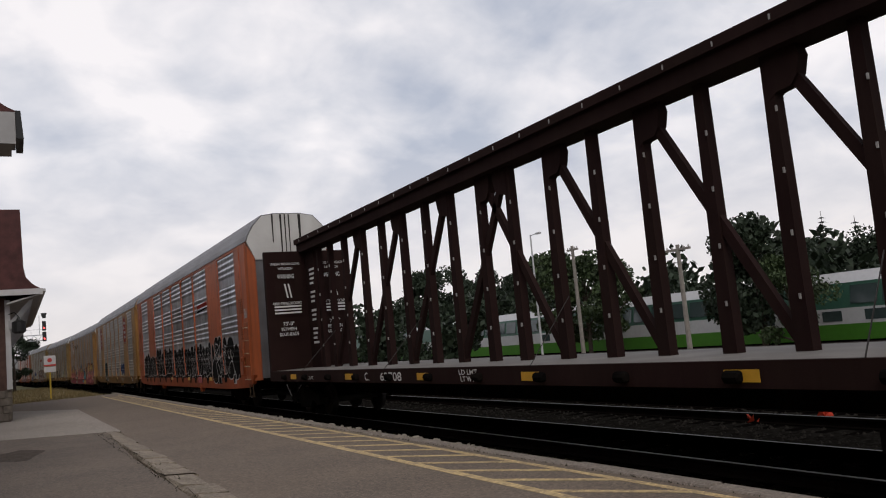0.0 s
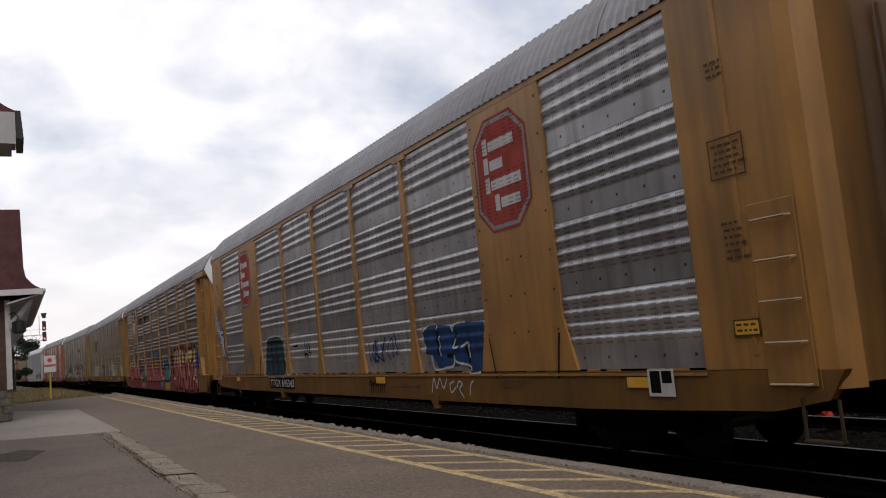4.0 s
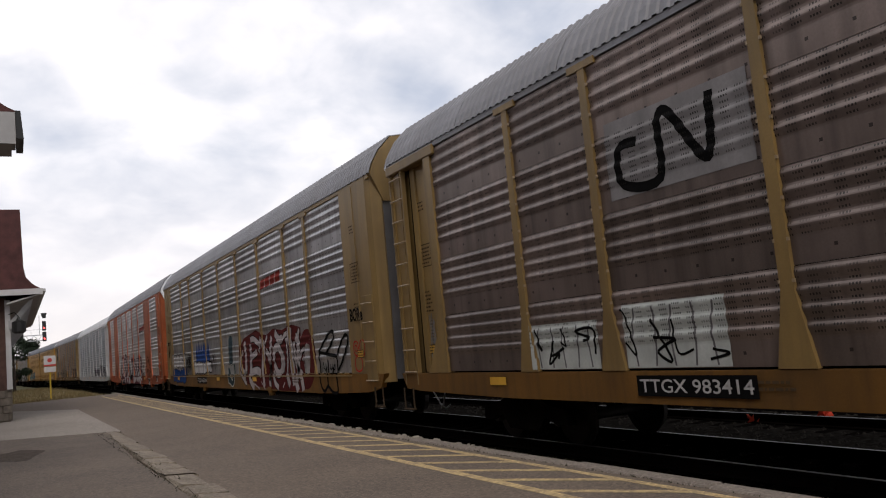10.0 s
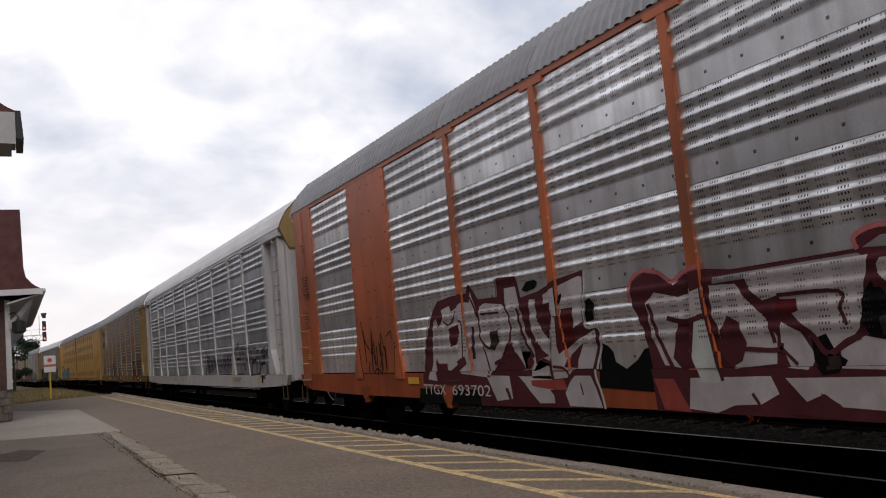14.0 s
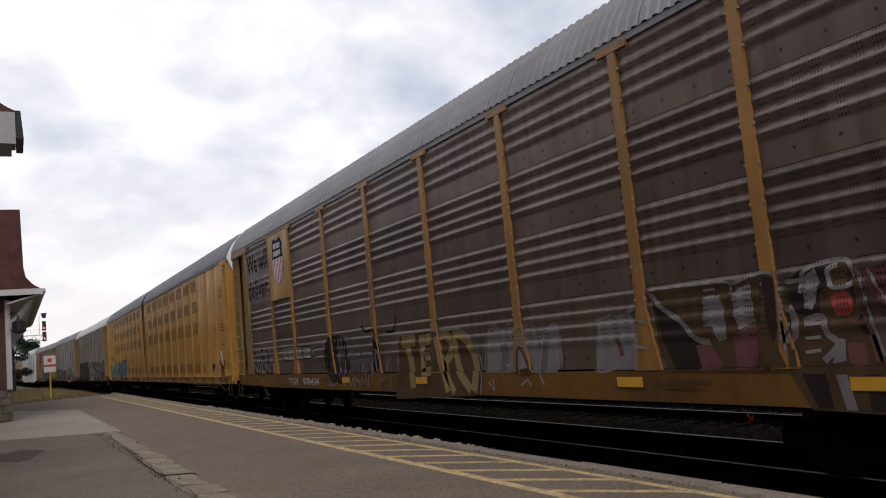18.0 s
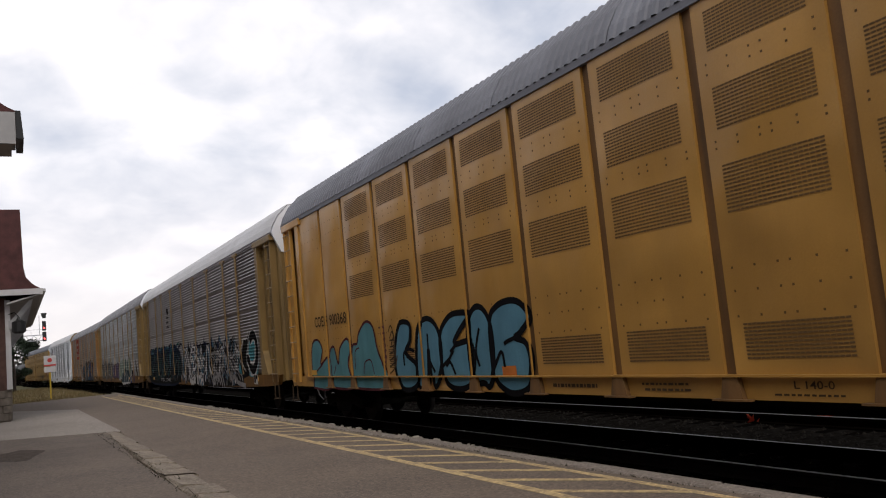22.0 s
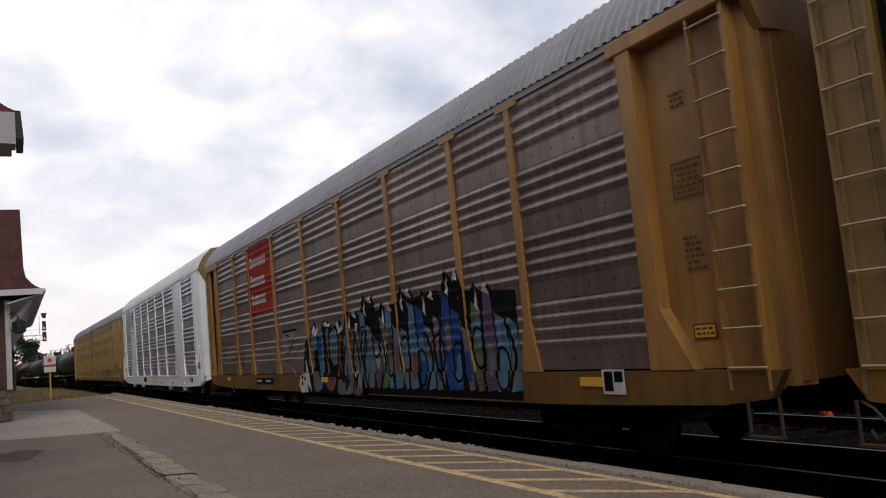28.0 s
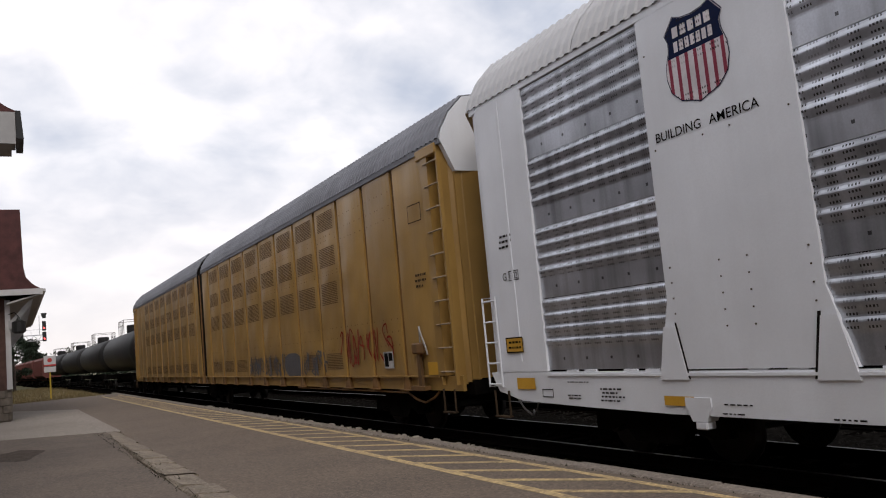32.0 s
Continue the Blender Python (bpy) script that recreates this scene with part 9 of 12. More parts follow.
# second word: pale blocks with dusty pink tops and dark drops between the letters
m.shape([(-0.26, 1.98), (-0.26, 2.24), (-0.53, 2.34), (-0.83, 2.28), (-1.05, 2.13), (-1.21, 2.24), (-1.56, 2.27), (-1.94, 2.22), (-3.49, 2.24), (-3.49, 2.34), (-3.71, 2.4), (-3.98, 2.37), (-4.1, 2.18), (-4.25, 2.32), (-4.56, 2.31), (-5.08, 2.19), (-5.18, 2.01), (-5.1, 1.5), (-5.28, 1.39), (-5.33, 1.11), (-5.29, 0.66), (-0.55, 0.67), (-0.52, 1.13), (-0.43, 1.64)], "wine", 1)
m.stroke([(-0.21, 1.99), (-0.26, 2.24), (-0.49, 2.36), (-0.79, 2.31), (-1.01, 2.18), (-1.22, 2.27), (-1.56, 2.31)], 0.05, "rose", 2)
m.stroke([(-3.49, 2.23), (-3.47, 2.35), (-3.69, 2.42), (-3.98, 2.38), (-4.08, 2.18), (-4.23, 2.33), (-4.56, 2.32), (-4.93, 2.25), (-5.15, 2.18), (-5.19, 2.01), (-5.09, 1.67)], 0.05, "rose", 2)
m.shape([(-1.67, 2.16), (-3.48, 2.2), (-3.58, 2.13), (-2.16, 2.1), (-1.66, 2.09)], "dusk", 2)
m.shape([(-3.54, 2.24), (-3.74, 2.33), (-3.95, 2.32), (-4.06, 2.15), (-3.82, 2.22)], "dusk", 2)
m.shape([(-4.26, 2.22), (-4.55, 2.24), (-5.06, 2.15), (-5.08, 2.05), (-4.53, 2.14)], "dusk", 2)
m.shape([(-0.52, 1.97), (-0.7, 2.08), (-1.09, 1.99), (-1.47, 2.06), (-1.49, 1.75), (-1.04, 1.69), (-0.89, 1.29), (-1.01, 1.17), (-0.73, 1.21), (-0.57, 1.55)], "blush", 3)
m.shape([(-1.6, 2.08), (-1.98, 2.06), (-2.12, 1.86), (-2.3, 1.71), (-2.45, 1.48), (-2.4, 1.2), (-1.87, 1.16), (-1.69, 1.28), (-1.67, 1.59), (-1.57, 1.78)], "blush", 3)
m.shape([(-2.12, 2.15), (-3.59, 2.17), (-3.49, 1.84), (-3.41, 1.52), (-3.26, 1.39), (-3.02, 1.29), (-2.84, 1.46), (-2.65, 1.72), (-2.52, 1.89), (-2.3, 1.85), (-2.16, 1.97)], "blush", 3)
m.shape([(-2.52, 1.62), (-2.74, 1.51), (-2.89, 1.26), (-2.8, 1.14), (-2.57, 1.16), (-2.48, 1.41)], "blush", 3)
m.shape([(-3.16, 1.31), (-3.44, 1.44), (-3.71, 1.39), (-3.81, 1.63), (-3.76, 1.89), (-3.62, 2.03), (-3.71, 2.13), (-4.02, 2.12), (-4.17, 1.89), (-4.15, 1.49), (-4.11, 1.18), (-3.76, 1.13), (-3.18, 1.15)], "blush", 3)
m.shape([(-4.38, 2.15), (-4.52, 2.16), (-4.54, 1.86), (-4.46, 1.74), (-4.26, 1.63), (-4.25, 1.85)], "chalk", 4)
m.shape([(-4.56, 2.12), (-4.99, 2.08), (-4.89, 1.51), (-4.56, 1.59), (-4.58, 1.89)], "blush", 3)
m.shape([(-4.28, 1.57), (-4.49, 1.54), (-4.53, 1.23), (-4.37, 1.21), (-4.23, 1.27)], "chalk", 4)
m.shape([(-4.66, 1.11), (-4.77, 1.32), (-4.97, 1.4), (-5.13, 1.35), (-5.16, 1.11)], "blush", 3)
m.shape([(-3.98, 1.87), (-4.24, 1.82), (-4.24, 1.61), (-4.1, 1.49), (-3.97, 1.62)], "blush", 3)
m.shape([(-1.35, 1.72), (-1.51, 1.71), (-1.57, 1.36), (-1.64, 1.01), (-1.35, 1.01), (-1.24, 1.29)], "chalk", 4)
m.shape([(-1.17, 1.06), (-2.33, 1.08), (-2.41, 0.9), (-2.16, 0.79), (-1.8, 0.77), (-1.53, 0.68), (-1.1, 0.71)], "blush", 3)
m.shape([(-2.51, 1.06), (-4.01, 1.08), (-4.26, 1.04), (-4.41, 0.99), (-4.52, 0.75), (-4.47, 0.65), (-4.11, 0.66), (-3.98, 0.86), (-3.65, 0.91), (-3.63, 0.77), (-3.13, 0.79), (-2.95, 0.91), (-2.73, 0.83)], "blush", 3)
m.shape([(-4.48, 1.06), (-5.08, 1.04), (-5.19, 0.88), (-5.22, 0.65), (-4.85, 0.71), (-4.66, 0.9)], "blush", 3)
m.shape([(-4.19, 1.15), (-4.43, 1.14), (-4.63, 1.04), (-4.63, 0.99), (-4.17, 1)], "chalk", 4)
m.shape([(-0.55, 1.05), (-0.89, 1.05), (-1.13, 0.67), (-0.68, 0.69)], "fadedred", 3)
m.shape([(-3.49, 1.84), (-3.59, 1.93), (-3.7, 1.83), (-3.79, 1.63), (-3.77, 1.5), (-3.64, 1.4), (-3.5, 1.43), (-3.43, 1.58)], "black", 5)
m.shape([(-3.62, 1.6), (-3.78, 1.66), (-3.75, 1.5), (-3.63, 1.43)], "umber", 6)
m.shape([(-1.69, 1.58), (-1.82, 1.73), (-1.96, 1.65), (-2.04, 1.42), (-1.95, 1.24), (-1.79, 1.17), (-1.66, 1.28)], "wine", 5)
m.shape([(-2.86, 1.43), (-3.03, 1.48), (-3.12, 1.29), (-3.23, 1.22), (-3.14, 1.11), (-2.96, 1.09), (-2.86, 1.23)], "black", 5)
m.shape([(-3.02, 1.29), (-3.15, 1.26), (-3.16, 1.15), (-3.01, 1.13)], "umber", 6)
m.shape([(-2.49, 1.85), (-2.74, 1.84), (-2.76, 1.72), (-2.55, 1.66), (-2.49, 1.7)], "maroon", 5)
m.shape([(-4.36, 1.65), (-4.52, 1.73), (-4.53, 1.59), (-4.4, 1.58)], "maroon", 5)
m.shape([(-4.55, 1.53), (-4.72, 1.45), (-4.81, 1.46), (-4.71, 1.23), (-4.65, 1.16), (-4.59, 1.35)], "wine", 5)
m.shape([(-4.03, 1.65), (-4.24, 1.62), (-4.25, 1.45), (-4.1, 1.46)], "wine", 5)
m.shape([(-4.93, 1.57), (-5, 1.74), (-5.13, 1.76), (-5.13, 1.5), (-4.98, 1.45)], "inkblue", 5)
m.shape([(-2.43, 1.01), (-2.61, 0.9), (-2.82, 0.73), (-2.91, 0.68), (-2.51, 0.71)], "wine", 5)
m.shape([(-3.65, 0.92), (-3.96, 0.96), (-3.99, 0.83), (-4.11, 0.67), (-3.61, 0.69)], "wine", 5)
m.shape([(-4.44, 0.98), (-4.59, 0.93), (-4.87, 0.71), (-4.73, 0.65), (-4.45, 0.65), (-4.53, 0.78)], "wine", 5)
m.shape([(-2.91, 0.92), (-3.12, 0.81), (-3.15, 0.68), (-2.95, 0.68)], "wine", 5)
m.stroke([(-0.88, 1.76), (-1.18, 1.7), (-1.49, 1.75)], 0.06, "wine", 6)
m.stroke([(-1.57, 2.05), (-1.58, 1.67), (-1.61, 1.28), (-1.67, 1.03)], 0.05, "wine", 6)
m.stroke([(-2.14, 1.97), (-2.34, 1.78), (-2.41, 1.41)], 0.05, "wine", 6)
m.stroke([(-2.52, 1.89), (-3.23, 1.87), (-3.23, 1.69), (-3.29, 1.55)], 0.04, "wine", 6)
m.stroke([(-2.55, 1.69), (-2.85, 1.5), (-3.02, 1.29), (-3.26, 1.4), (-3.4, 1.44)], 0.06, "wine", 6)
m.stroke([(-1.93, 1.37), (-2.42, 1.34), (-2.5, 1.41)], 0.05, "wine", 6)
m.stroke([(-2.47, 1.37), (-2.66, 1.19)], 0.04, "wine", 6)
m.stroke([(-4.54, 2.19), (-4.56, 1.86), (-4.53, 1.53)], 0.05, "wine", 6)
m.stroke([(-4.2, 1.19), (-4.52, 1.17)], 0.05, "wine", 6)
m.stroke([(-3.64, 2.13), (-3.63, 1.87)], 0.05, "wine", 6)
m.stroke([(-0.57, 1.95), (-0.69, 1.54), (-0.87, 1.17)], 0.06, "wine", 6)
m.stroke([(-4.02, 2.12), (-4.17, 1.91), (-4.35, 1.97)], 0.05, "wine", 6)
m.stroke([(-2.06, 0.9), (-2.14, 0.79)], 0.04, "wine", 6)
m.stroke([(-5.73, 1.99), (-5.91, 2.01), (-5.92, 1.92), (-5.74, 1.9), (-5.73, 1.99)], 0.05, "black", 8)
m.stroke([(-5.51, 1.6), (-5.59, 1.77), (-5.7, 1.79), (-5.71, 1.59)], 0.05, "black", 8)
m.stroke([(-5.81, 1.76), (-5.84, 1.61), (-5.96, 1.79)], 0.05, "black", 8)
m.stroke([(-6.04, 1.82), (-6.03, 1.62), (-6.12, 1.74), (-6.17, 1.61)], 0.05, "black", 8)
m.stroke([(-5.48, 1.28), (-5.54, 1.19), (-5.66, 1.34), (-5.71, 1.2), (-5.81, 1.35)], 0.05, "black", 8)
m.stroke([(-5.86, 1.21), (-5.91, 1.35), (-6.04, 1.31), (-5.96, 1.23), (-6.12, 1.21)], 0.05, "black", 8)
m.stroke([(-6.19, 1.34), (-6.23, 1.23), (-6.32, 1.34)], 0.05, "black", 8)
m.stroke([(-7.27, 1.7), (-7.49, 1.69), (-7.63, 1.75), (-7.67, 1.85), (-7.62, 1.95), (-7.6, 2.02), (-7.56, 1.85), (-7.61, 1.74)], 0.05, "black", 9)
m.stroke([(-7.68, 2.1), (-7.7, 2), (-7.74, 1.94), (-7.67, 2.08)], 0.05, "black", 9)
m.stroke([(-7.81, 2.11), (-7.85, 1.98), (-7.86, 1.91)], 0.04, "black", 9)
m.stroke([(-7.89, 2.24), (-7.92, 2.11), (-7.95, 2.17), (-8.03, 2.21), (-8.1, 2.23)], 0.06, "black", 9)
m.stroke([(-8.12, 2.26), (-8.12, 2.15)], 0.08, "black", 9)
m.stroke([(-7.92, 2), (-8.01, 2.03), (-8.02, 1.91), (-8.08, 1.83), (-8.15, 1.96), (-8.24, 2.03)], 0.05, "black", 9)
m.stroke([(-8.4, 2.19), (-8.4, 2.06), (-8.32, 1.95), (-8.27, 1.83)], 0.07, "black", 9)
m.stroke([(-8.42, 2.07), (-8.56, 2.06), (-8.67, 2.08)], 0.08, "black", 9)
m.stroke([(-8.63, 2.06), (-8.51, 1.93), (-8.43, 1.84)], 0.045, "black", 9)
m.stroke([(-8.43, 2.05), (-8.43, 1.93)], 0.05, "black", 9)
m.stroke([(-8.59, 1.88), (-8.74, 1.92), (-8.67, 1.76), (-8.53, 1.74), (-8.53, 1.81), (-8.63, 1.8)], 0.05, "black", 9)
m.stroke([(-8.75, 1.74), (-8.86, 1.76), (-8.94, 1.81)], 0.06, "black", 9)
m.stroke([(-8.86, 1.75), (-8.73, 1.6), (-8.65, 1.57), (-8.64, 1.63), (-8.75, 1.61), (-8.72, 1.39)], 0.05, "black", 9)
m.stroke([(-8.72, 1.4), (-9.02, 1.36), (-8.96, 1.5), (-8.9, 1.61)], 0.055, "black", 9)
m.stroke([(-8.85, 2.15), (-8.91, 2.22), (-8.89, 2.13)], 0.045, "black", 9)
m.stroke([(-8.81, 2.15), (-8.95, 2.14)], 0.04, "black", 9)
m.stroke([(-7.5, 1.52), (-7.51, 1.43), (-7.47, 1.34)], 0.04, "black", 9)
m.stroke([(-7.61, 1.51), (-7.62, 1.42), (-7.57, 1.3)], 0.04, "black", 9)
m.stroke([(-7.73, 1.52), (-7.74, 1.42), (-7.7, 1.31)], 0.04, "black", 9)
m.stroke([(-7.86, 1.53), (-7.86, 1.41), (-7.82, 1.33)], 0.04, "black", 9)
m.stroke([(-7.97, 1.5), (-7.98, 1.41), (-7.93, 1.25)], 0.04, "black", 9)
m.stroke([(-8.18, 1.5), (-8.19, 1.4), (-8.15, 1.32)], 0.04, "black", 9)
m.stroke([(-8.32, 1.49), (-8.33, 1.4), (-8.28, 1.26)], 0.04, "black", 9)
m.stroke([(-7.52, 1.51), (-7.68, 1.53), (-7.67, 1.45), (-7.56, 1.42)], 0.035, "black", 9)
m.stroke([(-7.73, 1.51), (-7.84, 1.51), (-7.84, 1.36)], 0.035, "black", 9)
m.stroke([(-7.87, 1.5), (-7.96, 1.32), (-8.09, 1.52)], 0.035, "black", 9)
m.stroke([(-8.18, 1.48), (-8.28, 1.53), (-8.27, 1.44), (-8.17, 1.37), (-8.28, 1.34)], 0.035, "black", 9)
m.stroke([(-8.34, 1.5), (-8.44, 1.49), (-8.39, 1.41), (-8.47, 1.36), (-8.46, 1.23), (-8.41, 1.17)], 0.035, "black", 9)
m.stroke([(-8.6, 1.46), (-8.55, 1.39), (-8.6, 1.37)], 0.035, "black", 9)
m.stroke([(-8.54, 1.28), (-8.6, 1.26), (-8.56, 1.23), (-8.52, 1.25)], 0.05, "black", 9)
m.stroke([(-7.85, 1.23), (-8.05, 1.22), (-8.11, 1.18)], 0.03, "black", 9)
m.stroke([(-7.9, 1.18), (-8.05, 1.14)], 0.03, "black", 9)
m.stroke([(-7.35, 1.57), (-7.23, 1.45), (-7.21, 1.25)], 0.03, "black", 9)
m.stroke([(-8.48, 1.18), (-8.73, 1.18)], 0.03, "black", 9)
m.stroke([(-8.5, 1.11), (-8.79, 1.11)], 0.03, "black", 9)
m.scribble(8.8, 7.5, 1.15, 2.1, 8, "black", 0.04, 56)
for k in range(6):
    y = -4.78 - 0.37 * k
    zb = 3.74 + 0.025 * k
    m.shape([(y, zb), (y - 0.30, zb + 0.03), (y - 0.36, zb + 0.30 - 0.05 * (k % 2)), (y - 0.20, zb + 0.20), (y - 0.08, zb + 0.33), (y - 0.03, zb + 0.16)], "brick", 2)
    m.stroke([(y - 0.02, zb - 0.03), (y - 0.34, zb)], 0.045, "black", 3, False)
m.text("TTGX", 5.9, 5.0, 0.76, 0.94, "white", 12)
m.text("693702", 4.75, 3.4, 0.76, 0.94, "white", 12)
m.text("BI", -13.02, -13.2, 3.02, 3.26, "blush", 10, 0.01)
for pts in ([(8.9, 2.3), (8.75, 1.9), (8.5, 1.65)], [(8.3, 1.15), (8.1, 1.25), (7.85, 1.12)], [(7.5, 1.9), (7.3, 2.0), (7.25, 1.85)]):
    m.stroke(pts, 0.035, "umber", 8)
m.text("27418", 12.7, 12.3, 3.05, 3.2, "black", 10, 0.01)
m.placard(-8.0, 0.66, 0.5)
common(m, (-6.2, 6.6))
m.lay("grey and white letters with dark edges")

# white car
m = Mural(c7)
m.scribble(-2.3, -6.9, 1.2, 2.0, 26, "navy", 0.04, 61)
m.rect(-2.6, -6.8, 1.2, 1.8, "dusk", 1)
# thin-lined letters over a grey wash
m.letter([(-7.36, 1.94), (-7.94, 2.27), (-8.12, 1.96), (-8.21, 1.17), (-7.69, 1.18)], "dusk", "navy", 3, 0.045, False)
m.letter([(-8.17, 2.03), (-8.54, 2.06), (-8.71, 1.22), (-8.31, 1.17)], "dusk", "navy", 3, 0.045, False)
m.letter([(-8.6, 2), (-8.86, 2.04), (-8.97, 1.3), (-8.79, 1.17)], "dusk", "navy", 3, 0.045, False)
m.letter([(-9, 1.97), (-9.32, 2.05), (-9.58, 1.95), (-9.44, 1.63), (-9.64, 1.19), (-9.09, 1.17)], "dusk", "navy", 3, 0.045, False)
m.letter([(-9.58, 1.94), (-10.31, 2.01), (-10.26, 1.59), (-9.73, 1.53)], "dusk", "navy", 3, 0.045, False)
m.letter([(-9.78, 1.52), (-10.24, 1.58), (-10.24, 1.16), (-9.66, 1.13)], "dusk", "navy", 3, 0.045, False)
m.letter([(-10.37, 1.93), (-10.67, 1.97), (-10.74, 1.57), (-10.6, 1.19), (-10.29, 1.16)], "dusk", "navy", 3, 0.045, False)
m.letter([(-10.84, 1.85), (-11.24, 1.97), (-11.49, 1.83), (-11.2, 1.63), (-11.48, 1.39), (-11.41, 1.11), (-10.77, 1.08), (-10.94, 1.4)], "dusk", "navy", 3, 0.045, False)
m.stroke([(-9.72, 1.62), (-10.24, 1.63)], 0.09, "navy", 5)
m.stroke([(-9.15, 1.64), (-9.52, 1.67)], 0.09, "navy", 5)
m.stroke([(-10.82, 1.48), (-11.27, 1.51)], 0.09, "navy", 5)
m.stroke([(-7.68, 1.7), (-8.21, 1.7)], 0.09, "navy", 5)
m.text("MEH", -11.09, -11.66, 1.68, 1.89, "navy", 5)
m.scribble(-11.0, -11.8, 1.75, 2.05, 5, "navy", 0.03, 62)
common(m, (-7.0, -10.6, 2.4, 8.0))
m.lay("blue outlined scribbled lettering")

# second brown car
m = Mural(c8)
# straw letters and grey ghost outlines
m.shape([(0.54, 0.61), (0.18, 1.9), (-1.35, 1.95), (-2.25, 1.93), (-2.8, 1.72), (-3.08, 1.18), (-2.99, 0.76)], "ink", 0)
m.stroke([(0.11, 1.78), (-0.55, 1.81)], 0.26, "straw", 2)
m.stroke([(-0.17, 1.71), (-0.29, 1.29), (-0.35, 0.85)], 0.24, "straw", 2)
m.stroke([(-0.71, 1.77), (-1.25, 1.8)], 0.22, "straw", 2)
m.stroke([(-0.85, 1.68), (-0.78, 1.17)], 0.2, "straw", 2)
m.stroke([(-0.84, 1.46), (-1.14, 1.47)], 0.16, "straw", 2)
m.stroke([(-0.75, 1.14), (-1.16, 1.19)], 0.18, "straw", 2)
m.stroke([(-1.5, 1.83), (-1.65, 1.27), (-1.81, 0.8)], 0.2, "straw", 2)
m.stroke([(-1.57, 1.83), (-1.89, 1.85), (-2.03, 1.55), (-1.74, 1.27), (-2.05, 0.79)], 0.18, "straw", 2)
m.stroke([(-2.1, 1.84), (-2.43, 1.83), (-2.76, 1.56), (-2.88, 1.18), (-2.76, 0.82)], 0.2, "straw", 2)
m.stroke([(-2.15, 1.76), (-2.23, 1.26), (-2.42, 1.04), (-2.65, 0.85)], 0.2, "straw", 2)
m.stroke([(0.35, 1.31), (0.21, 1.89), (-0.58, 1.96), (-1.35, 1.95), (-1.81, 1.9), (-2.25, 1.94), (-2.74, 1.76), (-2.97, 1.51), (-3.07, 1.12), (-2.97, 0.76)], 0.036, "grey", 4)
m.stroke([(-3.15, 1.18), (-3.26, 1.63), (-3.45, 1.88), (-3.63, 1.93), (-3.78, 1.81), (-3.95, 1.88), (-4.13, 1.92)], 0.036, "grey", 4)
m.stroke([(-4.12, 1.83), (-4.43, 1.84), (-4.64, 1.89), (-4.75, 1.74), (-4.93, 1.65), (-5.13, 1.8), (-5.32, 1.83), (-5.39, 1.62), (-5.36, 1.21)], 0.036, "grey", 4)
m.stroke([(-4.94, 1.6), (-4.79, 1.21), (-4.91, 0.95)], 0.036, "grey", 4)
m.stroke([(-5.32, 1.73), (-5.23, 1.16)], 0.036, "grey", 4)
m.stroke([(-3.66, 1.64), (-3.71, 1.41), (-3.58, 1.19)], 0.036, "grey", 4)
m.stroke([(-3.83, 1.23), (-4.16, 1.36)], 0.036, "grey", 4)
m.stroke([(-4.4, 1.63), (-4.43, 1.34), (-4.26, 1.11)], 0.036, "grey", 4)
m.stroke([(-3.29, 0.99), (-3.45, 0.86), (-3.43, 1.04)], 0.036, "grey", 4)
m.stroke([(-4.28, 0.94), (-4.46, 1.02), (-4.55, 0.94)], 0.036, "grey", 4)
m.shape([(-3.73, 1.58), (-3.93, 1.6), (-3.9, 1.23), (-3.64, 1.18)], "smoke", 3, True)
m.shape([(-4.85, 1.57), (-5.03, 1.59), (-4.96, 1.16), (-4.81, 1.19)], "smoke", 3, True)
m.stroke([(2.25, 2.25), (1.97, 2.09), (1.41, 2.07), (1.46, 1.6), (1.23, 1.14)], 0.05, "black", 4)
m.stroke([(0.3, 2.35), (0.43, 2.05), (0.84, 2.03)], 0.05, "black", 4)
m.shape([(1.64, 1.99), (1.25, 1.78), (1.23, 1.14), (1.58, 1.19)], "black", 3)
# white angular tags low on the rear half
m.stroke([(3.9, 1.58), (3.73, 1.65), (3.6, 1.52)], 0.04, "grey", 6, smooth=False)
m.stroke([(3.9, 1.56), (3.75, 1.36), (3.64, 1.16)], 0.04, "grey", 6, smooth=False)
m.stroke([(3.44, 1.47), (3.4, 1.29), (3.46, 1.17)], 0.04, "grey", 6, smooth=False)
m.stroke([(3.23, 1.45), (3.04, 1.78), (2.87, 1.77), (2.99, 1.45), (2.86, 1.21)], 0.04, "grey", 6, smooth=False)
m.stroke([(3.07, 1.61), (3.03, 1.27), (3.2, 1.16)], 0.04, "grey", 6, smooth=False)
m.stroke([(2.78, 1.54), (2.51, 1.58), (2.47, 1.31), (2.28, 1.33)], 0.04, "grey", 6, smooth=False)
m.stroke([(2.46, 1.36), (2.45, 1.15), (2.24, 1.36)], 0.04, "grey", 6, smooth=False)
m.stroke([(4.68, 0.9), (4.25, 0.85), (3.91, 0.93)], 0.04, "grey", 6, smooth=False)
m.stroke([(4.57, 1.01), (4.32, 0.86)], 0.04, "grey", 6, smooth=False)
m.stroke([(3.63, 1.04), (3.45, 0.86)], 0.04, "grey", 6, smooth=False)
m.stroke([(3.16, 1.04), (2.98, 0.85)], 0.04, "grey", 6, smooth=False)
m.stroke([(2.95, 1.08), (2.8, 0.82)], 0.04, "grey", 6, smooth=False)
m.stroke([(2.69, 1.04), (2.53, 0.94)], 0.04, "grey", 6, smooth=False)
m.stroke([(2.45, 0.88), (2.32, 1.04), (2.21, 0.94)], 0.04, "grey", 6, smooth=False)
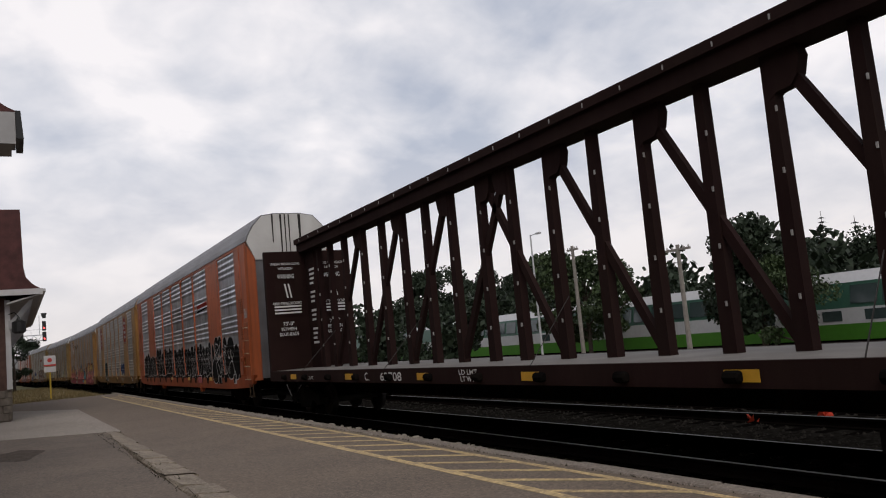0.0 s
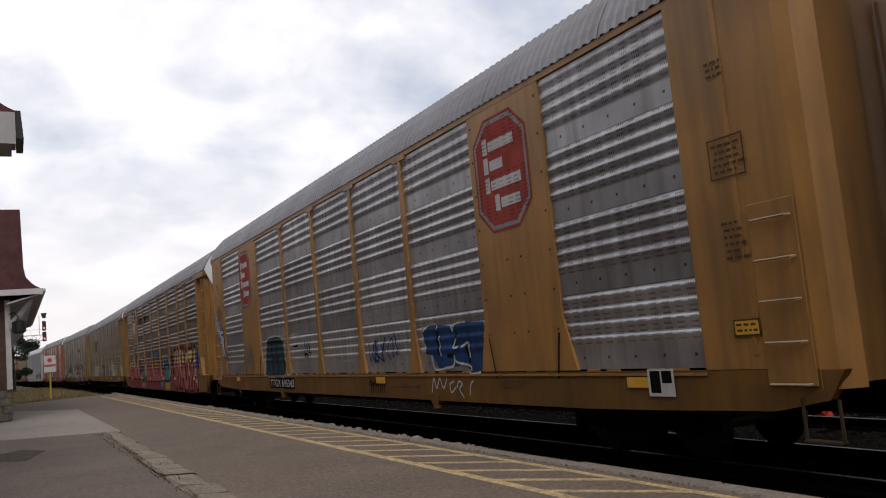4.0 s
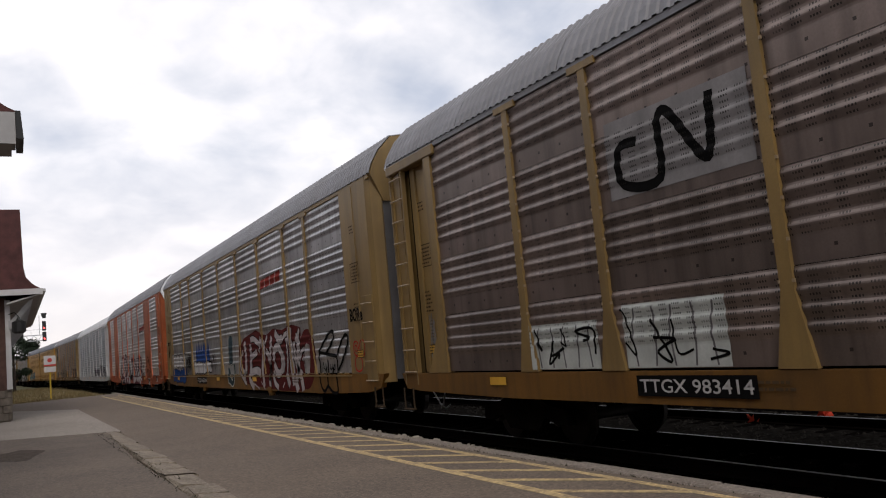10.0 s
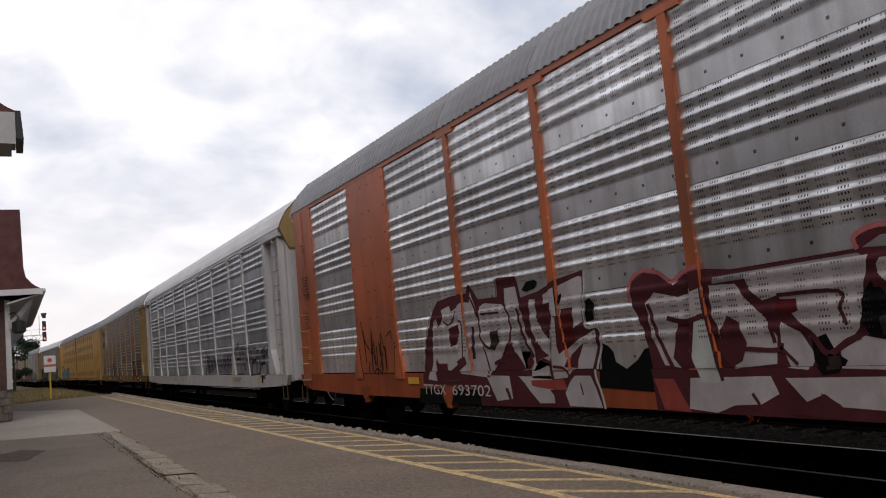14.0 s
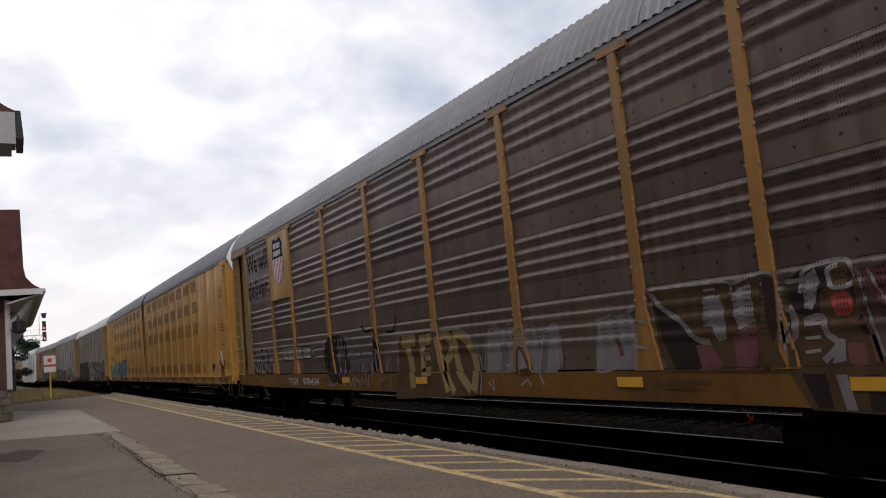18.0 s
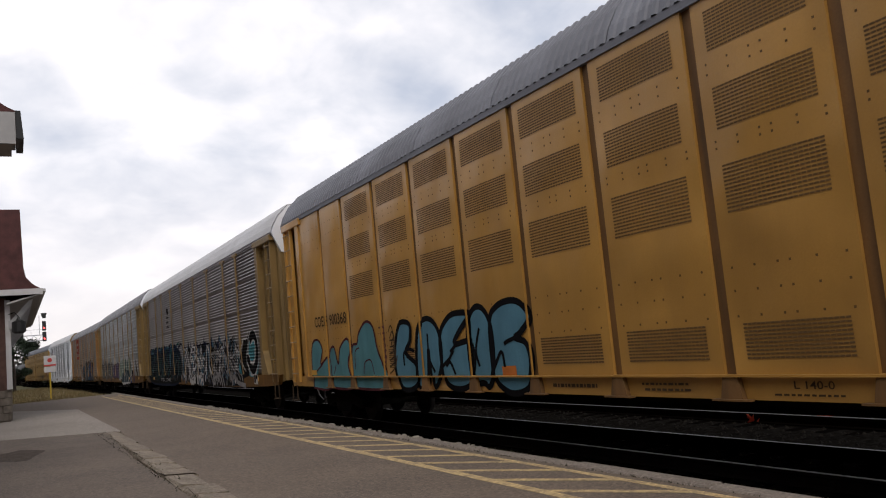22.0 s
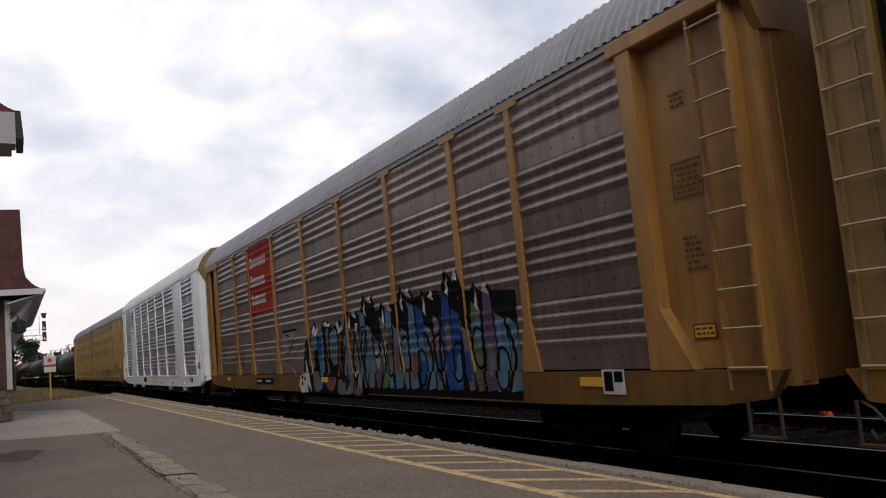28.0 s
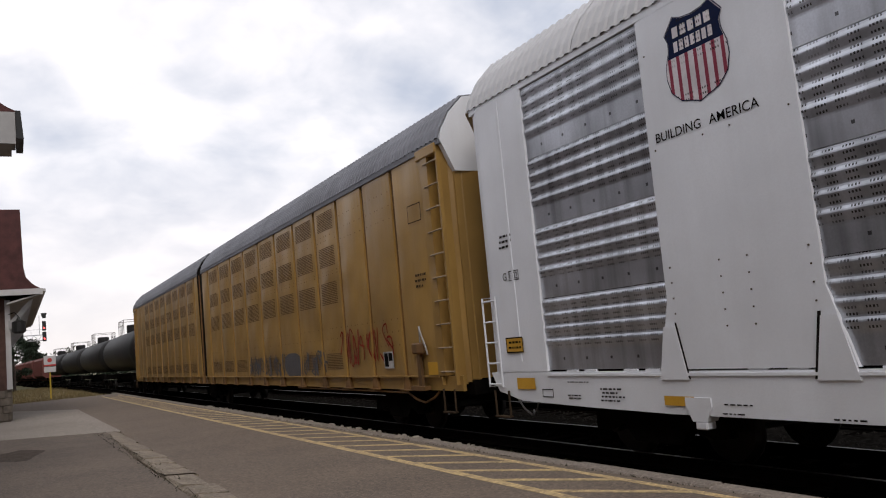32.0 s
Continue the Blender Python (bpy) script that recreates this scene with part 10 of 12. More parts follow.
m.stroke([(4.75, 1.25), (4.79, 1.59), (4.6, 1.92), (4.31, 2.03), (4.19, 1.89)], 0.09, "black", 5)
m.stroke([(4.67, 1.52), (4.5, 1.84), (4.32, 1.77), (4.42, 1.38), (4.65, 1.32)], 0.06, "black", 5)
m.letter([(8.47, 1.59), (8.41, 1.91), (8.05, 1.94), (8.05, 1.55)], "grey", "black", 6, 0.03, False)
m.letter([(7.93, 1.55), (7.89, 1.95), (7.35, 1.95), (7.34, 1.53)], "grey", "black", 6, 0.03, False)
m.letter([(7.13, 1.57), (7.09, 1.93), (6.64, 1.92), (6.65, 1.57)], "grey", "black", 6, 0.03, False)
m.letter([(6.57, 1.58), (6.54, 1.91), (5.88, 1.9), (5.89, 1.57)], "grey", "black", 6, 0.03, False)
m.letter([(5.84, 1.6), (5.81, 1.79), (5.36, 1.83), (5.59, 1.63)], "grey", "black", 6, 0.03, False)
m.stroke([(5.86, 1.27), (5.68, 1.52), (5.35, 1.58), (5.1, 1.45), (5.08, 1.26)], 0.05, "smoke", 6)
m.scribble(4.4, 0.7, 0.85, 2.1, 22, "dusk", 0.035, 73)
m.blob(3.9, 1.5, 0.8, 0.6, "umber", 1)
m.wild(11.9, 9.5, 1.2, 1.85, 5, "dusk", "umber", "grey", 74, 0.3)
# dusty word, then the large pink-streaked piece and its pale neighbour
m.shape([(-3.19, 1.15), (-3.29, 1.63), (-3.45, 1.88), (-3.63, 1.95), (-3.77, 1.85), (-3.84, 1.8), (-4.08, 1.89), (-4.21, 1.79), (-4.12, 1.14)], "dusk", 1)
m.shape([(-4.21, 1.14), (-4.31, 1.75), (-4.57, 1.85), (-4.72, 1.75), (-4.87, 1.72), (-5.14, 1.85), (-5.33, 1.81), (-5.37, 1.52), (-5.28, 1.13)], "dusk", 1)
m.stroke([(-4.21, 1.11), (-4.26, 1.46), (-4.38, 1.51), (-4.55, 1.22)], 0.06, "ink", 5)
m.stroke([(-4.28, 1.14), (-4.59, 1.17)], 0.1, "ink", 5)
m.shape([(-6.13, 1.16), (-6.28, 1.82), (-6.65, 1.85), (-6.94, 1.89), (-7.11, 1.62), (-7.03, 1.16)], "dusk", 1)
m.stroke([(-6.22, 1.82), (-6.66, 1.9), (-6.68, 1.85), (-7.05, 1.93)], 0.035, "grey", 4)
m.stroke([(-7.05, 1.79), (-7.32, 1.74)], 0.035, "grey", 4)
m.stroke([(-6.84, 1.47), (-7.28, 1.43)], 0.035, "grey", 4)
m.stroke([(-6.23, 1.59), (-6.2, 1.16), (-6.59, 1.18)], 0.035, "grey", 4)
m.stroke([(-6.66, 1.57), (-6.71, 1.34)], 0.09, "faintpink", 3)
m.shape([(-7.38, 2.14), (-8.68, 2.11), (-8.92, 2.15), (-9.3, 2.17), (-9.23, 1.35), (-9.33, 1.11), (-7.53, 1.13), (-7.43, 1.4)], "ink", 1)
m.shape([(-7.38, 2.11), (-7.52, 1.95), (-7.75, 1.85), (-8.03, 1.58), (-8.23, 1.44), (-8.31, 1.15), (-7.68, 1.15), (-7.53, 1.4)], "umber", 2)
m.stroke([(-7.38, 2.09), (-7.58, 1.89), (-7.83, 1.74), (-8.06, 1.51), (-8.33, 1.46)], 0.07, "dusk", 4)
m.stroke([(-7.37, 2.15), (-8.08, 2.14), (-8.63, 2.12), (-8.64, 1.99)], 0.03, "grey", 4)
m.stroke([(-8.67, 2.08), (-8.94, 2.15), (-9.15, 2.17), (-9.3, 2.11), (-9.31, 1.81), (-9.32, 1.34)], 0.035, "grey", 4)
m.shape([(-8.03, 1.43), (-8.28, 1.46), (-8.41, 1.24), (-8.37, 1.15), (-8.09, 1.15)], "faintpink", 3)
m.shape([(-8.59, 1.49), (-8.92, 1.66), (-9, 1.47), (-8.87, 1.16), (-8.64, 1.14), (-8.59, 1.3)], "faintpink", 3)
m.shape([(-8.67, 1.99), (-8.93, 2.09), (-8.94, 1.9), (-8.95, 1.66), (-8.71, 1.58), (-8.66, 1.74)], "dusk", 3)
m.shape([(-8.23, 1.96), (-8.49, 1.99), (-8.53, 1.84), (-8.52, 1.49), (-8.39, 1.46), (-8.33, 1.63), (-8.2, 1.7)], "dusk", 3)
m.stroke([(-8.26, 2.06), (-8.44, 2.06)], 0.03, "grey", 5)
m.stroke([(-8.25, 1.97), (-8.42, 1.98)], 0.03, "grey", 5)
m.stroke([(-8.23, 1.86), (-8.4, 1.87)], 0.03, "grey", 5)
m.stroke([(-8.21, 1.75), (-8.39, 1.76)], 0.03, "grey", 5)
m.stroke([(-8.19, 1.65), (-8.37, 1.66)], 0.03, "grey", 5)
m.stroke([(-8.76, 2.03), (-8.94, 2.04)], 0.03, "grey", 5)
m.stroke([(-8.74, 1.92), (-8.92, 1.93)], 0.03, "grey", 5)
m.stroke([(-8.72, 1.81), (-8.9, 1.82)], 0.03, "grey", 5)
m.stroke([(-8.7, 1.7), (-8.89, 1.71)], 0.03, "grey", 5)
m.stroke([(-9.03, 2.11), (-9.04, 1.71), (-9.03, 1.35), (-9.05, 1.14)], 0.09, "ink", 5)
m.stroke([(-8.28, 1.5), (-8.47, 1.15)], 0.06, "ink", 5)
m.stroke([(-8.64, 1.99), (-8.59, 1.49), (-8.6, 1.15)], 0.05, "ink", 5)
m.shape([(-9.14, 2.13), (-9.27, 2.1), (-9.26, 1.58), (-9.18, 1.41), (-9.12, 1.65)], "umber", 4)
m.shape([(-9.37, 2.01), (-9.57, 2.14), (-9.91, 2.22), (-10.17, 2.15), (-10.24, 2.03), (-10.5, 2.03), (-10.85, 1.79), (-10.73, 0.71), (-9.54, 0.74), (-9.33, 1.11)], "ink", 1)
m.shape([(-9.42, 2.04), (-9.64, 2.16), (-9.9, 2.15), (-9.9, 1.96), (-9.76, 1.89), (-9.76, 1.66), (-9.4, 1.72)], "umber", 2)
m.shape([(-9.61, 2.07), (-9.77, 2.14), (-9.79, 2), (-9.68, 1.73), (-9.58, 1.76)], "dusk", 3)
m.stroke([(-9.39, 2.04), (-9.57, 2.04)], 0.05, "grey", 4)
m.stroke([(-9.56, 1.91), (-9.61, 2.1), (-9.78, 2.18), (-10.09, 2.19), (-10.17, 2.09), (-10.16, 1.96), (-9.93, 1.94), (-9.9, 2.1), (-10.02, 2.15)], 0.05, "grey", 4)
m.stroke([(-9.39, 1.78), (-9.44, 1.7), (-9.43, 1.51), (-9.32, 1.46), (-9.34, 1.63)], 0.09, "dusk", 4)
m.stroke([(-9.55, 1.62), (-9.76, 1.66), (-9.8, 1.49), (-9.9, 1.38), (-9.72, 1.22)], 0.07, "dusk", 4)
m.shape([(-9.88, 1.85), (-10.05, 1.92), (-10.14, 1.75), (-10.06, 1.64), (-9.93, 1.65)], "fadedred", 3)
m.shape([(-10.18, 1.96), (-10.46, 1.97), (-10.45, 1.62), (-10.23, 1.58), (-10.16, 1.72)], "faintpink", 3)
m.shape([(-9.99, 1.38), (-10.3, 1.47), (-10.34, 1.21), (-10.1, 1.15), (-9.99, 1.21)], "faintpink", 3)
m.shape([(-9.88, 1.44), (-9.98, 1.43), (-9.96, 1.22), (-9.81, 1.19)], "dusk", 3)
m.stroke([(-9.56, 1.59), (-9.75, 1.6)], 0.035, "grey", 5)
m.stroke([(-9.54, 1.45), (-9.72, 1.46)], 0.035, "grey", 5)
m.stroke([(-9.52, 1.31), (-9.7, 1.33)], 0.035, "grey", 5)
m.stroke([(-10.16, 1.85), (-10.31, 1.88)], 0.05, "ink", 5)
m.stroke([(-10.13, 1.72), (-10.28, 1.75)], 0.05, "ink", 5)
m.stroke([(-10.11, 1.56), (-10.26, 1.59)], 0.05, "ink", 5)
m.stroke([(-10.08, 1.4), (-10.23, 1.44)], 0.05, "ink", 5)
m.stroke([(-10.17, 2.01), (-10.2, 1.74), (-10.07, 1.54), (-10.2, 1.42), (-10.24, 1.13)], 0.06, "ink", 6)
m.shape([(-9.47, 1.1), (-9.74, 1.1), (-9.79, 0.76), (-9.61, 0.76)], "umber", 3)
m.shape([(-9.85, 1.09), (-9.97, 1.09), (-10.04, 0.75), (-9.92, 0.75)], "dusk", 3)
m.shape([(-10.15, 1.09), (-10.32, 1.09), (-10.37, 0.75), (-10.18, 0.75)], "umber", 3)
m.wild(-10.2, -11.9, 1.2, 2.1, 2, "fawn", "umber", "dusk", 79, 0.36, "faintpink")
m.rect(11.95, 9.32, 3.5, 5.2, "dusk", 1)
m.text("We will", 11.85, 9.4, 4.45, 5.05, "umber", 3, 0.02)
m.text("deliver.", 11.85, 9.4, 3.62, 4.22, "umber", 3, 0.02)
m.sheet_plate(9.12, 7.28, 3.36, 5.34, plate_olive)
m.shield(8.75, 7.65, 3.8, 5.2)
m.plate("TTGX", 7.9, 7.0, 0.86, 1.04, False)
m.plate("978434", 6.6, 5.3, 0.86, 1.04, False)
m.scribble(13.4, 12.4, 1.3, 3.4, 8, "white", 0.04, 78)
common(m, (-10.0, -6.6, -0.5, 3.6))
m.lay("faded white and straw graffiti over brown sheets")

# articulated yellow car
m = Mural(c9)
# first letters, thin-lined in wine
m.letter([(19.64, 0.78), (19.42, 1.85), (18.92, 2.03), (18.64, 1.77), (18.83, 1.39), (18.16, 1.58), (18.26, 0.8)], "bubbleteal", "wine", 2, 0.06)
m.letter([(18.26, 0.8), (18.14, 1.64), (17.76, 1.81), (17.55, 1.39), (17.33, 1.77), (16.88, 1.98), (16.71, 1.74), (16.91, 1.35), (16.76, 0.82)], "bubbleteal", "wine", 2, 0.06)
m.letter([(16.72, 0.8), (16.58, 1.74), (16.22, 1.84), (16.05, 2.07), (15.59, 2.31), (15.22, 2.17), (15.07, 1.67), (14.85, 1.32), (14.74, 0.83)], "bubbleteal", "wine", 2, 0.06)
m.stroke([(16.46, 1.25), (16.38, 1.65), (16.1, 1.74)], 0.035, "wine", 5)
m.stroke([(15.95, 1.14), (15.83, 1.39), (15.47, 1.44), (15.35, 1.14)], 0.035, "wine", 5)
m.stroke([(19.2, 1.22), (18.72, 1.38)], 0.035, "wine", 5)
m.stroke([(17.89, 1.15), (17.7, 1.37)], 0.035, "wine", 5)
m.stroke([(14.91, 2.13), (14.63, 2.15), (14.73, 1.99)], 0.04, "faintpink", 6)
m.stroke([(14.86, 2), (14.62, 2.02), (14.75, 1.86)], 0.04, "faintpink", 6)
m.stroke([(14.82, 1.87), (14.61, 1.89), (14.78, 1.74)], 0.04, "faintpink", 6)
m.stroke([(14.78, 1.74), (14.6, 1.76), (14.8, 1.61)], 0.04, "faintpink", 6)
m.stroke([(14.73, 1.61), (14.59, 1.64), (14.82, 1.48)], 0.04, "faintpink", 6)
m.stroke([(14.69, 1.48), (14.58, 1.51), (14.85, 1.36)], 0.04, "faintpink", 6)
m.stroke([(14.4, 2.02), (14.22, 2.14), (14.11, 1.87), (14.36, 1.84)], 0.035, "ink", 6)
m.stroke([(14.35, 1.88), (14.18, 2.02), (14.13, 1.75), (14.38, 1.7)], 0.035, "ink", 6)
m.stroke([(14.3, 1.73), (14.14, 1.89), (14.16, 1.63), (14.41, 1.56)], 0.035, "ink", 6)
m.stroke([(14.24, 1.59), (14.1, 1.77), (14.18, 1.51), (14.44, 1.42)], 0.035, "ink", 6)
m.stroke([(14.19, 1.45), (14.06, 1.64), (14.2, 1.39), (14.46, 1.28)], 0.035, "ink", 6)
m.stroke([(14.14, 1.31), (14.02, 1.52), (14.22, 1.26), (14.49, 1.14)], 0.035, "ink", 6)
# four large letters with heavy black edges
m.letter([(13.95, 1.98), (13.73, 2.18), (13.34, 2.12), (13.37, 1.8), (13.61, 1.55), (13.21, 1.32), (13.24, 0.97), (13.55, 0.82), (13.98, 0.83), (14.17, 1.12), (14.14, 1.57)], "bubbleblue", "tagblack", 3, 0.11)
m.letter([(13.24, 0.85), (13.05, 1.92), (12.71, 2.18), (12.28, 2.11), (12.05, 1.79), (12.12, 1.27), (12.52, 0.87), (12.59, 1.28), (12.61, 1.58), (12.79, 0.86)], "bubbleblue", "tagblack", 3, 0.11)
m.letter([(12.1, 1.27), (12.04, 1.85), (11.65, 2.16), (11.23, 2.21), (10.96, 2.14), (11.32, 1.88), (11.53, 1.66), (11.02, 1.69), (10.86, 1.45), (10.97, 1.12), (11.23, 0.9), (11.67, 0.85), (12.04, 0.96)], "bubbleblue", "tagblack", 3, 0.11)
m.letter([(11.02, 0.92), (11.05, 1.53), (11.01, 1.99), (10.74, 2.25), (10.42, 2.22), (10.21, 1.94), (10.2, 1.48), (10.29, 1.17), (10.51, 0.9), (10.69, 0.96)], "bubbleblue", "tagblack", 3, 0.11)
m.letter([(10.29, 1.17), (10.22, 1.99), (9.97, 2.22), (9.57, 2.29), (9.26, 2.21), (9.09, 1.98), (9.36, 1.76), (9.51, 1.69), (9.25, 1.61), (9.15, 1.38), (9.2, 1.1), (9.37, 0.87), (9.82, 0.8), (10.17, 0.92), (10.28, 1.04)], "bubbleblue", "tagblack", 3, 0.11)
m.stroke([(13.72, 1.3), (13.7, 1.54), (13.48, 1.63), (13.21, 1.58)], 0.07, "tagblack", 6)
m.stroke([(12.58, 1.9), (12.59, 1.44), (12.4, 1.16)], 0.07, "tagblack", 6)
m.stroke([(11.42, 1.68), (11.7, 1.52), (11.59, 1.55), (11.92, 1.27), (11.75, 1.34), (11.6, 1.11)], 0.07, "tagblack", 6)
m.stroke([(10.6, 1.9), (10.79, 1.52), (10.71, 1.25)], 0.07, "tagblack", 6)
m.stroke([(9.51, 1.69), (9.74, 1.64), (9.84, 1.6)], 0.07, "tagblack", 6)
m.stroke([(10.27, 1.18), (9.95, 1.48), (9.9, 1.23)], 0.07, "tagblack", 6)
m.stroke([(12.08, 1.26), (11.74, 1.41)], 0.07, "tagblack", 6)
m.stroke([(9.99, 1.16), (9.57, 1.17)], 0.16, "orangepaint", 6)
m.text("COER", 19.0, 18.2, 2.36, 2.62, "ink", 6, 0.012)
m.text("900368", 17.9, 16.8, 2.36, 2.62, "ink", 6, 0.012)
m.text("L 140-0", 4.42, 3.95, 0.94, 1.02, "ink", 3, 0.01)
m.bars(4.7, 3.62, 0.85, 0.90, 1, "ink", 3, 87)
m.bars(6.75, 5.6, 0.87, 1.01, 2, "ink", 3, 88)
m.bars(8.7, 7.5, 0.88, 1.0, 1, "ink", 3, 89)
for y in (1.02, -0.9):
    m.frame_box(y + 0.12, y - 0.12, 1.34, 1.56, 0.03, "ink", 3)
    m.rect(y + 0.06, y - 0.02, 1.40, 1.50, "maroon", 4)
m.placard(-18.48, 1.25, 0.49)
m.frame_box(-20.25, -20.8, 4.09, 4.45, 0.02, "ink", 6)
m.bars(-20.3, -20.76, 4.12, 4.42, 4, "ink", 6, 82)
m.bars(-20.3, -20.8, 2.78, 3.1, 3, "ink", 6, 83)
m.bars(-20.45, -20.78, 2.27, 2.36, 2, "ink", 6, 84)
m.bars(-16.6, -17.3, 1.28, 1.55, 4, "ink", 6, 85)
m.rect(19.6, 19.2, 1.12, 1.25, reflector, 6)
m.lay("teal bubble letters with heavy black edges")
m = Mural(c14)
m.scribble(-7.2, -14.9, 1.05, 1.75, 30, "smoke", 0.06, 84)
m.scribble(-15.9, -19.0, 1.3, 2.2, 14, "brick", 0.05, 85)
m.blob(-12.0, 1.4, 0.8, 0.35, "smoke", 2)
m.placard(-18.48, 1.25, 0.49)
m.frame_box(-20.25, -20.8, 4.09, 4.45, 0.02, "ink", 6)
m.bars(-20.3, -20.8, 2.78, 3.1, 3, "ink", 6, 86)
m.lay("thin dark scribbles low on the side")

# grey car with flowing black and white bands
m = Mural(c10)
m.blob(-3.2, 1.6, 5.3, 0.86, "black", 0, 3.0, 26)
m.arches(1.9, -8.9, 0.78, 2.45, 66, ("white", "grey", "white", "smoke", "grey", "navy", "sky"), 91, 0.11)
for k in range(22):
    y = 1.6 - 0.46 * k
    m.poly([(y + 0.22, 2.25), (y - 0.22, 2.25), (y + 0.25 * math.sin(2.3 * k), 2.62 + 0.16 * math.cos(1.9 * k))], ("black", "navy", "sky")[k % 3], 1)
# nested white bands of the main piece
m.shape([(1.81, 1.53), (1.69, 2.05), (1.4, 2.38), (0.79, 2.36), (0.5, 2.07), (0.12, 1.82), (-0.47, 2.39), (-1.01, 2.44), (-1.63, 2.28), (-2.21, 2.41), (-3.29, 2.51), (-3, 0.68), (-0.19, 0.75), (0.53, 1.27)], "black", 1)
m.stroke([(1.69, 1.61), (1.61, 2.07), (1.33, 2.33), (0.9, 2.27), (0.61, 1.99), (0.37, 1.47), (0.11, 1.18)], 0.09, "white", 11)
m.stroke([(1.19, 2.13), (0.9, 1.88), (0.71, 1.54)], 0.13, "white", 11)
m.stroke([(0.7, 2.2), (0.43, 1.84), (0.22, 1.47)], 0.1, "white", 11)
m.stroke([(0.19, 1.53), (-0.03, 1.87), (-0.4, 1.99), (-0.67, 1.86), (-0.81, 1.62), (-0.57, 1.37), (-0.27, 1.23)], 0.08, "white", 11)
m.stroke([(-0.22, 1.72), (-0.55, 1.81), (-0.76, 1.66)], 0.18, "white", 11)
m.stroke([(-0.42, 2.13), (-0.61, 2.36), (-0.94, 2.4), (-1.54, 2.2), (-1.96, 2.04)], 0.11, "white", 11)
m.stroke([(-0.48, 2.15), (-0.98, 2.14), (-0.99, 1.88), (-0.83, 1.68)], 0.07, "white", 11)
m.stroke([(0.41, 1.37), (0.07, 0.97), (-0.23, 0.77)], 0.17, "white", 11)
m.stroke([(-0.12, 0.91), (-0.56, 0.82), (-0.94, 0.93), (-1.1, 1.11)], 0.22, "white", 11)
m.stroke([(-0.09, 1.19), (-0.53, 1.01), (-0.98, 1.17), (-1.26, 1.41)], 0.07, "white", 11)
m.stroke([(-1.11, 1.84), (-1.34, 1.95), (-1.51, 1.95), (-1.71, 1.79), (-1.98, 1.75)], 0.2, "white", 11)
m.stroke([(-1.34, 1.46), (-1.55, 1.58), (-1.76, 1.51), (-1.64, 1.4)], 0.18, "white", 11)
m.stroke([(-1.84, 1.56), (-2.07, 1.52), (-2.32, 1.41)], 0.14, "white", 11)
m.stroke([(-1.4, 1.4), (-1.43, 1.11), (-1.64, 1.04), (-1.79, 1.23), (-1.71, 1.35)], 0.05, "white", 11)
m.stroke([(-1.77, 0.74), (-1.92, 1.04), (-2.19, 1.1), (-2.29, 0.98)], 0.14, "white", 11)
m.stroke([(-2.19, 0.71), (-2.42, 0.95), (-2.67, 0.94), (-2.75, 0.73)], 0.14, "white", 11)
m.stroke([(-2, 1.92), (-2.26, 1.88), (-2.42, 1.64), (-2.36, 1.48)], 0.08, "white", 11)
m.stroke([(-2.4, 2.27), (-2.34, 2), (-2.59, 1.63), (-2.96, 1.5)], 0.08, "white", 11)
m.stroke([(-2.82, 1.96), (-2.97, 1.83), (-3.18, 1.81)], 0.08, "white", 11)
m.stroke([(-2.38, 1.1), (-2.52, 1.2), (-2.75, 1.15), (-2.76, 0.94)], 0.07, "white", 11)
m.stroke([(-0.66, 1.38), (-1.01, 1.43), (-1.19, 1.55)], 0.12, "white", 11)
m.stroke([(-2.02, 1.22), (-2.28, 1.26), (-2.38, 1.22)], 0.06, "white", 11)
m.shape([(1.51, 1.92), (1.33, 2.06), (1.16, 1.89), (1.28, 1.51), (1.49, 1.56)], "sky", 13, True)
m.shape([(-0.35, 1.71), (-0.59, 1.71), (-0.58, 1.54), (-0.37, 1.51)], "sky", 13, True)
m.shape([(-0.63, 2.04), (-0.87, 2.08), (-0.95, 1.95), (-0.86, 1.76), (-0.68, 1.9)], "sky", 13, True)
m.shape([(-2, 0.94), (-2.18, 1), (-2.19, 0.82), (-2.01, 0.76)], "sky", 13, True)
m.shape([(-2.48, 0.83), (-2.63, 0.87), (-2.67, 0.73), (-2.48, 0.72)], "sky", 13, True)
m.shape([(-0.56, 1.31), (-0.74, 1.35), (-0.77, 1.22), (-0.6, 1.21)], "sky", 13, True)
m.shape([(-1.5, 1.56), (-1.7, 1.56), (-1.65, 1.47), (-1.52, 1.46)], "sky", 13, True)
# leading part: spikes, flowing bands and the ring
m.shape([(-3.58, 0.72), (-3.85, 2.06), (-4.78, 2.16), (-6.29, 1.88), (-6.95, 2.52), (-7.34, 2.17), (-8.07, 2.54), (-8.33, 2.56), (-8.54, 2.22), (-8.94, 1.8), (-9.3, 1.86), (-9.65, 2.35), (-10.13, 2.36), (-10.34, 2.62), (-10.38, 2.41), (-10.12, 1.81), (-10.25, 1.46), (-10.29, 1.12), (-9.23, 0.98), (-9.86, 0.76), (-7.95, 0.76)], "black", 1)
m.stroke([(-5.11, 1.7), (-5.71, 1.76), (-6.18, 1.32), (-6.62, 0.74)], 0.12, "grey", 11)
m.stroke([(-4.66, 1.53), (-5.22, 1.24), (-5.96, 1.12), (-6.28, 0.73)], 0.12, "grey", 11)
m.stroke([(-6.34, 1.67), (-6.74, 1.89), (-7.41, 1.71), (-7.94, 1.44), (-8.65, 0.88)], 0.12, "grey", 11)
m.stroke([(-6.85, 1.63), (-7.1, 1.75), (-7.3, 1.46), (-7.49, 1.2), (-8, 0.85)], 0.14, "grey", 11)
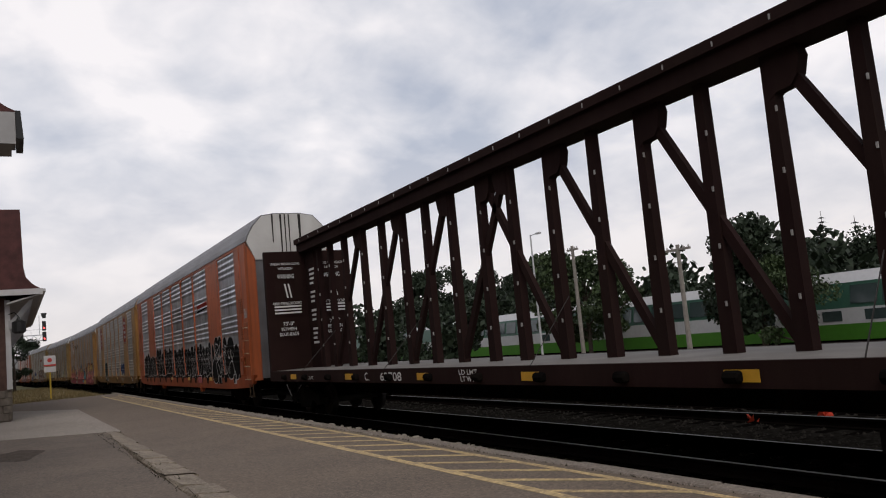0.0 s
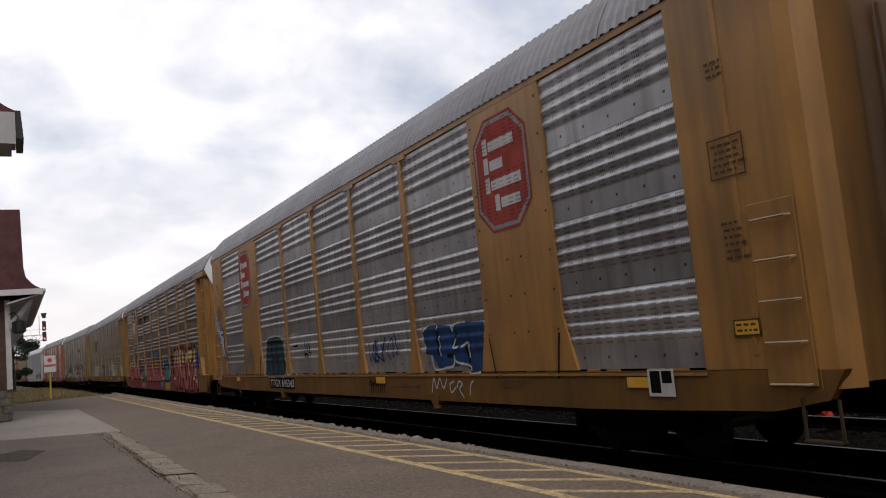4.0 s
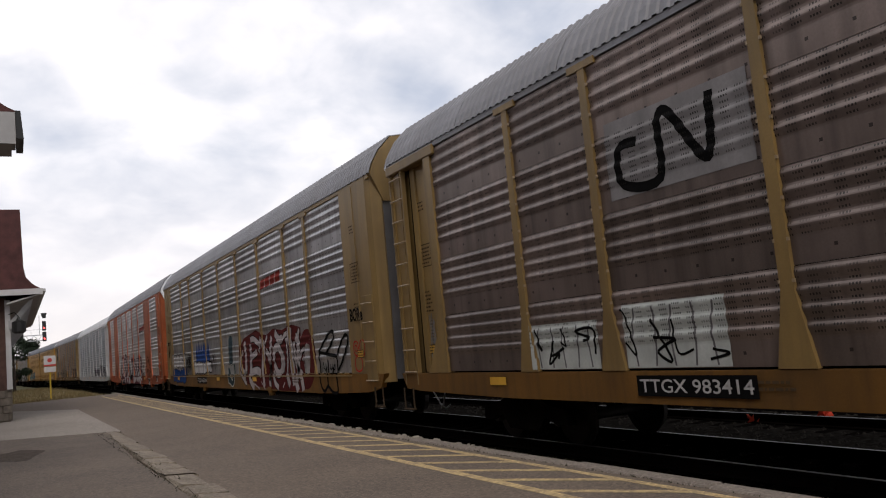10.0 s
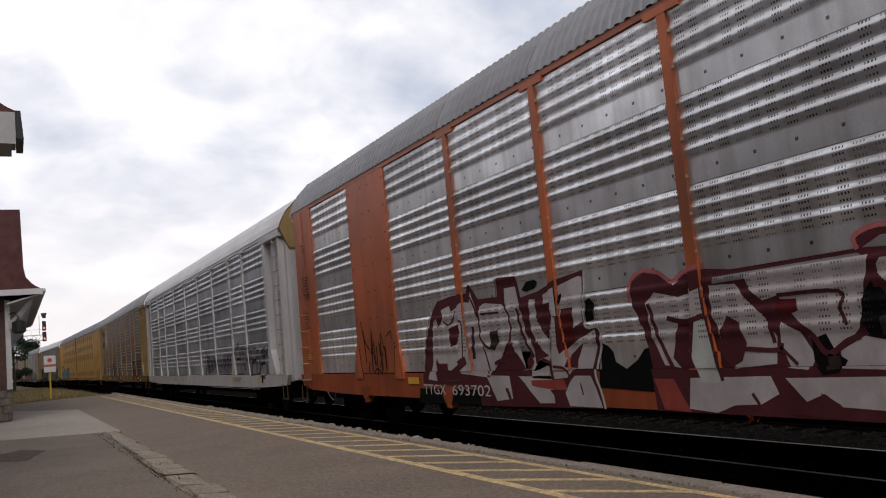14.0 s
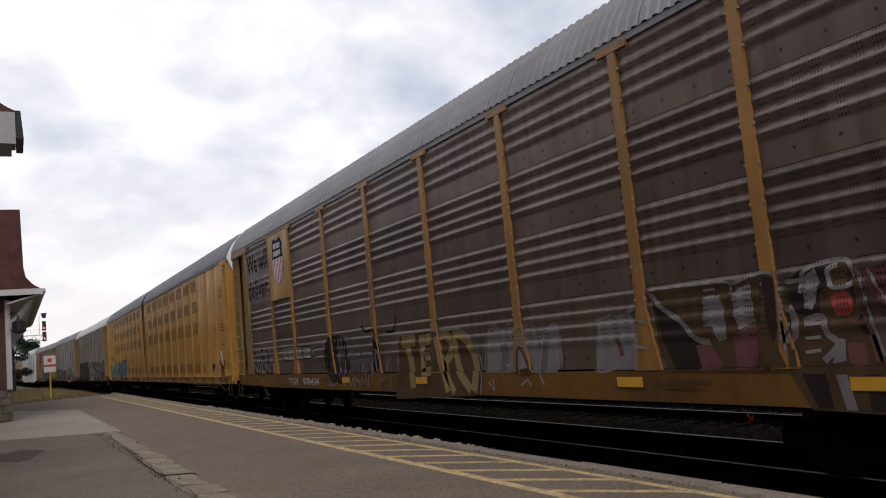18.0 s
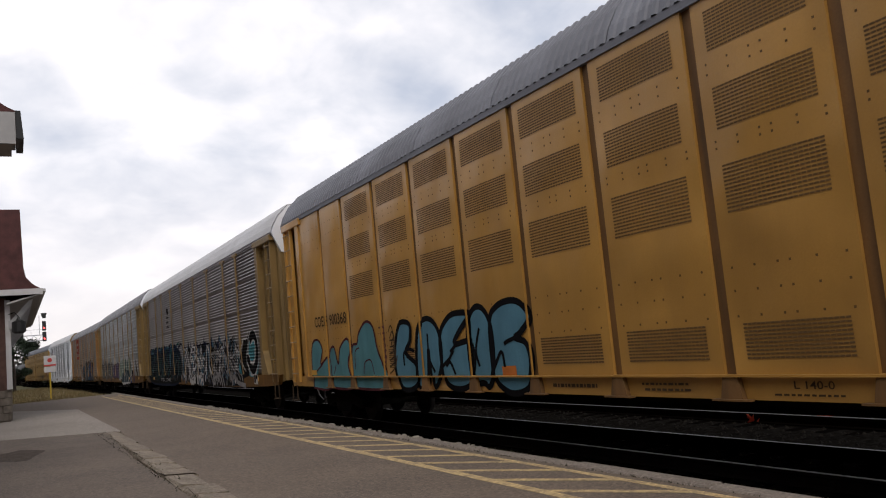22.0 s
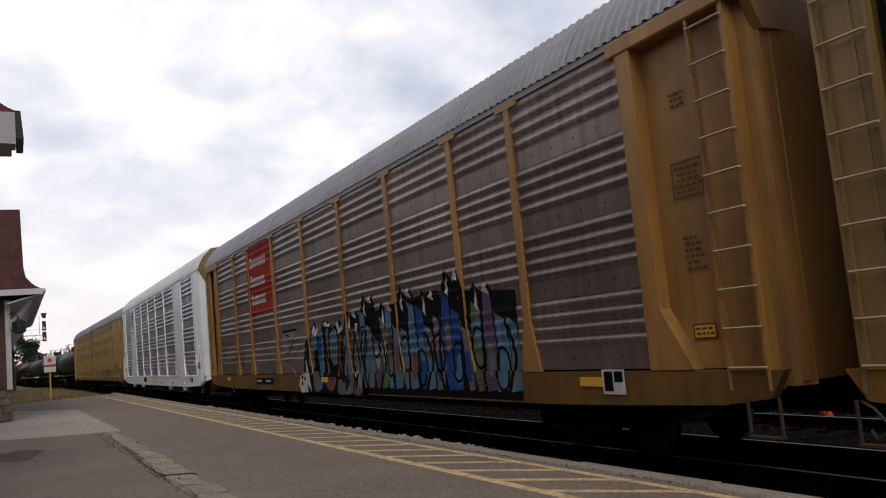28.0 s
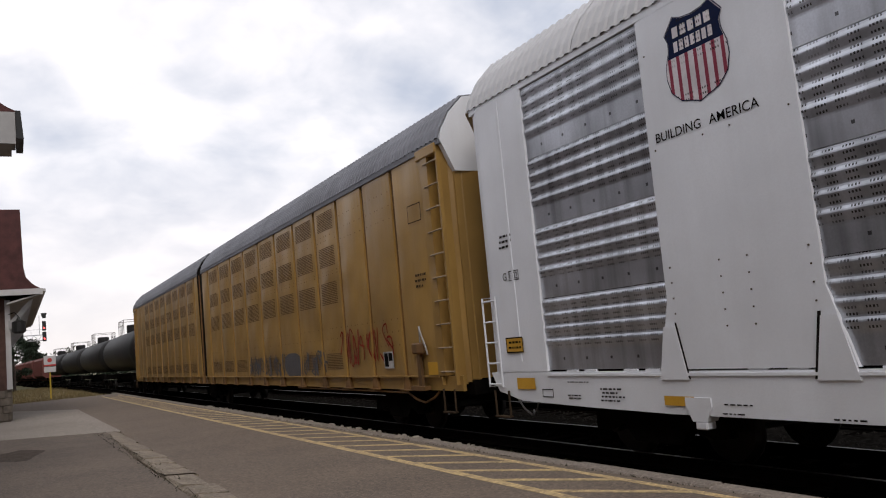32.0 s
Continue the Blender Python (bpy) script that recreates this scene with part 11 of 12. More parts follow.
m.stroke([(-4.77, 1.02), (-5.58, 1.08), (-5.94, 0.82)], 0.1, "grey", 11)
m.stroke([(-7.93, 1.03), (-8.3, 1.08), (-8.75, 0.88), (-9.76, 0.78)], 0.16, "grey", 11)
m.stroke([(-4.3, 1.98), (-5.37, 2.01), (-6.09, 1.78)], 0.1, "grey", 11)
m.stroke([(-7.18, 1.31), (-7.75, 1.2), (-8.15, 0.97)], 0.08, "grey", 11)
m.stroke([(-7.6, 1.98), (-8.11, 1.62), (-8.7, 1.28), (-9.12, 0.97)], 0.07, "grey", 11)
m.stroke([(-4.18, 1.36), (-4.54, 0.94), (-4.75, 0.7)], 0.1, "grey", 11)
m.stroke([(-5.59, 2.11), (-6.29, 1.88), (-6.93, 2.54), (-7.34, 2.17), (-7.72, 2.48), (-8.08, 2.52), (-8.31, 2.56), (-8.51, 2.22), (-8.94, 1.8), (-9.3, 1.86)], 0.05, "white", 12)
m.stroke([(-9.24, 1.93), (-9.65, 2.35), (-10.11, 2.36), (-10.32, 2.65)], 0.05, "white", 12)
m.stroke([(-10.39, 2.61), (-10.24, 2.08), (-10.04, 1.82), (-10.04, 1.59), (-10.21, 1.45), (-10.26, 1.19)], 0.05, "white", 12)
m.stroke([(-9.11, 1.88), (-9.34, 1.57), (-9.82, 1.26)], 0.05, "white", 12)
m.stroke([(-7.33, 2.13), (-7.57, 1.81), (-8, 1.79), (-8.3, 1.93)], 0.05, "white", 12)
m.shape([(-9.01, 1.28), (-9.04, 1.58), (-9.29, 1.42), (-9.39, 1.12)], "teal", 10)
m.shape([(-8.87, 1.58), (-8.88, 1.89), (-9.18, 1.99), (-9.01, 1.65)], "teal", 10)
m.shape([(-10.18, 1.26), (-10.46, 2.33), (-10.98, 2.53), (-11.43, 2.28), (-11.53, 1.72), (-11.39, 1.3), (-11, 1.11), (-10.47, 1.09)], "cyan", 8, True)
m.stroke([(-10, 1.69), (-10.28, 1.63), (-10.52, 1.37), (-10.8, 1.32), (-11.17, 1.48), (-11.37, 1.79), (-11.35, 2.17), (-11.14, 2.43), (-10.79, 2.44), (-10.5, 2.24)], 0.42, "white", 10)
m.stroke([(-10.02, 1.68), (-10.28, 1.63), (-10.52, 1.37), (-10.8, 1.32), (-11.17, 1.48), (-11.37, 1.79), (-11.35, 2.17), (-11.14, 2.43), (-10.79, 2.44), (-10.52, 2.26)], 0.3, "black", 11)
m.shape([(-10.43, 2.03), (-10.8, 2.17), (-11.06, 2), (-11.11, 1.68), (-10.87, 1.58), (-10.49, 1.65)], "cyan", 12, True)
m.stroke([(-10.46, 1.59), (-10.73, 1.56), (-11.08, 1.68), (-11.16, 2)], 0.07, "white", 13)
m.stroke([(-10.49, 1.95), (-10.8, 1.98), (-11.05, 1.92)], 0.02, "deepteal", 14)
m.stroke([(-10.51, 1.87), (-10.79, 1.9), (-11.04, 1.84)], 0.02, "deepteal", 14)
m.stroke([(-10.54, 1.79), (-10.77, 1.82), (-11.02, 1.76)], 0.02, "deepteal", 14)
m.stroke([(-10.56, 1.71), (-10.76, 1.74), (-11.01, 1.69)], 0.02, "deepteal", 14)
m.blob(7.4, 1.62, 5.2, 1.0, "deepnavy", 0, 4.0, 30)
for k in range(26):
    y = 12.3 - 0.38 * k
    m.stroke([(y, 2.3 + 0.1 * (k % 3)), (y - 0.4, 2.55 + 0.08 * (k % 2)), (y - 0.9, 2.45 + 0.12 * (k % 3))], 0.07 + 0.05 * (k % 2), ("navy", "deepnavy", "blue", "deepteal")[k % 4], 1)
m.blob(7.4, 1.35, 5.0, 0.62, "black", 1, 4.0, 30)
m.rect(11.0, 2.4, 0.82, 1.14, "black", 0)
m.swirl(12.0, 2.4, 0.85, 2.5, 130, ("black", "deepnavy", "navy", "slate", "black", "deepteal", "smoke"), 93, 0.055)
r9 = random.Random(9)
for k in range(34):
    y = 11.8 - 0.27 * k
    m.stroke([(y, r9.uniform(0.9, 1.4)), (y - 0.2, r9.uniform(1.2, 1.8)), (y - r9.uniform(0.0, 0.6), r9.uniform(1.6, 2.5))], 0.022, ("mint", "cyan", "teal", "grey")[k % 4], 9)
for yl, yr, za, zb in ((8.75, 8.0, 2.48, 2.57), (6.1, 5.45, 2.52, 2.62), (5.35, 5.12, 1.6, 2.2), (4.9, 4.4, 2.62, 2.72), (11.4, 10.6, 2.35, 2.45)):
    m.poly([(yl, za), (yr, za), (yr - 0.05, zb), (yl + 0.05, zb)], "sky", 10)
m.poly([(5.25, 2.05), (4.75, 2.5), (4.6, 2.5), (5.15, 1.95)], "teal", 10)
m.bars(5.9, 4.9, 3.5, 4.2, 3, "black", 4, 94)
m.rect(5.7, 5.2, 4.25, 4.55, "black", 4)
m.text("TTGX", 8.1, 7.1, 0.86, 1.02, "white", 11)
m.text("255801", 6.7, 5.2, 0.86, 1.02, "white", 11)
common(m, (-11.0, 10.9))
m.lay("flowing black, white and blue graffiti bands")

# green bubble letters
m = Mural(c11)
m.bubbles(-1.2, -2.85, 0.86, 2.4, 2, "mint", "white", 101, True, "navy", 0.07, 2.6)
# mint letters in thick white edges
m.letter([(-2.78, 0.73), (-3.12, 2.17), (-3.87, 2.46), (-4.47, 2.27), (-4.4, 0.72)], "mint", "white", 3, 0.15)
m.letter([(-4.4, 0.72), (-4.6, 2.19), (-5.12, 2.4), (-5.51, 2.12), (-5.25, 0.72)], "mint", "white", 3, 0.15)
m.letter([(-5.32, 0.72), (-5.62, 1.99), (-6.16, 2.31), (-6.72, 2.2), (-6.84, 1.61), (-6.45, 0.73)], "mint", "white", 3, 0.15)
m.letter([(-6.49, 0.8), (-6.58, 2.34), (-7.13, 2.46), (-7.74, 2.34), (-8.1, 1.99), (-8.06, 1.41), (-7.66, 1.11), (-7.28, 0.72)], "mint", "white", 3, 0.15)
m.shape([(-2.68, 1.36), (-4.56, 1.4), (-4.36, 0.72), (-2.56, 0.74)], "slate", 5)
m.shape([(-4.66, 1.7), (-5.4, 1.61), (-5.23, 0.72), (-4.51, 0.72)], "slate", 5)
m.shape([(-5.56, 1.57), (-6.76, 1.5), (-6.46, 0.75), (-5.42, 0.74)], "slate", 5)
m.shape([(-6.78, 1.61), (-7.22, 1.51), (-7.51, 1.06), (-7.28, 0.72), (-6.68, 0.75)], "slate", 5)
m.letter([(-3.86, 1.9), (-3.93, 2.25), (-4.11, 2.36), (-4.25, 2.23), (-4.18, 1.89), (-4.01, 1.82)], "navy", "green", 6, 0.05)
m.letter([(-4.98, 1.83), (-5.04, 2.15), (-5.2, 2.25), (-5.31, 2.13), (-5.25, 1.81), (-5.1, 1.75)], "navy", "green", 6, 0.05)
m.letter([(-6.02, 1.74), (-6.08, 2.05), (-6.22, 2.14), (-6.32, 2.03), (-6.26, 1.73), (-6.13, 1.67)], "navy", "green", 6, 0.05)
m.letter([(-7.63, 1.71), (-7.68, 1.98), (-7.79, 2.06), (-7.87, 1.97), (-7.82, 1.7), (-7.71, 1.65)], "navy", "green", 6, 0.05)
m.stroke([(-3.43, 1.75), (-3.13, 1.35), (-3.51, 0.84)], 0.05, "white", 7)
m.stroke([(-4.57, 1.42), (-4.9, 1.23), (-4.63, 0.76)], 0.05, "white", 7)
m.stroke([(-5.91, 1.3), (-6.25, 1.13), (-6.41, 0.8)], 0.06, "white", 7)
m.stroke([(-6.9, 1.92), (-7.07, 1.44), (-7.33, 1.13)], 0.05, "navy", 7)
m.shape([(-6.98, 2.36), (-7, 2.64), (-7.15, 2.74), (-7.25, 2.57), (-7.4, 2.36), (-7.28, 2.27)], "black", 6, True)
m.letter([(-7.63, 1.06), (-7.99, 1.12), (-8.28, 0.91), (-8.36, 0.74), (-7.81, 0.74)], "blue", "navy", 2, 0.05)
m.shape([(-8.16, 1.84), (-8.35, 1.9), (-8.39, 1.54), (-8.81, 1.55), (-9.04, 1.78), (-9.14, 1.58), (-9.09, 1.18), (-8.13, 1.18)], "black", 3, True)
m.shape([(-9.19, 1.45), (-9.46, 1.56), (-9.6, 1.24), (-9.79, 0.99), (-9.59, 0.77), (-9.24, 0.77)], "purple", 2, True)
m.shape([(-10.32, 2.11), (-10.48, 2.15), (-10.62, 2.03), (-10.59, 1.86), (-10.76, 1.79), (-10.8, 1.6), (-10.61, 1.38), (-10.49, 1.37), (-10.42, 1.52), (-10.38, 1.76), (-10.34, 1.92)], "black", 4, True)
m.shape([(-10.77, 1.44), (-10.96, 1.47), (-11.04, 1.35), (-11.17, 1.43), (-11.15, 1.25), (-11.15, 1), (-11.04, 0.97), (-10.97, 1.15), (-10.83, 1.21)], "black", 4, True)
m.stroke([(-8.3, 2.12), (-8.22, 1.92), (-8.39, 1.86)], 0.04, "white", 6)
m.stroke([(-8.49, 2.07), (-8.5, 1.88), (-8.69, 1.89), (-8.69, 2.06)], 0.04, "white", 6)
m.wild(11.6, 3.0, 0.95, 2.2, 8, "smoke", "black", "mint", 102, 0.36)
m.bubbles(2.8, -1.3, 0.95, 2.2, 6, "purple", "black", 103, True, "grey")
m.scribble(-7.9, -8.5, 2.0, 2.4, 6, "white", 0.03, 106)
common(m, (-6.9, 3.2, -11.6), -8.1)
m.lay("green bubble letters and black blots")

# brown car with a red sign and blue letters
m = Mural(c12)
m.rect(7.2, 4.5, 3.1, 5.34, "brick", 1)
for k, (n, z) in enumerate(((7, 3.42), (7, 4.02), (8, 4.62))):
    for q in range(n):
        y = 6.95 - 0.245 * q
        m.rect(y, y - (0.20 if q else 0.21), z, z + (0.27 if q else 0.36), "white", 3)
        m.rect(y - 0.07, y - 0.14, z + 0.06, z + (0.20 if q else 0.28), "brick", 4)
r7 = random.Random(7)
# letters in blue, olive and rust on black
m.shape([(2.36, 0.81), (2.04, 1.21), (1.74, 2.02), (1.32, 2.1), (1.18, 2.37), (0.88, 2.53), (0.61, 2.25), (0.36, 2.3), (0.18, 2.51), (-0.27, 2.45), (-0.44, 2.27), (-0.71, 2.4), (-1.02, 2.45), (-1.15, 2.19), (-1.47, 2.33), (-1.69, 2.13), (-1.98, 2.32), (-2.79, 2.41), (-2.51, 0.62), (2.18, 0.68)], "black", 0)
m.shape([(1.39, 1.41), (1.19, 2.15), (0.73, 2.15), (0.74, 1.83), (1.01, 1.76), (1.09, 1.31)], "sky", 2, True)
m.shape([(0.71, 2.26), (0.31, 2.25), (0.29, 1.53), (0.4, 0.91), (0.69, 0.74), (0.74, 1.26)], "sky", 2, True)
m.shape([(0.03, 2.26), (-0.15, 2.25), (-0.08, 1.51), (-0.13, 1.17), (0.08, 1.22)], "smoke", 2, True)
m.shape([(-0.25, 2.13), (-0.55, 2.26), (-0.77, 2.11), (-0.72, 1.49), (-0.43, 1.36), (-0.21, 1.56)], "sky", 2, True)
m.shape([(-0.87, 2.1), (-1.16, 2.08), (-1.13, 1.94), (-0.9, 1.47), (-0.78, 1.48)], "rust", 2, True)
m.shape([(-1.16, 1.95), (-1.4, 2.04), (-1.43, 1.57), (-1.31, 1.11), (-1.18, 1.23)], "sky", 2, True)
m.shape([(0.26, 1.04), (-0.57, 1.06), (-0.26, 0.72), (0.17, 0.84)], "rust", 2, True)
m.shape([(-0.69, 1), (-1.17, 1.01), (-1.11, 0.67), (-0.66, 0.68)], "olive", 2, True)
m.shape([(-1.46, 2.27), (-1.59, 2.27), (-1.78, 0.89), (-1.53, 0.69), (-1.11, 0.67), (-1.44, 0.94), (-1.41, 1.69)], "smoke", 2, True)
m.shape([(-1.72, 2.16), (-1.97, 2.17), (-1.86, 1.77), (-1.69, 1.72)], "rust", 2, True)
m.shape([(-1.98, 1.96), (-2.31, 2.06), (-2.35, 1.63), (-2.08, 1.47)], "sky", 2, True)
m.shape([(-1.67, 0.93), (-2.07, 1), (-2.28, 0.78), (-1.95, 0.63), (-1.7, 0.71)], "rust", 2, True)
m.shape([(-1.74, 1.67), (-1.94, 1.7), (-2.02, 1.43), (-1.75, 1.33)], "smoke", 2, True)
m.shape([(-0.69, 1.42), (-1.01, 1.44), (-0.92, 1.11), (-0.68, 1.14)], "rust", 2, True)
m.shape([(1.14, 1.2), (0.77, 1.18), (0.69, 0.73), (1.1, 0.75)], "smoke", 2, True)
m.shape([(1.22, 1.86), (1.04, 1.88), (1.09, 1.56), (1.25, 1.54)], "rust", 4, True)
m.shape([(0.63, 2.11), (0.41, 2.12), (0.42, 1.67), (0.64, 1.61)], "blue", 4, True)
m.shape([(-0.32, 1.89), (-0.66, 1.89), (-0.64, 1.62), (-0.35, 1.57)], "olive", 4, True)
m.shape([(-1.86, 0.84), (-2, 0.95), (-2.1, 0.84), (-1.96, 0.73)], "sky", 4, True)
m.shape([(-2.02, 1.81), (-2.24, 1.85), (-2.23, 1.64), (-2.05, 1.58)], "olive", 4, True)
m.shape([(-1.36, 1.11), (-1.49, 1.17), (-1.47, 0.88), (-1.34, 0.85)], "blue", 4, True)
m.stroke([(0.67, 2.26), (0.7, 1.26), (0.3, 0.92)], 0.09, "black", 5)
m.stroke([(0.06, 2.33), (0.04, 1.79), (-0.15, 1.18)], 0.09, "black", 5)
m.stroke([(-0.21, 2.17), (-0.17, 1.51), (-0.3, 0.99)], 0.09, "black", 5)
m.stroke([(-0.84, 2.23), (-0.82, 1.73), (-0.73, 1.36), (-1.14, 0.93)], 0.09, "black", 5)
m.stroke([(-1.17, 2.07), (-0.94, 1.48), (-1.05, 1.17)], 0.09, "black", 5)
m.stroke([(-1.39, 1.81), (-1.17, 1.11), (-1.49, 0.94)], 0.09, "black", 5)
m.stroke([(-1.96, 2.15), (-1.81, 1.66), (-1.67, 1.22)], 0.09, "black", 5)
m.stroke([(-2.46, 2.15), (-2.29, 1.63), (-2.39, 1.21)], 0.09, "black", 5)
m.shape([(1.16, 2.22), (0.92, 2.45), (0.77, 2.28), (0.66, 2.44), (0.61, 2.25), (0.8, 2.14)], "white", 6)
m.shape([(0.18, 2.43), (-0.01, 2.49), (-0.16, 2.4), (-0.32, 2.43), (-0.31, 2.33), (0.09, 2.35)], "white", 6)
m.shape([(-0.72, 2.38), (-0.88, 2.44), (-0.97, 2.25), (-1.2, 2.34), (-1.15, 2.22), (-0.92, 2.11)], "white", 6)
m.shape([(-1.99, 2.31), (-2.17, 2.31), (-2.07, 2.11)], "white", 6)
m.shape([(-1.83, 1.19), (-2.04, 1.21), (-1.9, 1.06)], "white", 6)
m.shape([(1.81, 1.5), (1.6, 1.58), (1.34, 0.68), (1.7, 0.9), (1.76, 1.2)], "white", 4)
m.shape([(2.3, 1.06), (1.96, 1.2), (1.72, 1.16), (1.62, 0.66), (2.27, 0.65), (2.41, 0.87)], "white", 4)
m.shape([(2.14, 1.02), (2.11, 1.11), (2, 1.11), (2.01, 1.02)], "black", 6, True)
m.shape([(1.91, 0.99), (1.88, 1.08), (1.78, 1.08), (1.79, 0.99)], "black", 6, True)
m.shape([(2.17, 0.84), (2.14, 0.94), (2.03, 0.94), (2.04, 0.85)], "black", 6, True)
m.stroke([(2.3, 1.06), (2.41, 0.85), (2.24, 0.65)], 0.05, "black", 5)
m.stroke([(3.72, 2.3), (3.59, 1.84), (3.52, 1.56)], 0.06, "grey", 4, smooth=False)
m.stroke([(3.44, 2.08), (2.87, 2.23), (2.39, 2.37), (2.9, 1.89), (2.61, 1.61)], 0.06, "grey", 4, smooth=False)
m.stroke([(3.29, 2), (3.2, 1.65), (2.83, 1.67)], 0.06, "grey", 4, smooth=False)
m.stroke([(3.84, 1.57), (2.95, 1.62), (1.93, 1.97)], 0.06, "grey", 4, smooth=False)
m.stroke([(3.5, 1.47), (3.04, 1.3), (2.56, 1.11)], 0.06, "grey", 4, smooth=False)
m.stroke([(2.55, 1.61), (2.28, 1.43), (1.69, 1.88)], 0.06, "grey", 4, smooth=False)
m.stroke([(2.64, 1.13), (2.72, 1.46), (2.41, 1.62)], 0.06, "grey", 4, smooth=False)
m.shape([(3.76, 2.39), (2.41, 2.4), (2.92, 1.98), (3.47, 1.48)], "dusk", 2)
m.stroke([(3.76, 2.39), (2.41, 2.4), (2.92, 1.98), (3.47, 1.48), (3.76, 2.39)], 0.07, "black", 3, False)
m.stroke([(3.5, 2.3), (3.0, 2.2), (3.4, 1.7)], 0.05, "black", 3, False)
m.poly([(-1.4, 0.7), (-8.9, 0.7), (-8.9, 2.45), (-6, 2.7), (-3, 2.5), (-1.6, 2.5)], "black", 0)
for k in range(11, 30):
    y = 2.1 - 0.37 * k
    zt = 2.15 + 0.3 * math.sin(1.7 * k) + 0.1 * r7.random()
    col = ("sky", "smoke", "rust", "blue", "olive", "sky", "purple")[r7.randint(0, 6)]
    form = [(y + r7.uniform(-0.1, 0.1), 0.82), (y - 0.28, 0.86), (y - 0.34 + r7.uniform(-0.15, 0.15), 1.5), (y - 0.22, zt), (y + 0.06, zt + 0.12), (y + 0.08 + r7.uniform(-0.1, 0.1), 1.4)]
    m.poly(form, col, 2 + k % 2)
    m.blob(y - 0.12, r7.uniform(1.0, 1.9), 0.13, 0.28, ("sky", "blue", "rust", "smoke", "mint")[r7.randint(0, 4)], 4, 2.0, 12)
    if k % 2:
        m.stroke([(y + 0.1, 0.82), (y + r7.uniform(-0.2, 0.3), 1.4), (y + 0.05, zt)], 0.09, "black", 5)
    else:
        m.ring(y - 0.1, r7.uniform(1.2, 2.0), 0.2, 0.35, 0.06, "black", 5, 2.2)
for k in range(4, 11):
    y = 2.2 - 1.0 * k
    zt = 2.45 + 0.25 * (k % 2) + r7.uniform(-0.05, 0.1)
    m.poly([(y + 0.5, zt - 0.35), (y - 0.55, zt - 0.35), (y - 0.32, zt + 0.18), (y - 0.12, zt - 0.02), (y + 0.22, zt + 0.24)], "black", 1)
    m.poly([(y + 0.22, zt - 0.18), (y + 0.10, zt - 0.28), (y + 0.12, zt + 0.12)], "white", 6)
    m.poly([(y - 0.08, zt + 0.05), (y - 0.30, zt - 0.02), (y - 0.20, zt + 0.22)], "white", 6)
m.stroke([(11.7, 2.44), (11.38, 2.29), (11.07, 2.3), (11.09, 2.06)], 0.035, "umber", 4)
m.stroke([(11.08, 2.11), (10.69, 2.25), (10.39, 2.35), (10.5, 2)], 0.035, "umber", 4)
m.stroke([(10.44, 2.2), (10.19, 2.25), (9.94, 2.3)], 0.035, "umber", 4)
m.stroke([(11.62, 1.21), (11.52, 1.6), (11.26, 1.88), (10.98, 1.86), (10.81, 1.56), (10.78, 1.24)], 0.035, "umber", 4)
m.stroke([(10.69, 1.6), (10.39, 1.59), (10.19, 1.36), (10.19, 1.1)], 0.035, "umber", 4)
m.stroke([(10.32, 1.89), (10.39, 1.63)], 0.035, "umber", 4)
m.stroke([(12.89, 2.14), (12.68, 2.46), (12.59, 2.28), (12.83, 2.25)], 0.03, "black", 8)
m.stroke([(12.91, 2.26), (12.89, 1.91), (12.5, 1.91), (12.53, 2.16)], 0.03, "black", 8)
m.stroke([(12.54, 2.36), (12.46, 1.93)], 0.03, "black", 8)
m.stroke([(12.45, 2.18), (12.25, 2.19), (12.38, 1.98)], 0.03, "black", 8)
m.stroke([(12.16, 1.96), (12, 2), (12.01, 2.21), (12.11, 2.25)], 0.03, "black", 8)
m.scribble(10.2, 8.4, 1.3, 2.0, 6, "umber", 0.03, 112)
m.frame_box(13.2, 12.5, 3.2, 3.5, 0.02, "black", 10)
m.rect(6.9, 4.9, 0.86, 1.04, "black", 10)
m.bars(6.85, 5.95, 0.87, 1.03, 1, "white", 11, 114)
m.bars(5.85, 4.95, 0.87, 1.03, 1, "white", 11, 115)
common(m, (-10.4, 0.5, 10.9))
m.lay("blue and black spiky letters, red sign")

# clean white car
m = Mural(c13)
m.shield(8.75, 7.80, 4.12, 5.18)
m.text("BUILDING", 9.06, 8.33, 3.82, 3.93, "black", 3, 0.006)
m.text("AMERICA", 8.20, 7.50, 3.82, 3.93, "black", 3, 0.006)
m.text("G", 12.85, 12.74, 2.56, 2.68, "black", 3)
m.text("1232", 12.64, 12.42, 2.57, 2.67, "black", 4)
m.frame_box(12.67, 12.39, 2.545, 2.695, 0.012, "black", 3)
m.bars(12.88, 12.54, 3.04, 3.29, 3, "black", 3, 121)
m.rect(4.05, 2.85, 0.82, 1.06, "black", 10)
m.bars(3.95, 2.95, 0.84, 1.04, 1, "grey", 11, 122)
for e_ in (12.93, -12.44):
    m.rect(e_, e_ - 0.49, 1.44, 1.68, reflector, 9)
    m.frame_box(e_, e_ - 0.49, 1.44, 1.68, 0.02, "black", 10)
    m.bars(e_ - 0.04, e_ - 0.45, 1.48, 1.64, 2, "black", 10, 12)
for y_, z_, w_, h_ in ((12.72, 0.89, 0.5, 0.17), (9.45, 0.74, 0.5, 0.11), (3.4, 0.74, 0.5, 0.11), (-2.4, 0.74, 0.5, 0.11), (-5.8, 0.74, 0.5, 0.11), (-10.4, 0.94, 0.5, 0.13)):
    m.spot(y_, z_, w_, h_)
m.bars(10.69, 10.2, 0.74, 0.94, 4, "black", 3, 123)
m.bars(11.5, 10.85, 0.985, 1.02, 1, "black", 3, 124)
m.bars(11.45, 11.1, 0.76, 0.84, 2, "black", 3, 125)
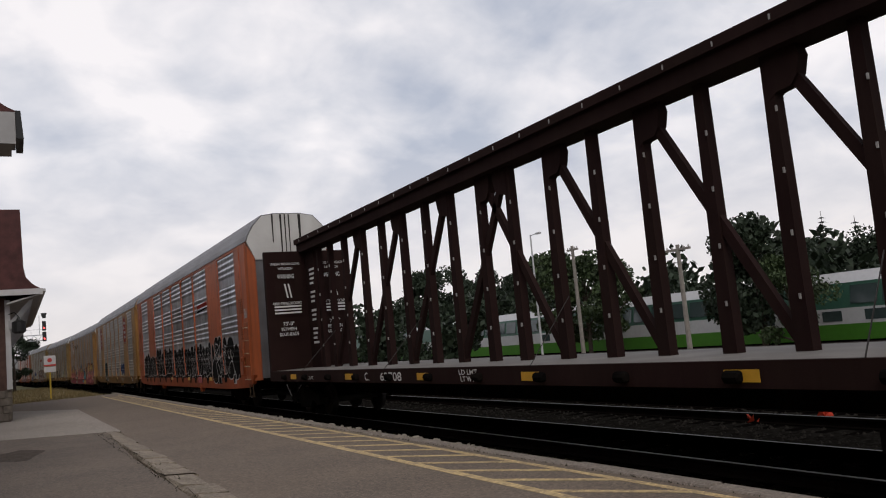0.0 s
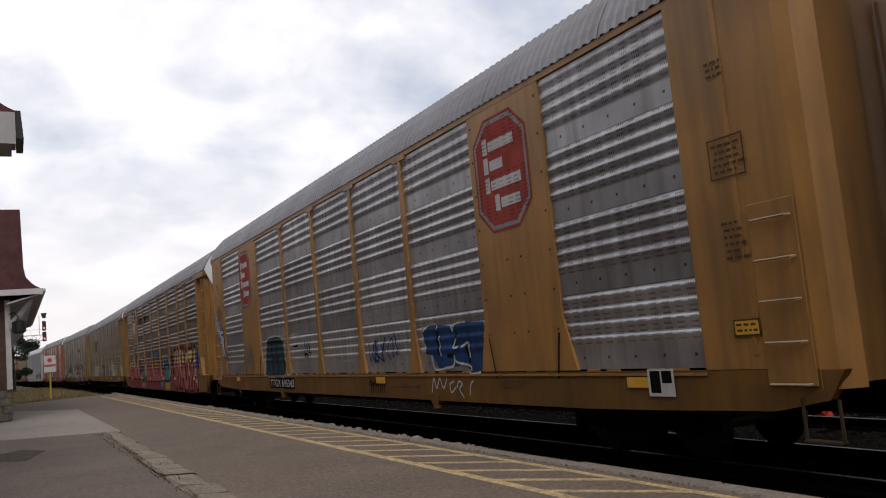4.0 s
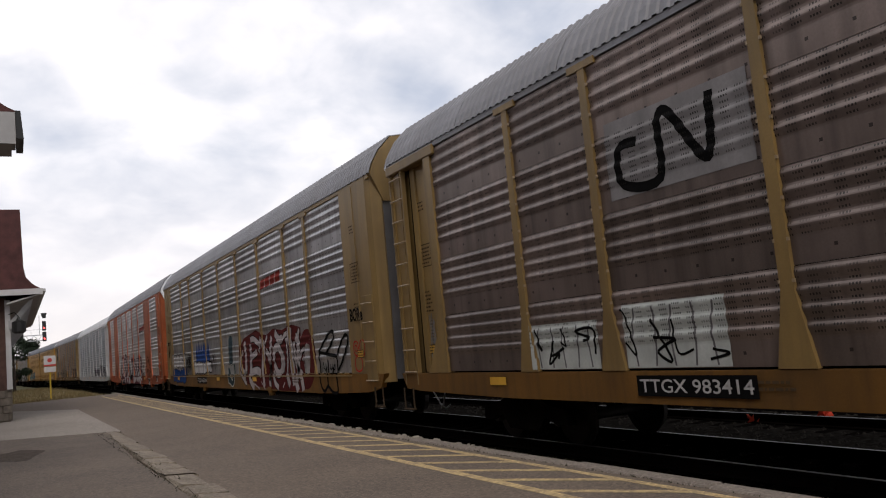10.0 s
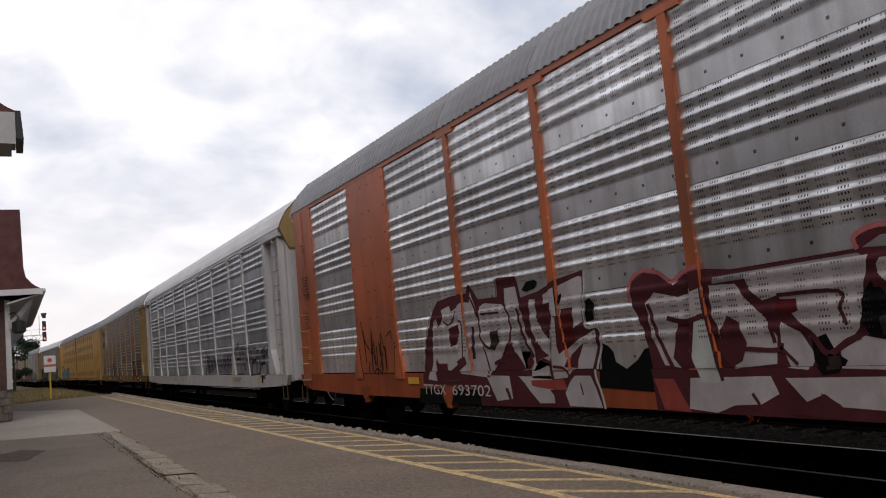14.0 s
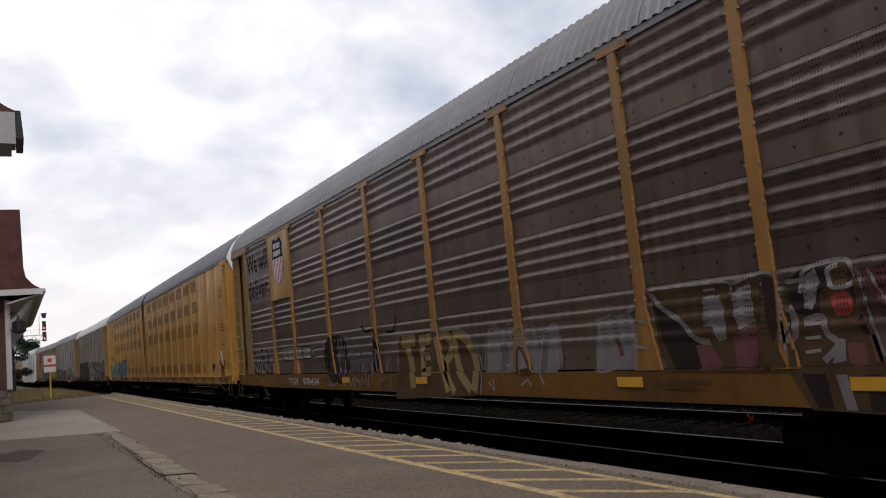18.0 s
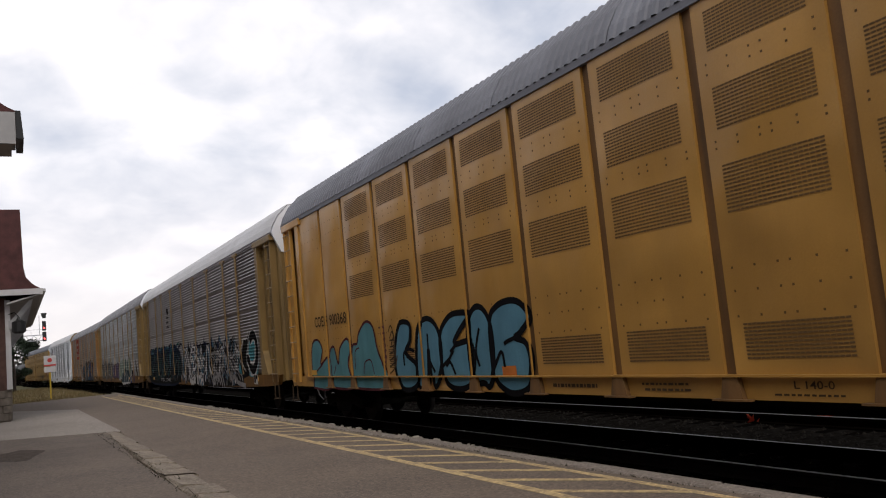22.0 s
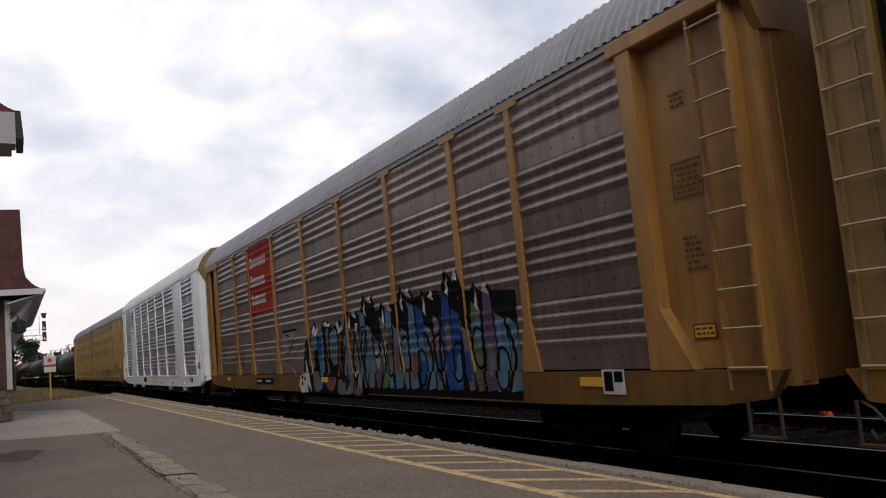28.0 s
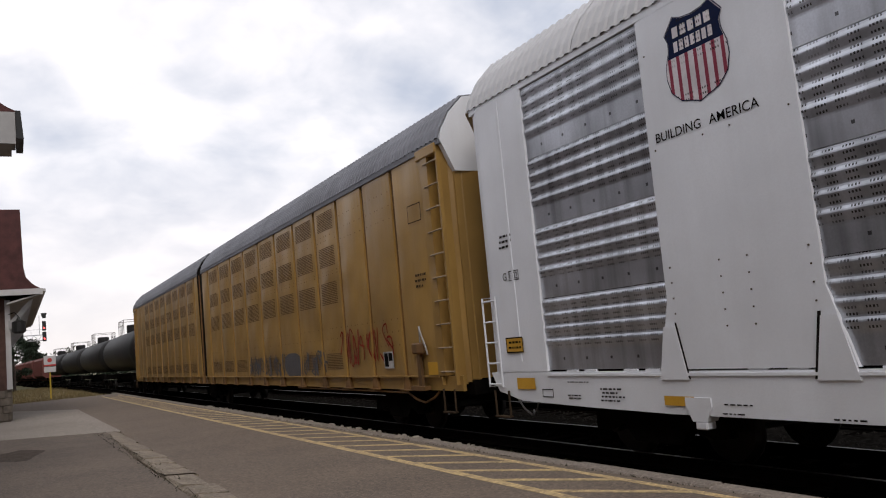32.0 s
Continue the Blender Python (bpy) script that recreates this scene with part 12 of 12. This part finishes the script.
m.bars(8.56, 8.03, 0.755, 0.79, 1, "black", 3, 126)
m.bars(8.55, 8.2, 0.655, 0.69, 1, "black", 3, 127)
m.bars(7.21, 6.7, 0.65, 0.69, 1, "black", 3, 128)
m.frame_box(12.06, 11.78, 0.78, 0.90, 0.014, "black", 3)
m.rect(-10.7, -11.1, 0.86, 1.06, "black", 3)
m.lay("shield emblem and small black stencils", "lettering")


def gable_text(car, half, col="black"):
    """Height warning on the end gables."""
    for sgn in (-1, 1):
        fm = Form()
        for t in text_tris("EXCESS HEIGHT CAR", 0.006):
            fm.face([(sgn * -1 * (-0.62 + 1.24 * u), sgn * (half + 0.034), 5.28 + 0.14 * v) for u, v in t])
        part("lettering", fm, P[col], car, "", fix=False)


for c, h_ in ((c3, 13.9), (c4, 13.95), (c7, 13.8), (c8, 13.95), (c11, 13.9), (c10, 13.85)):
    gable_text(c, h_)

# lettering of the lumber flatcar
fm = Form()


def board(body, x0, x1, z0, z1, y):
    for t in text_tris(body, 0.006):
        fm.face([(x0 + (x1 - x0) * u, y, z0 + (z1 - z0) * v) for u, v in t])


YB = 11.9 - 0.19 - 0.004
for x0 in (-1.30, 0.25):
    board("LOADING AND UNLOADING", x0 + 0.05, x0 + 1.0, 4.55, 4.63, YB)
    board("INSTRUCTION", x0 + 0.30, x0 + 0.75, 4.40, 4.48, YB)
    board("WARNING", x0 + 0.25, x0 + 0.80, 4.12, 4.26, YB)
    for k in range(2):
        fm.face([(x0 + 0.45 + 0.12 * k, YB, 3.95), (x0 + 0.50 + 0.12 * k, YB, 3.95), (x0 + 0.58 + 0.12 * k, YB, 3.5), (x0 + 0.53 + 0.12 * k, YB, 3.5)])
    board("AVOID TIPPING ACCIDENT", x0 + 0.05, x0 + 1.0, 3.28, 3.37, YB)
    for k in range(3):
        fm.face([(x0 + 0.1, YB, 3.0 + 0.1 * k), (x0 + 0.98, YB, 3.0 + 0.1 * k), (x0 + 0.98, YB, 3.05 + 0.1 * k), (x0 + 0.1, YB, 3.05 + 0.1 * k)])
    board("73'-0\"", x0 + 0.35, x0 + 0.7, 2.62, 2.74, YB)
    board("BETWEEN", x0 + 0.28, x0 + 0.77, 2.46, 2.56, YB)
    board("BULKHEADS", x0 + 0.22, x0 + 0.83, 2.30, 2.40, YB)
for k in range(17):
    if k in (4, 8, 12):
        continue
    z = 4.30 - 0.145 * k
    yy = YB - 0.22 - 0.01 * (k % 3)
    fm.face([(-0.064, yy, z), (-0.064, yy - 0.50 + 0.05 * (k % 4), z), (-0.064, yy - 0.50 + 0.05 * (k % 4), z + 0.07), (-0.064, yy, z + 0.07)])
part("lettering", fm, white_text, c0, "white stencilled loading warnings", fix=False)
fm = Form()


def sill_text(body, yl, yr, z0, z1, x=-1.41):
    for t in text_tris(body, 0.006):
        fm.face([(x, yl + (yr - yl) * u, z0 + (z1 - z0) * v) for u, v in t])


sill_text("C.", 4.2, 3.95, 0.98, 1.16)
sill_text("62708", 3.3, 2.2, 0.98, 1.16)
sill_text("LD LMT", -0.3, -0.95, 1.10, 1.19)
sill_text("LT WT", -0.35, -0.85, 0.98, 1.07)
sill_text("LD LMT", 8.2, 7.85, 1.0, 1.08)
part("lettering", fm, white_text, c0, fix=False)
for y in (5.2, 1.2, -2.6, -6.8, 9.6):
    part("reflector", Form().box(-1.413, -1.405, y - 0.25, y + 0.25, 1.0, 1.14), reflector, c0)


def taller(car, k):
    """Some racks stand higher: everything above the sill is drawn out a little."""
    for o in car.children:
        if o.name.split(".")[0] not in ("truck", "side_sill", "underframe", "coupler", "brake_hose", "sill_step"):
            o.scale.z = k
            o.location.z = 1.15 * (1 - k)


for c, k in ((c1, 1.035), (c2, 1.03), (c5, 1.02), (c6, 1.035), (c11, 1.02), (c13, 1.035)):
    taller(c, k)

# ---- what moves ----
def motions():
    """The train rolls by at an even speed, its wheels turning with it."""
    times = [0.5 * k for k in range(65)]
    for car, s_mid, reach in CARS:
        rows = []
        for t in times:
            y = s_mid - SPEED * t
            xa, xb = line_x(y - reach), line_x(y + reach)
            rows.append((t, pose((xa + xb) / 2, y, 0, 0, 0, math.degrees(math.atan2(xa - xb, 2 * reach)))))
        walk(car, rows)
    turn = SPEED / 0.42 / FPS
    first = {}
    for ws, dy in WHEELSETS:
        if dy not in first:
            walk(ws, [(k / FPS, pose(0, dy, 0.36, math.degrees(turn * k) % 360)) for k in range(32 * FPS + 1)])
            first[dy] = ws
        else:
            src = first[dy].animation_data
            ws.rotation_mode = "QUATERNION"
            ws.animation_data_create()
            ws.animation_data.action = src.action
            ws.animation_data.action_slot = src.action_slot


motions()
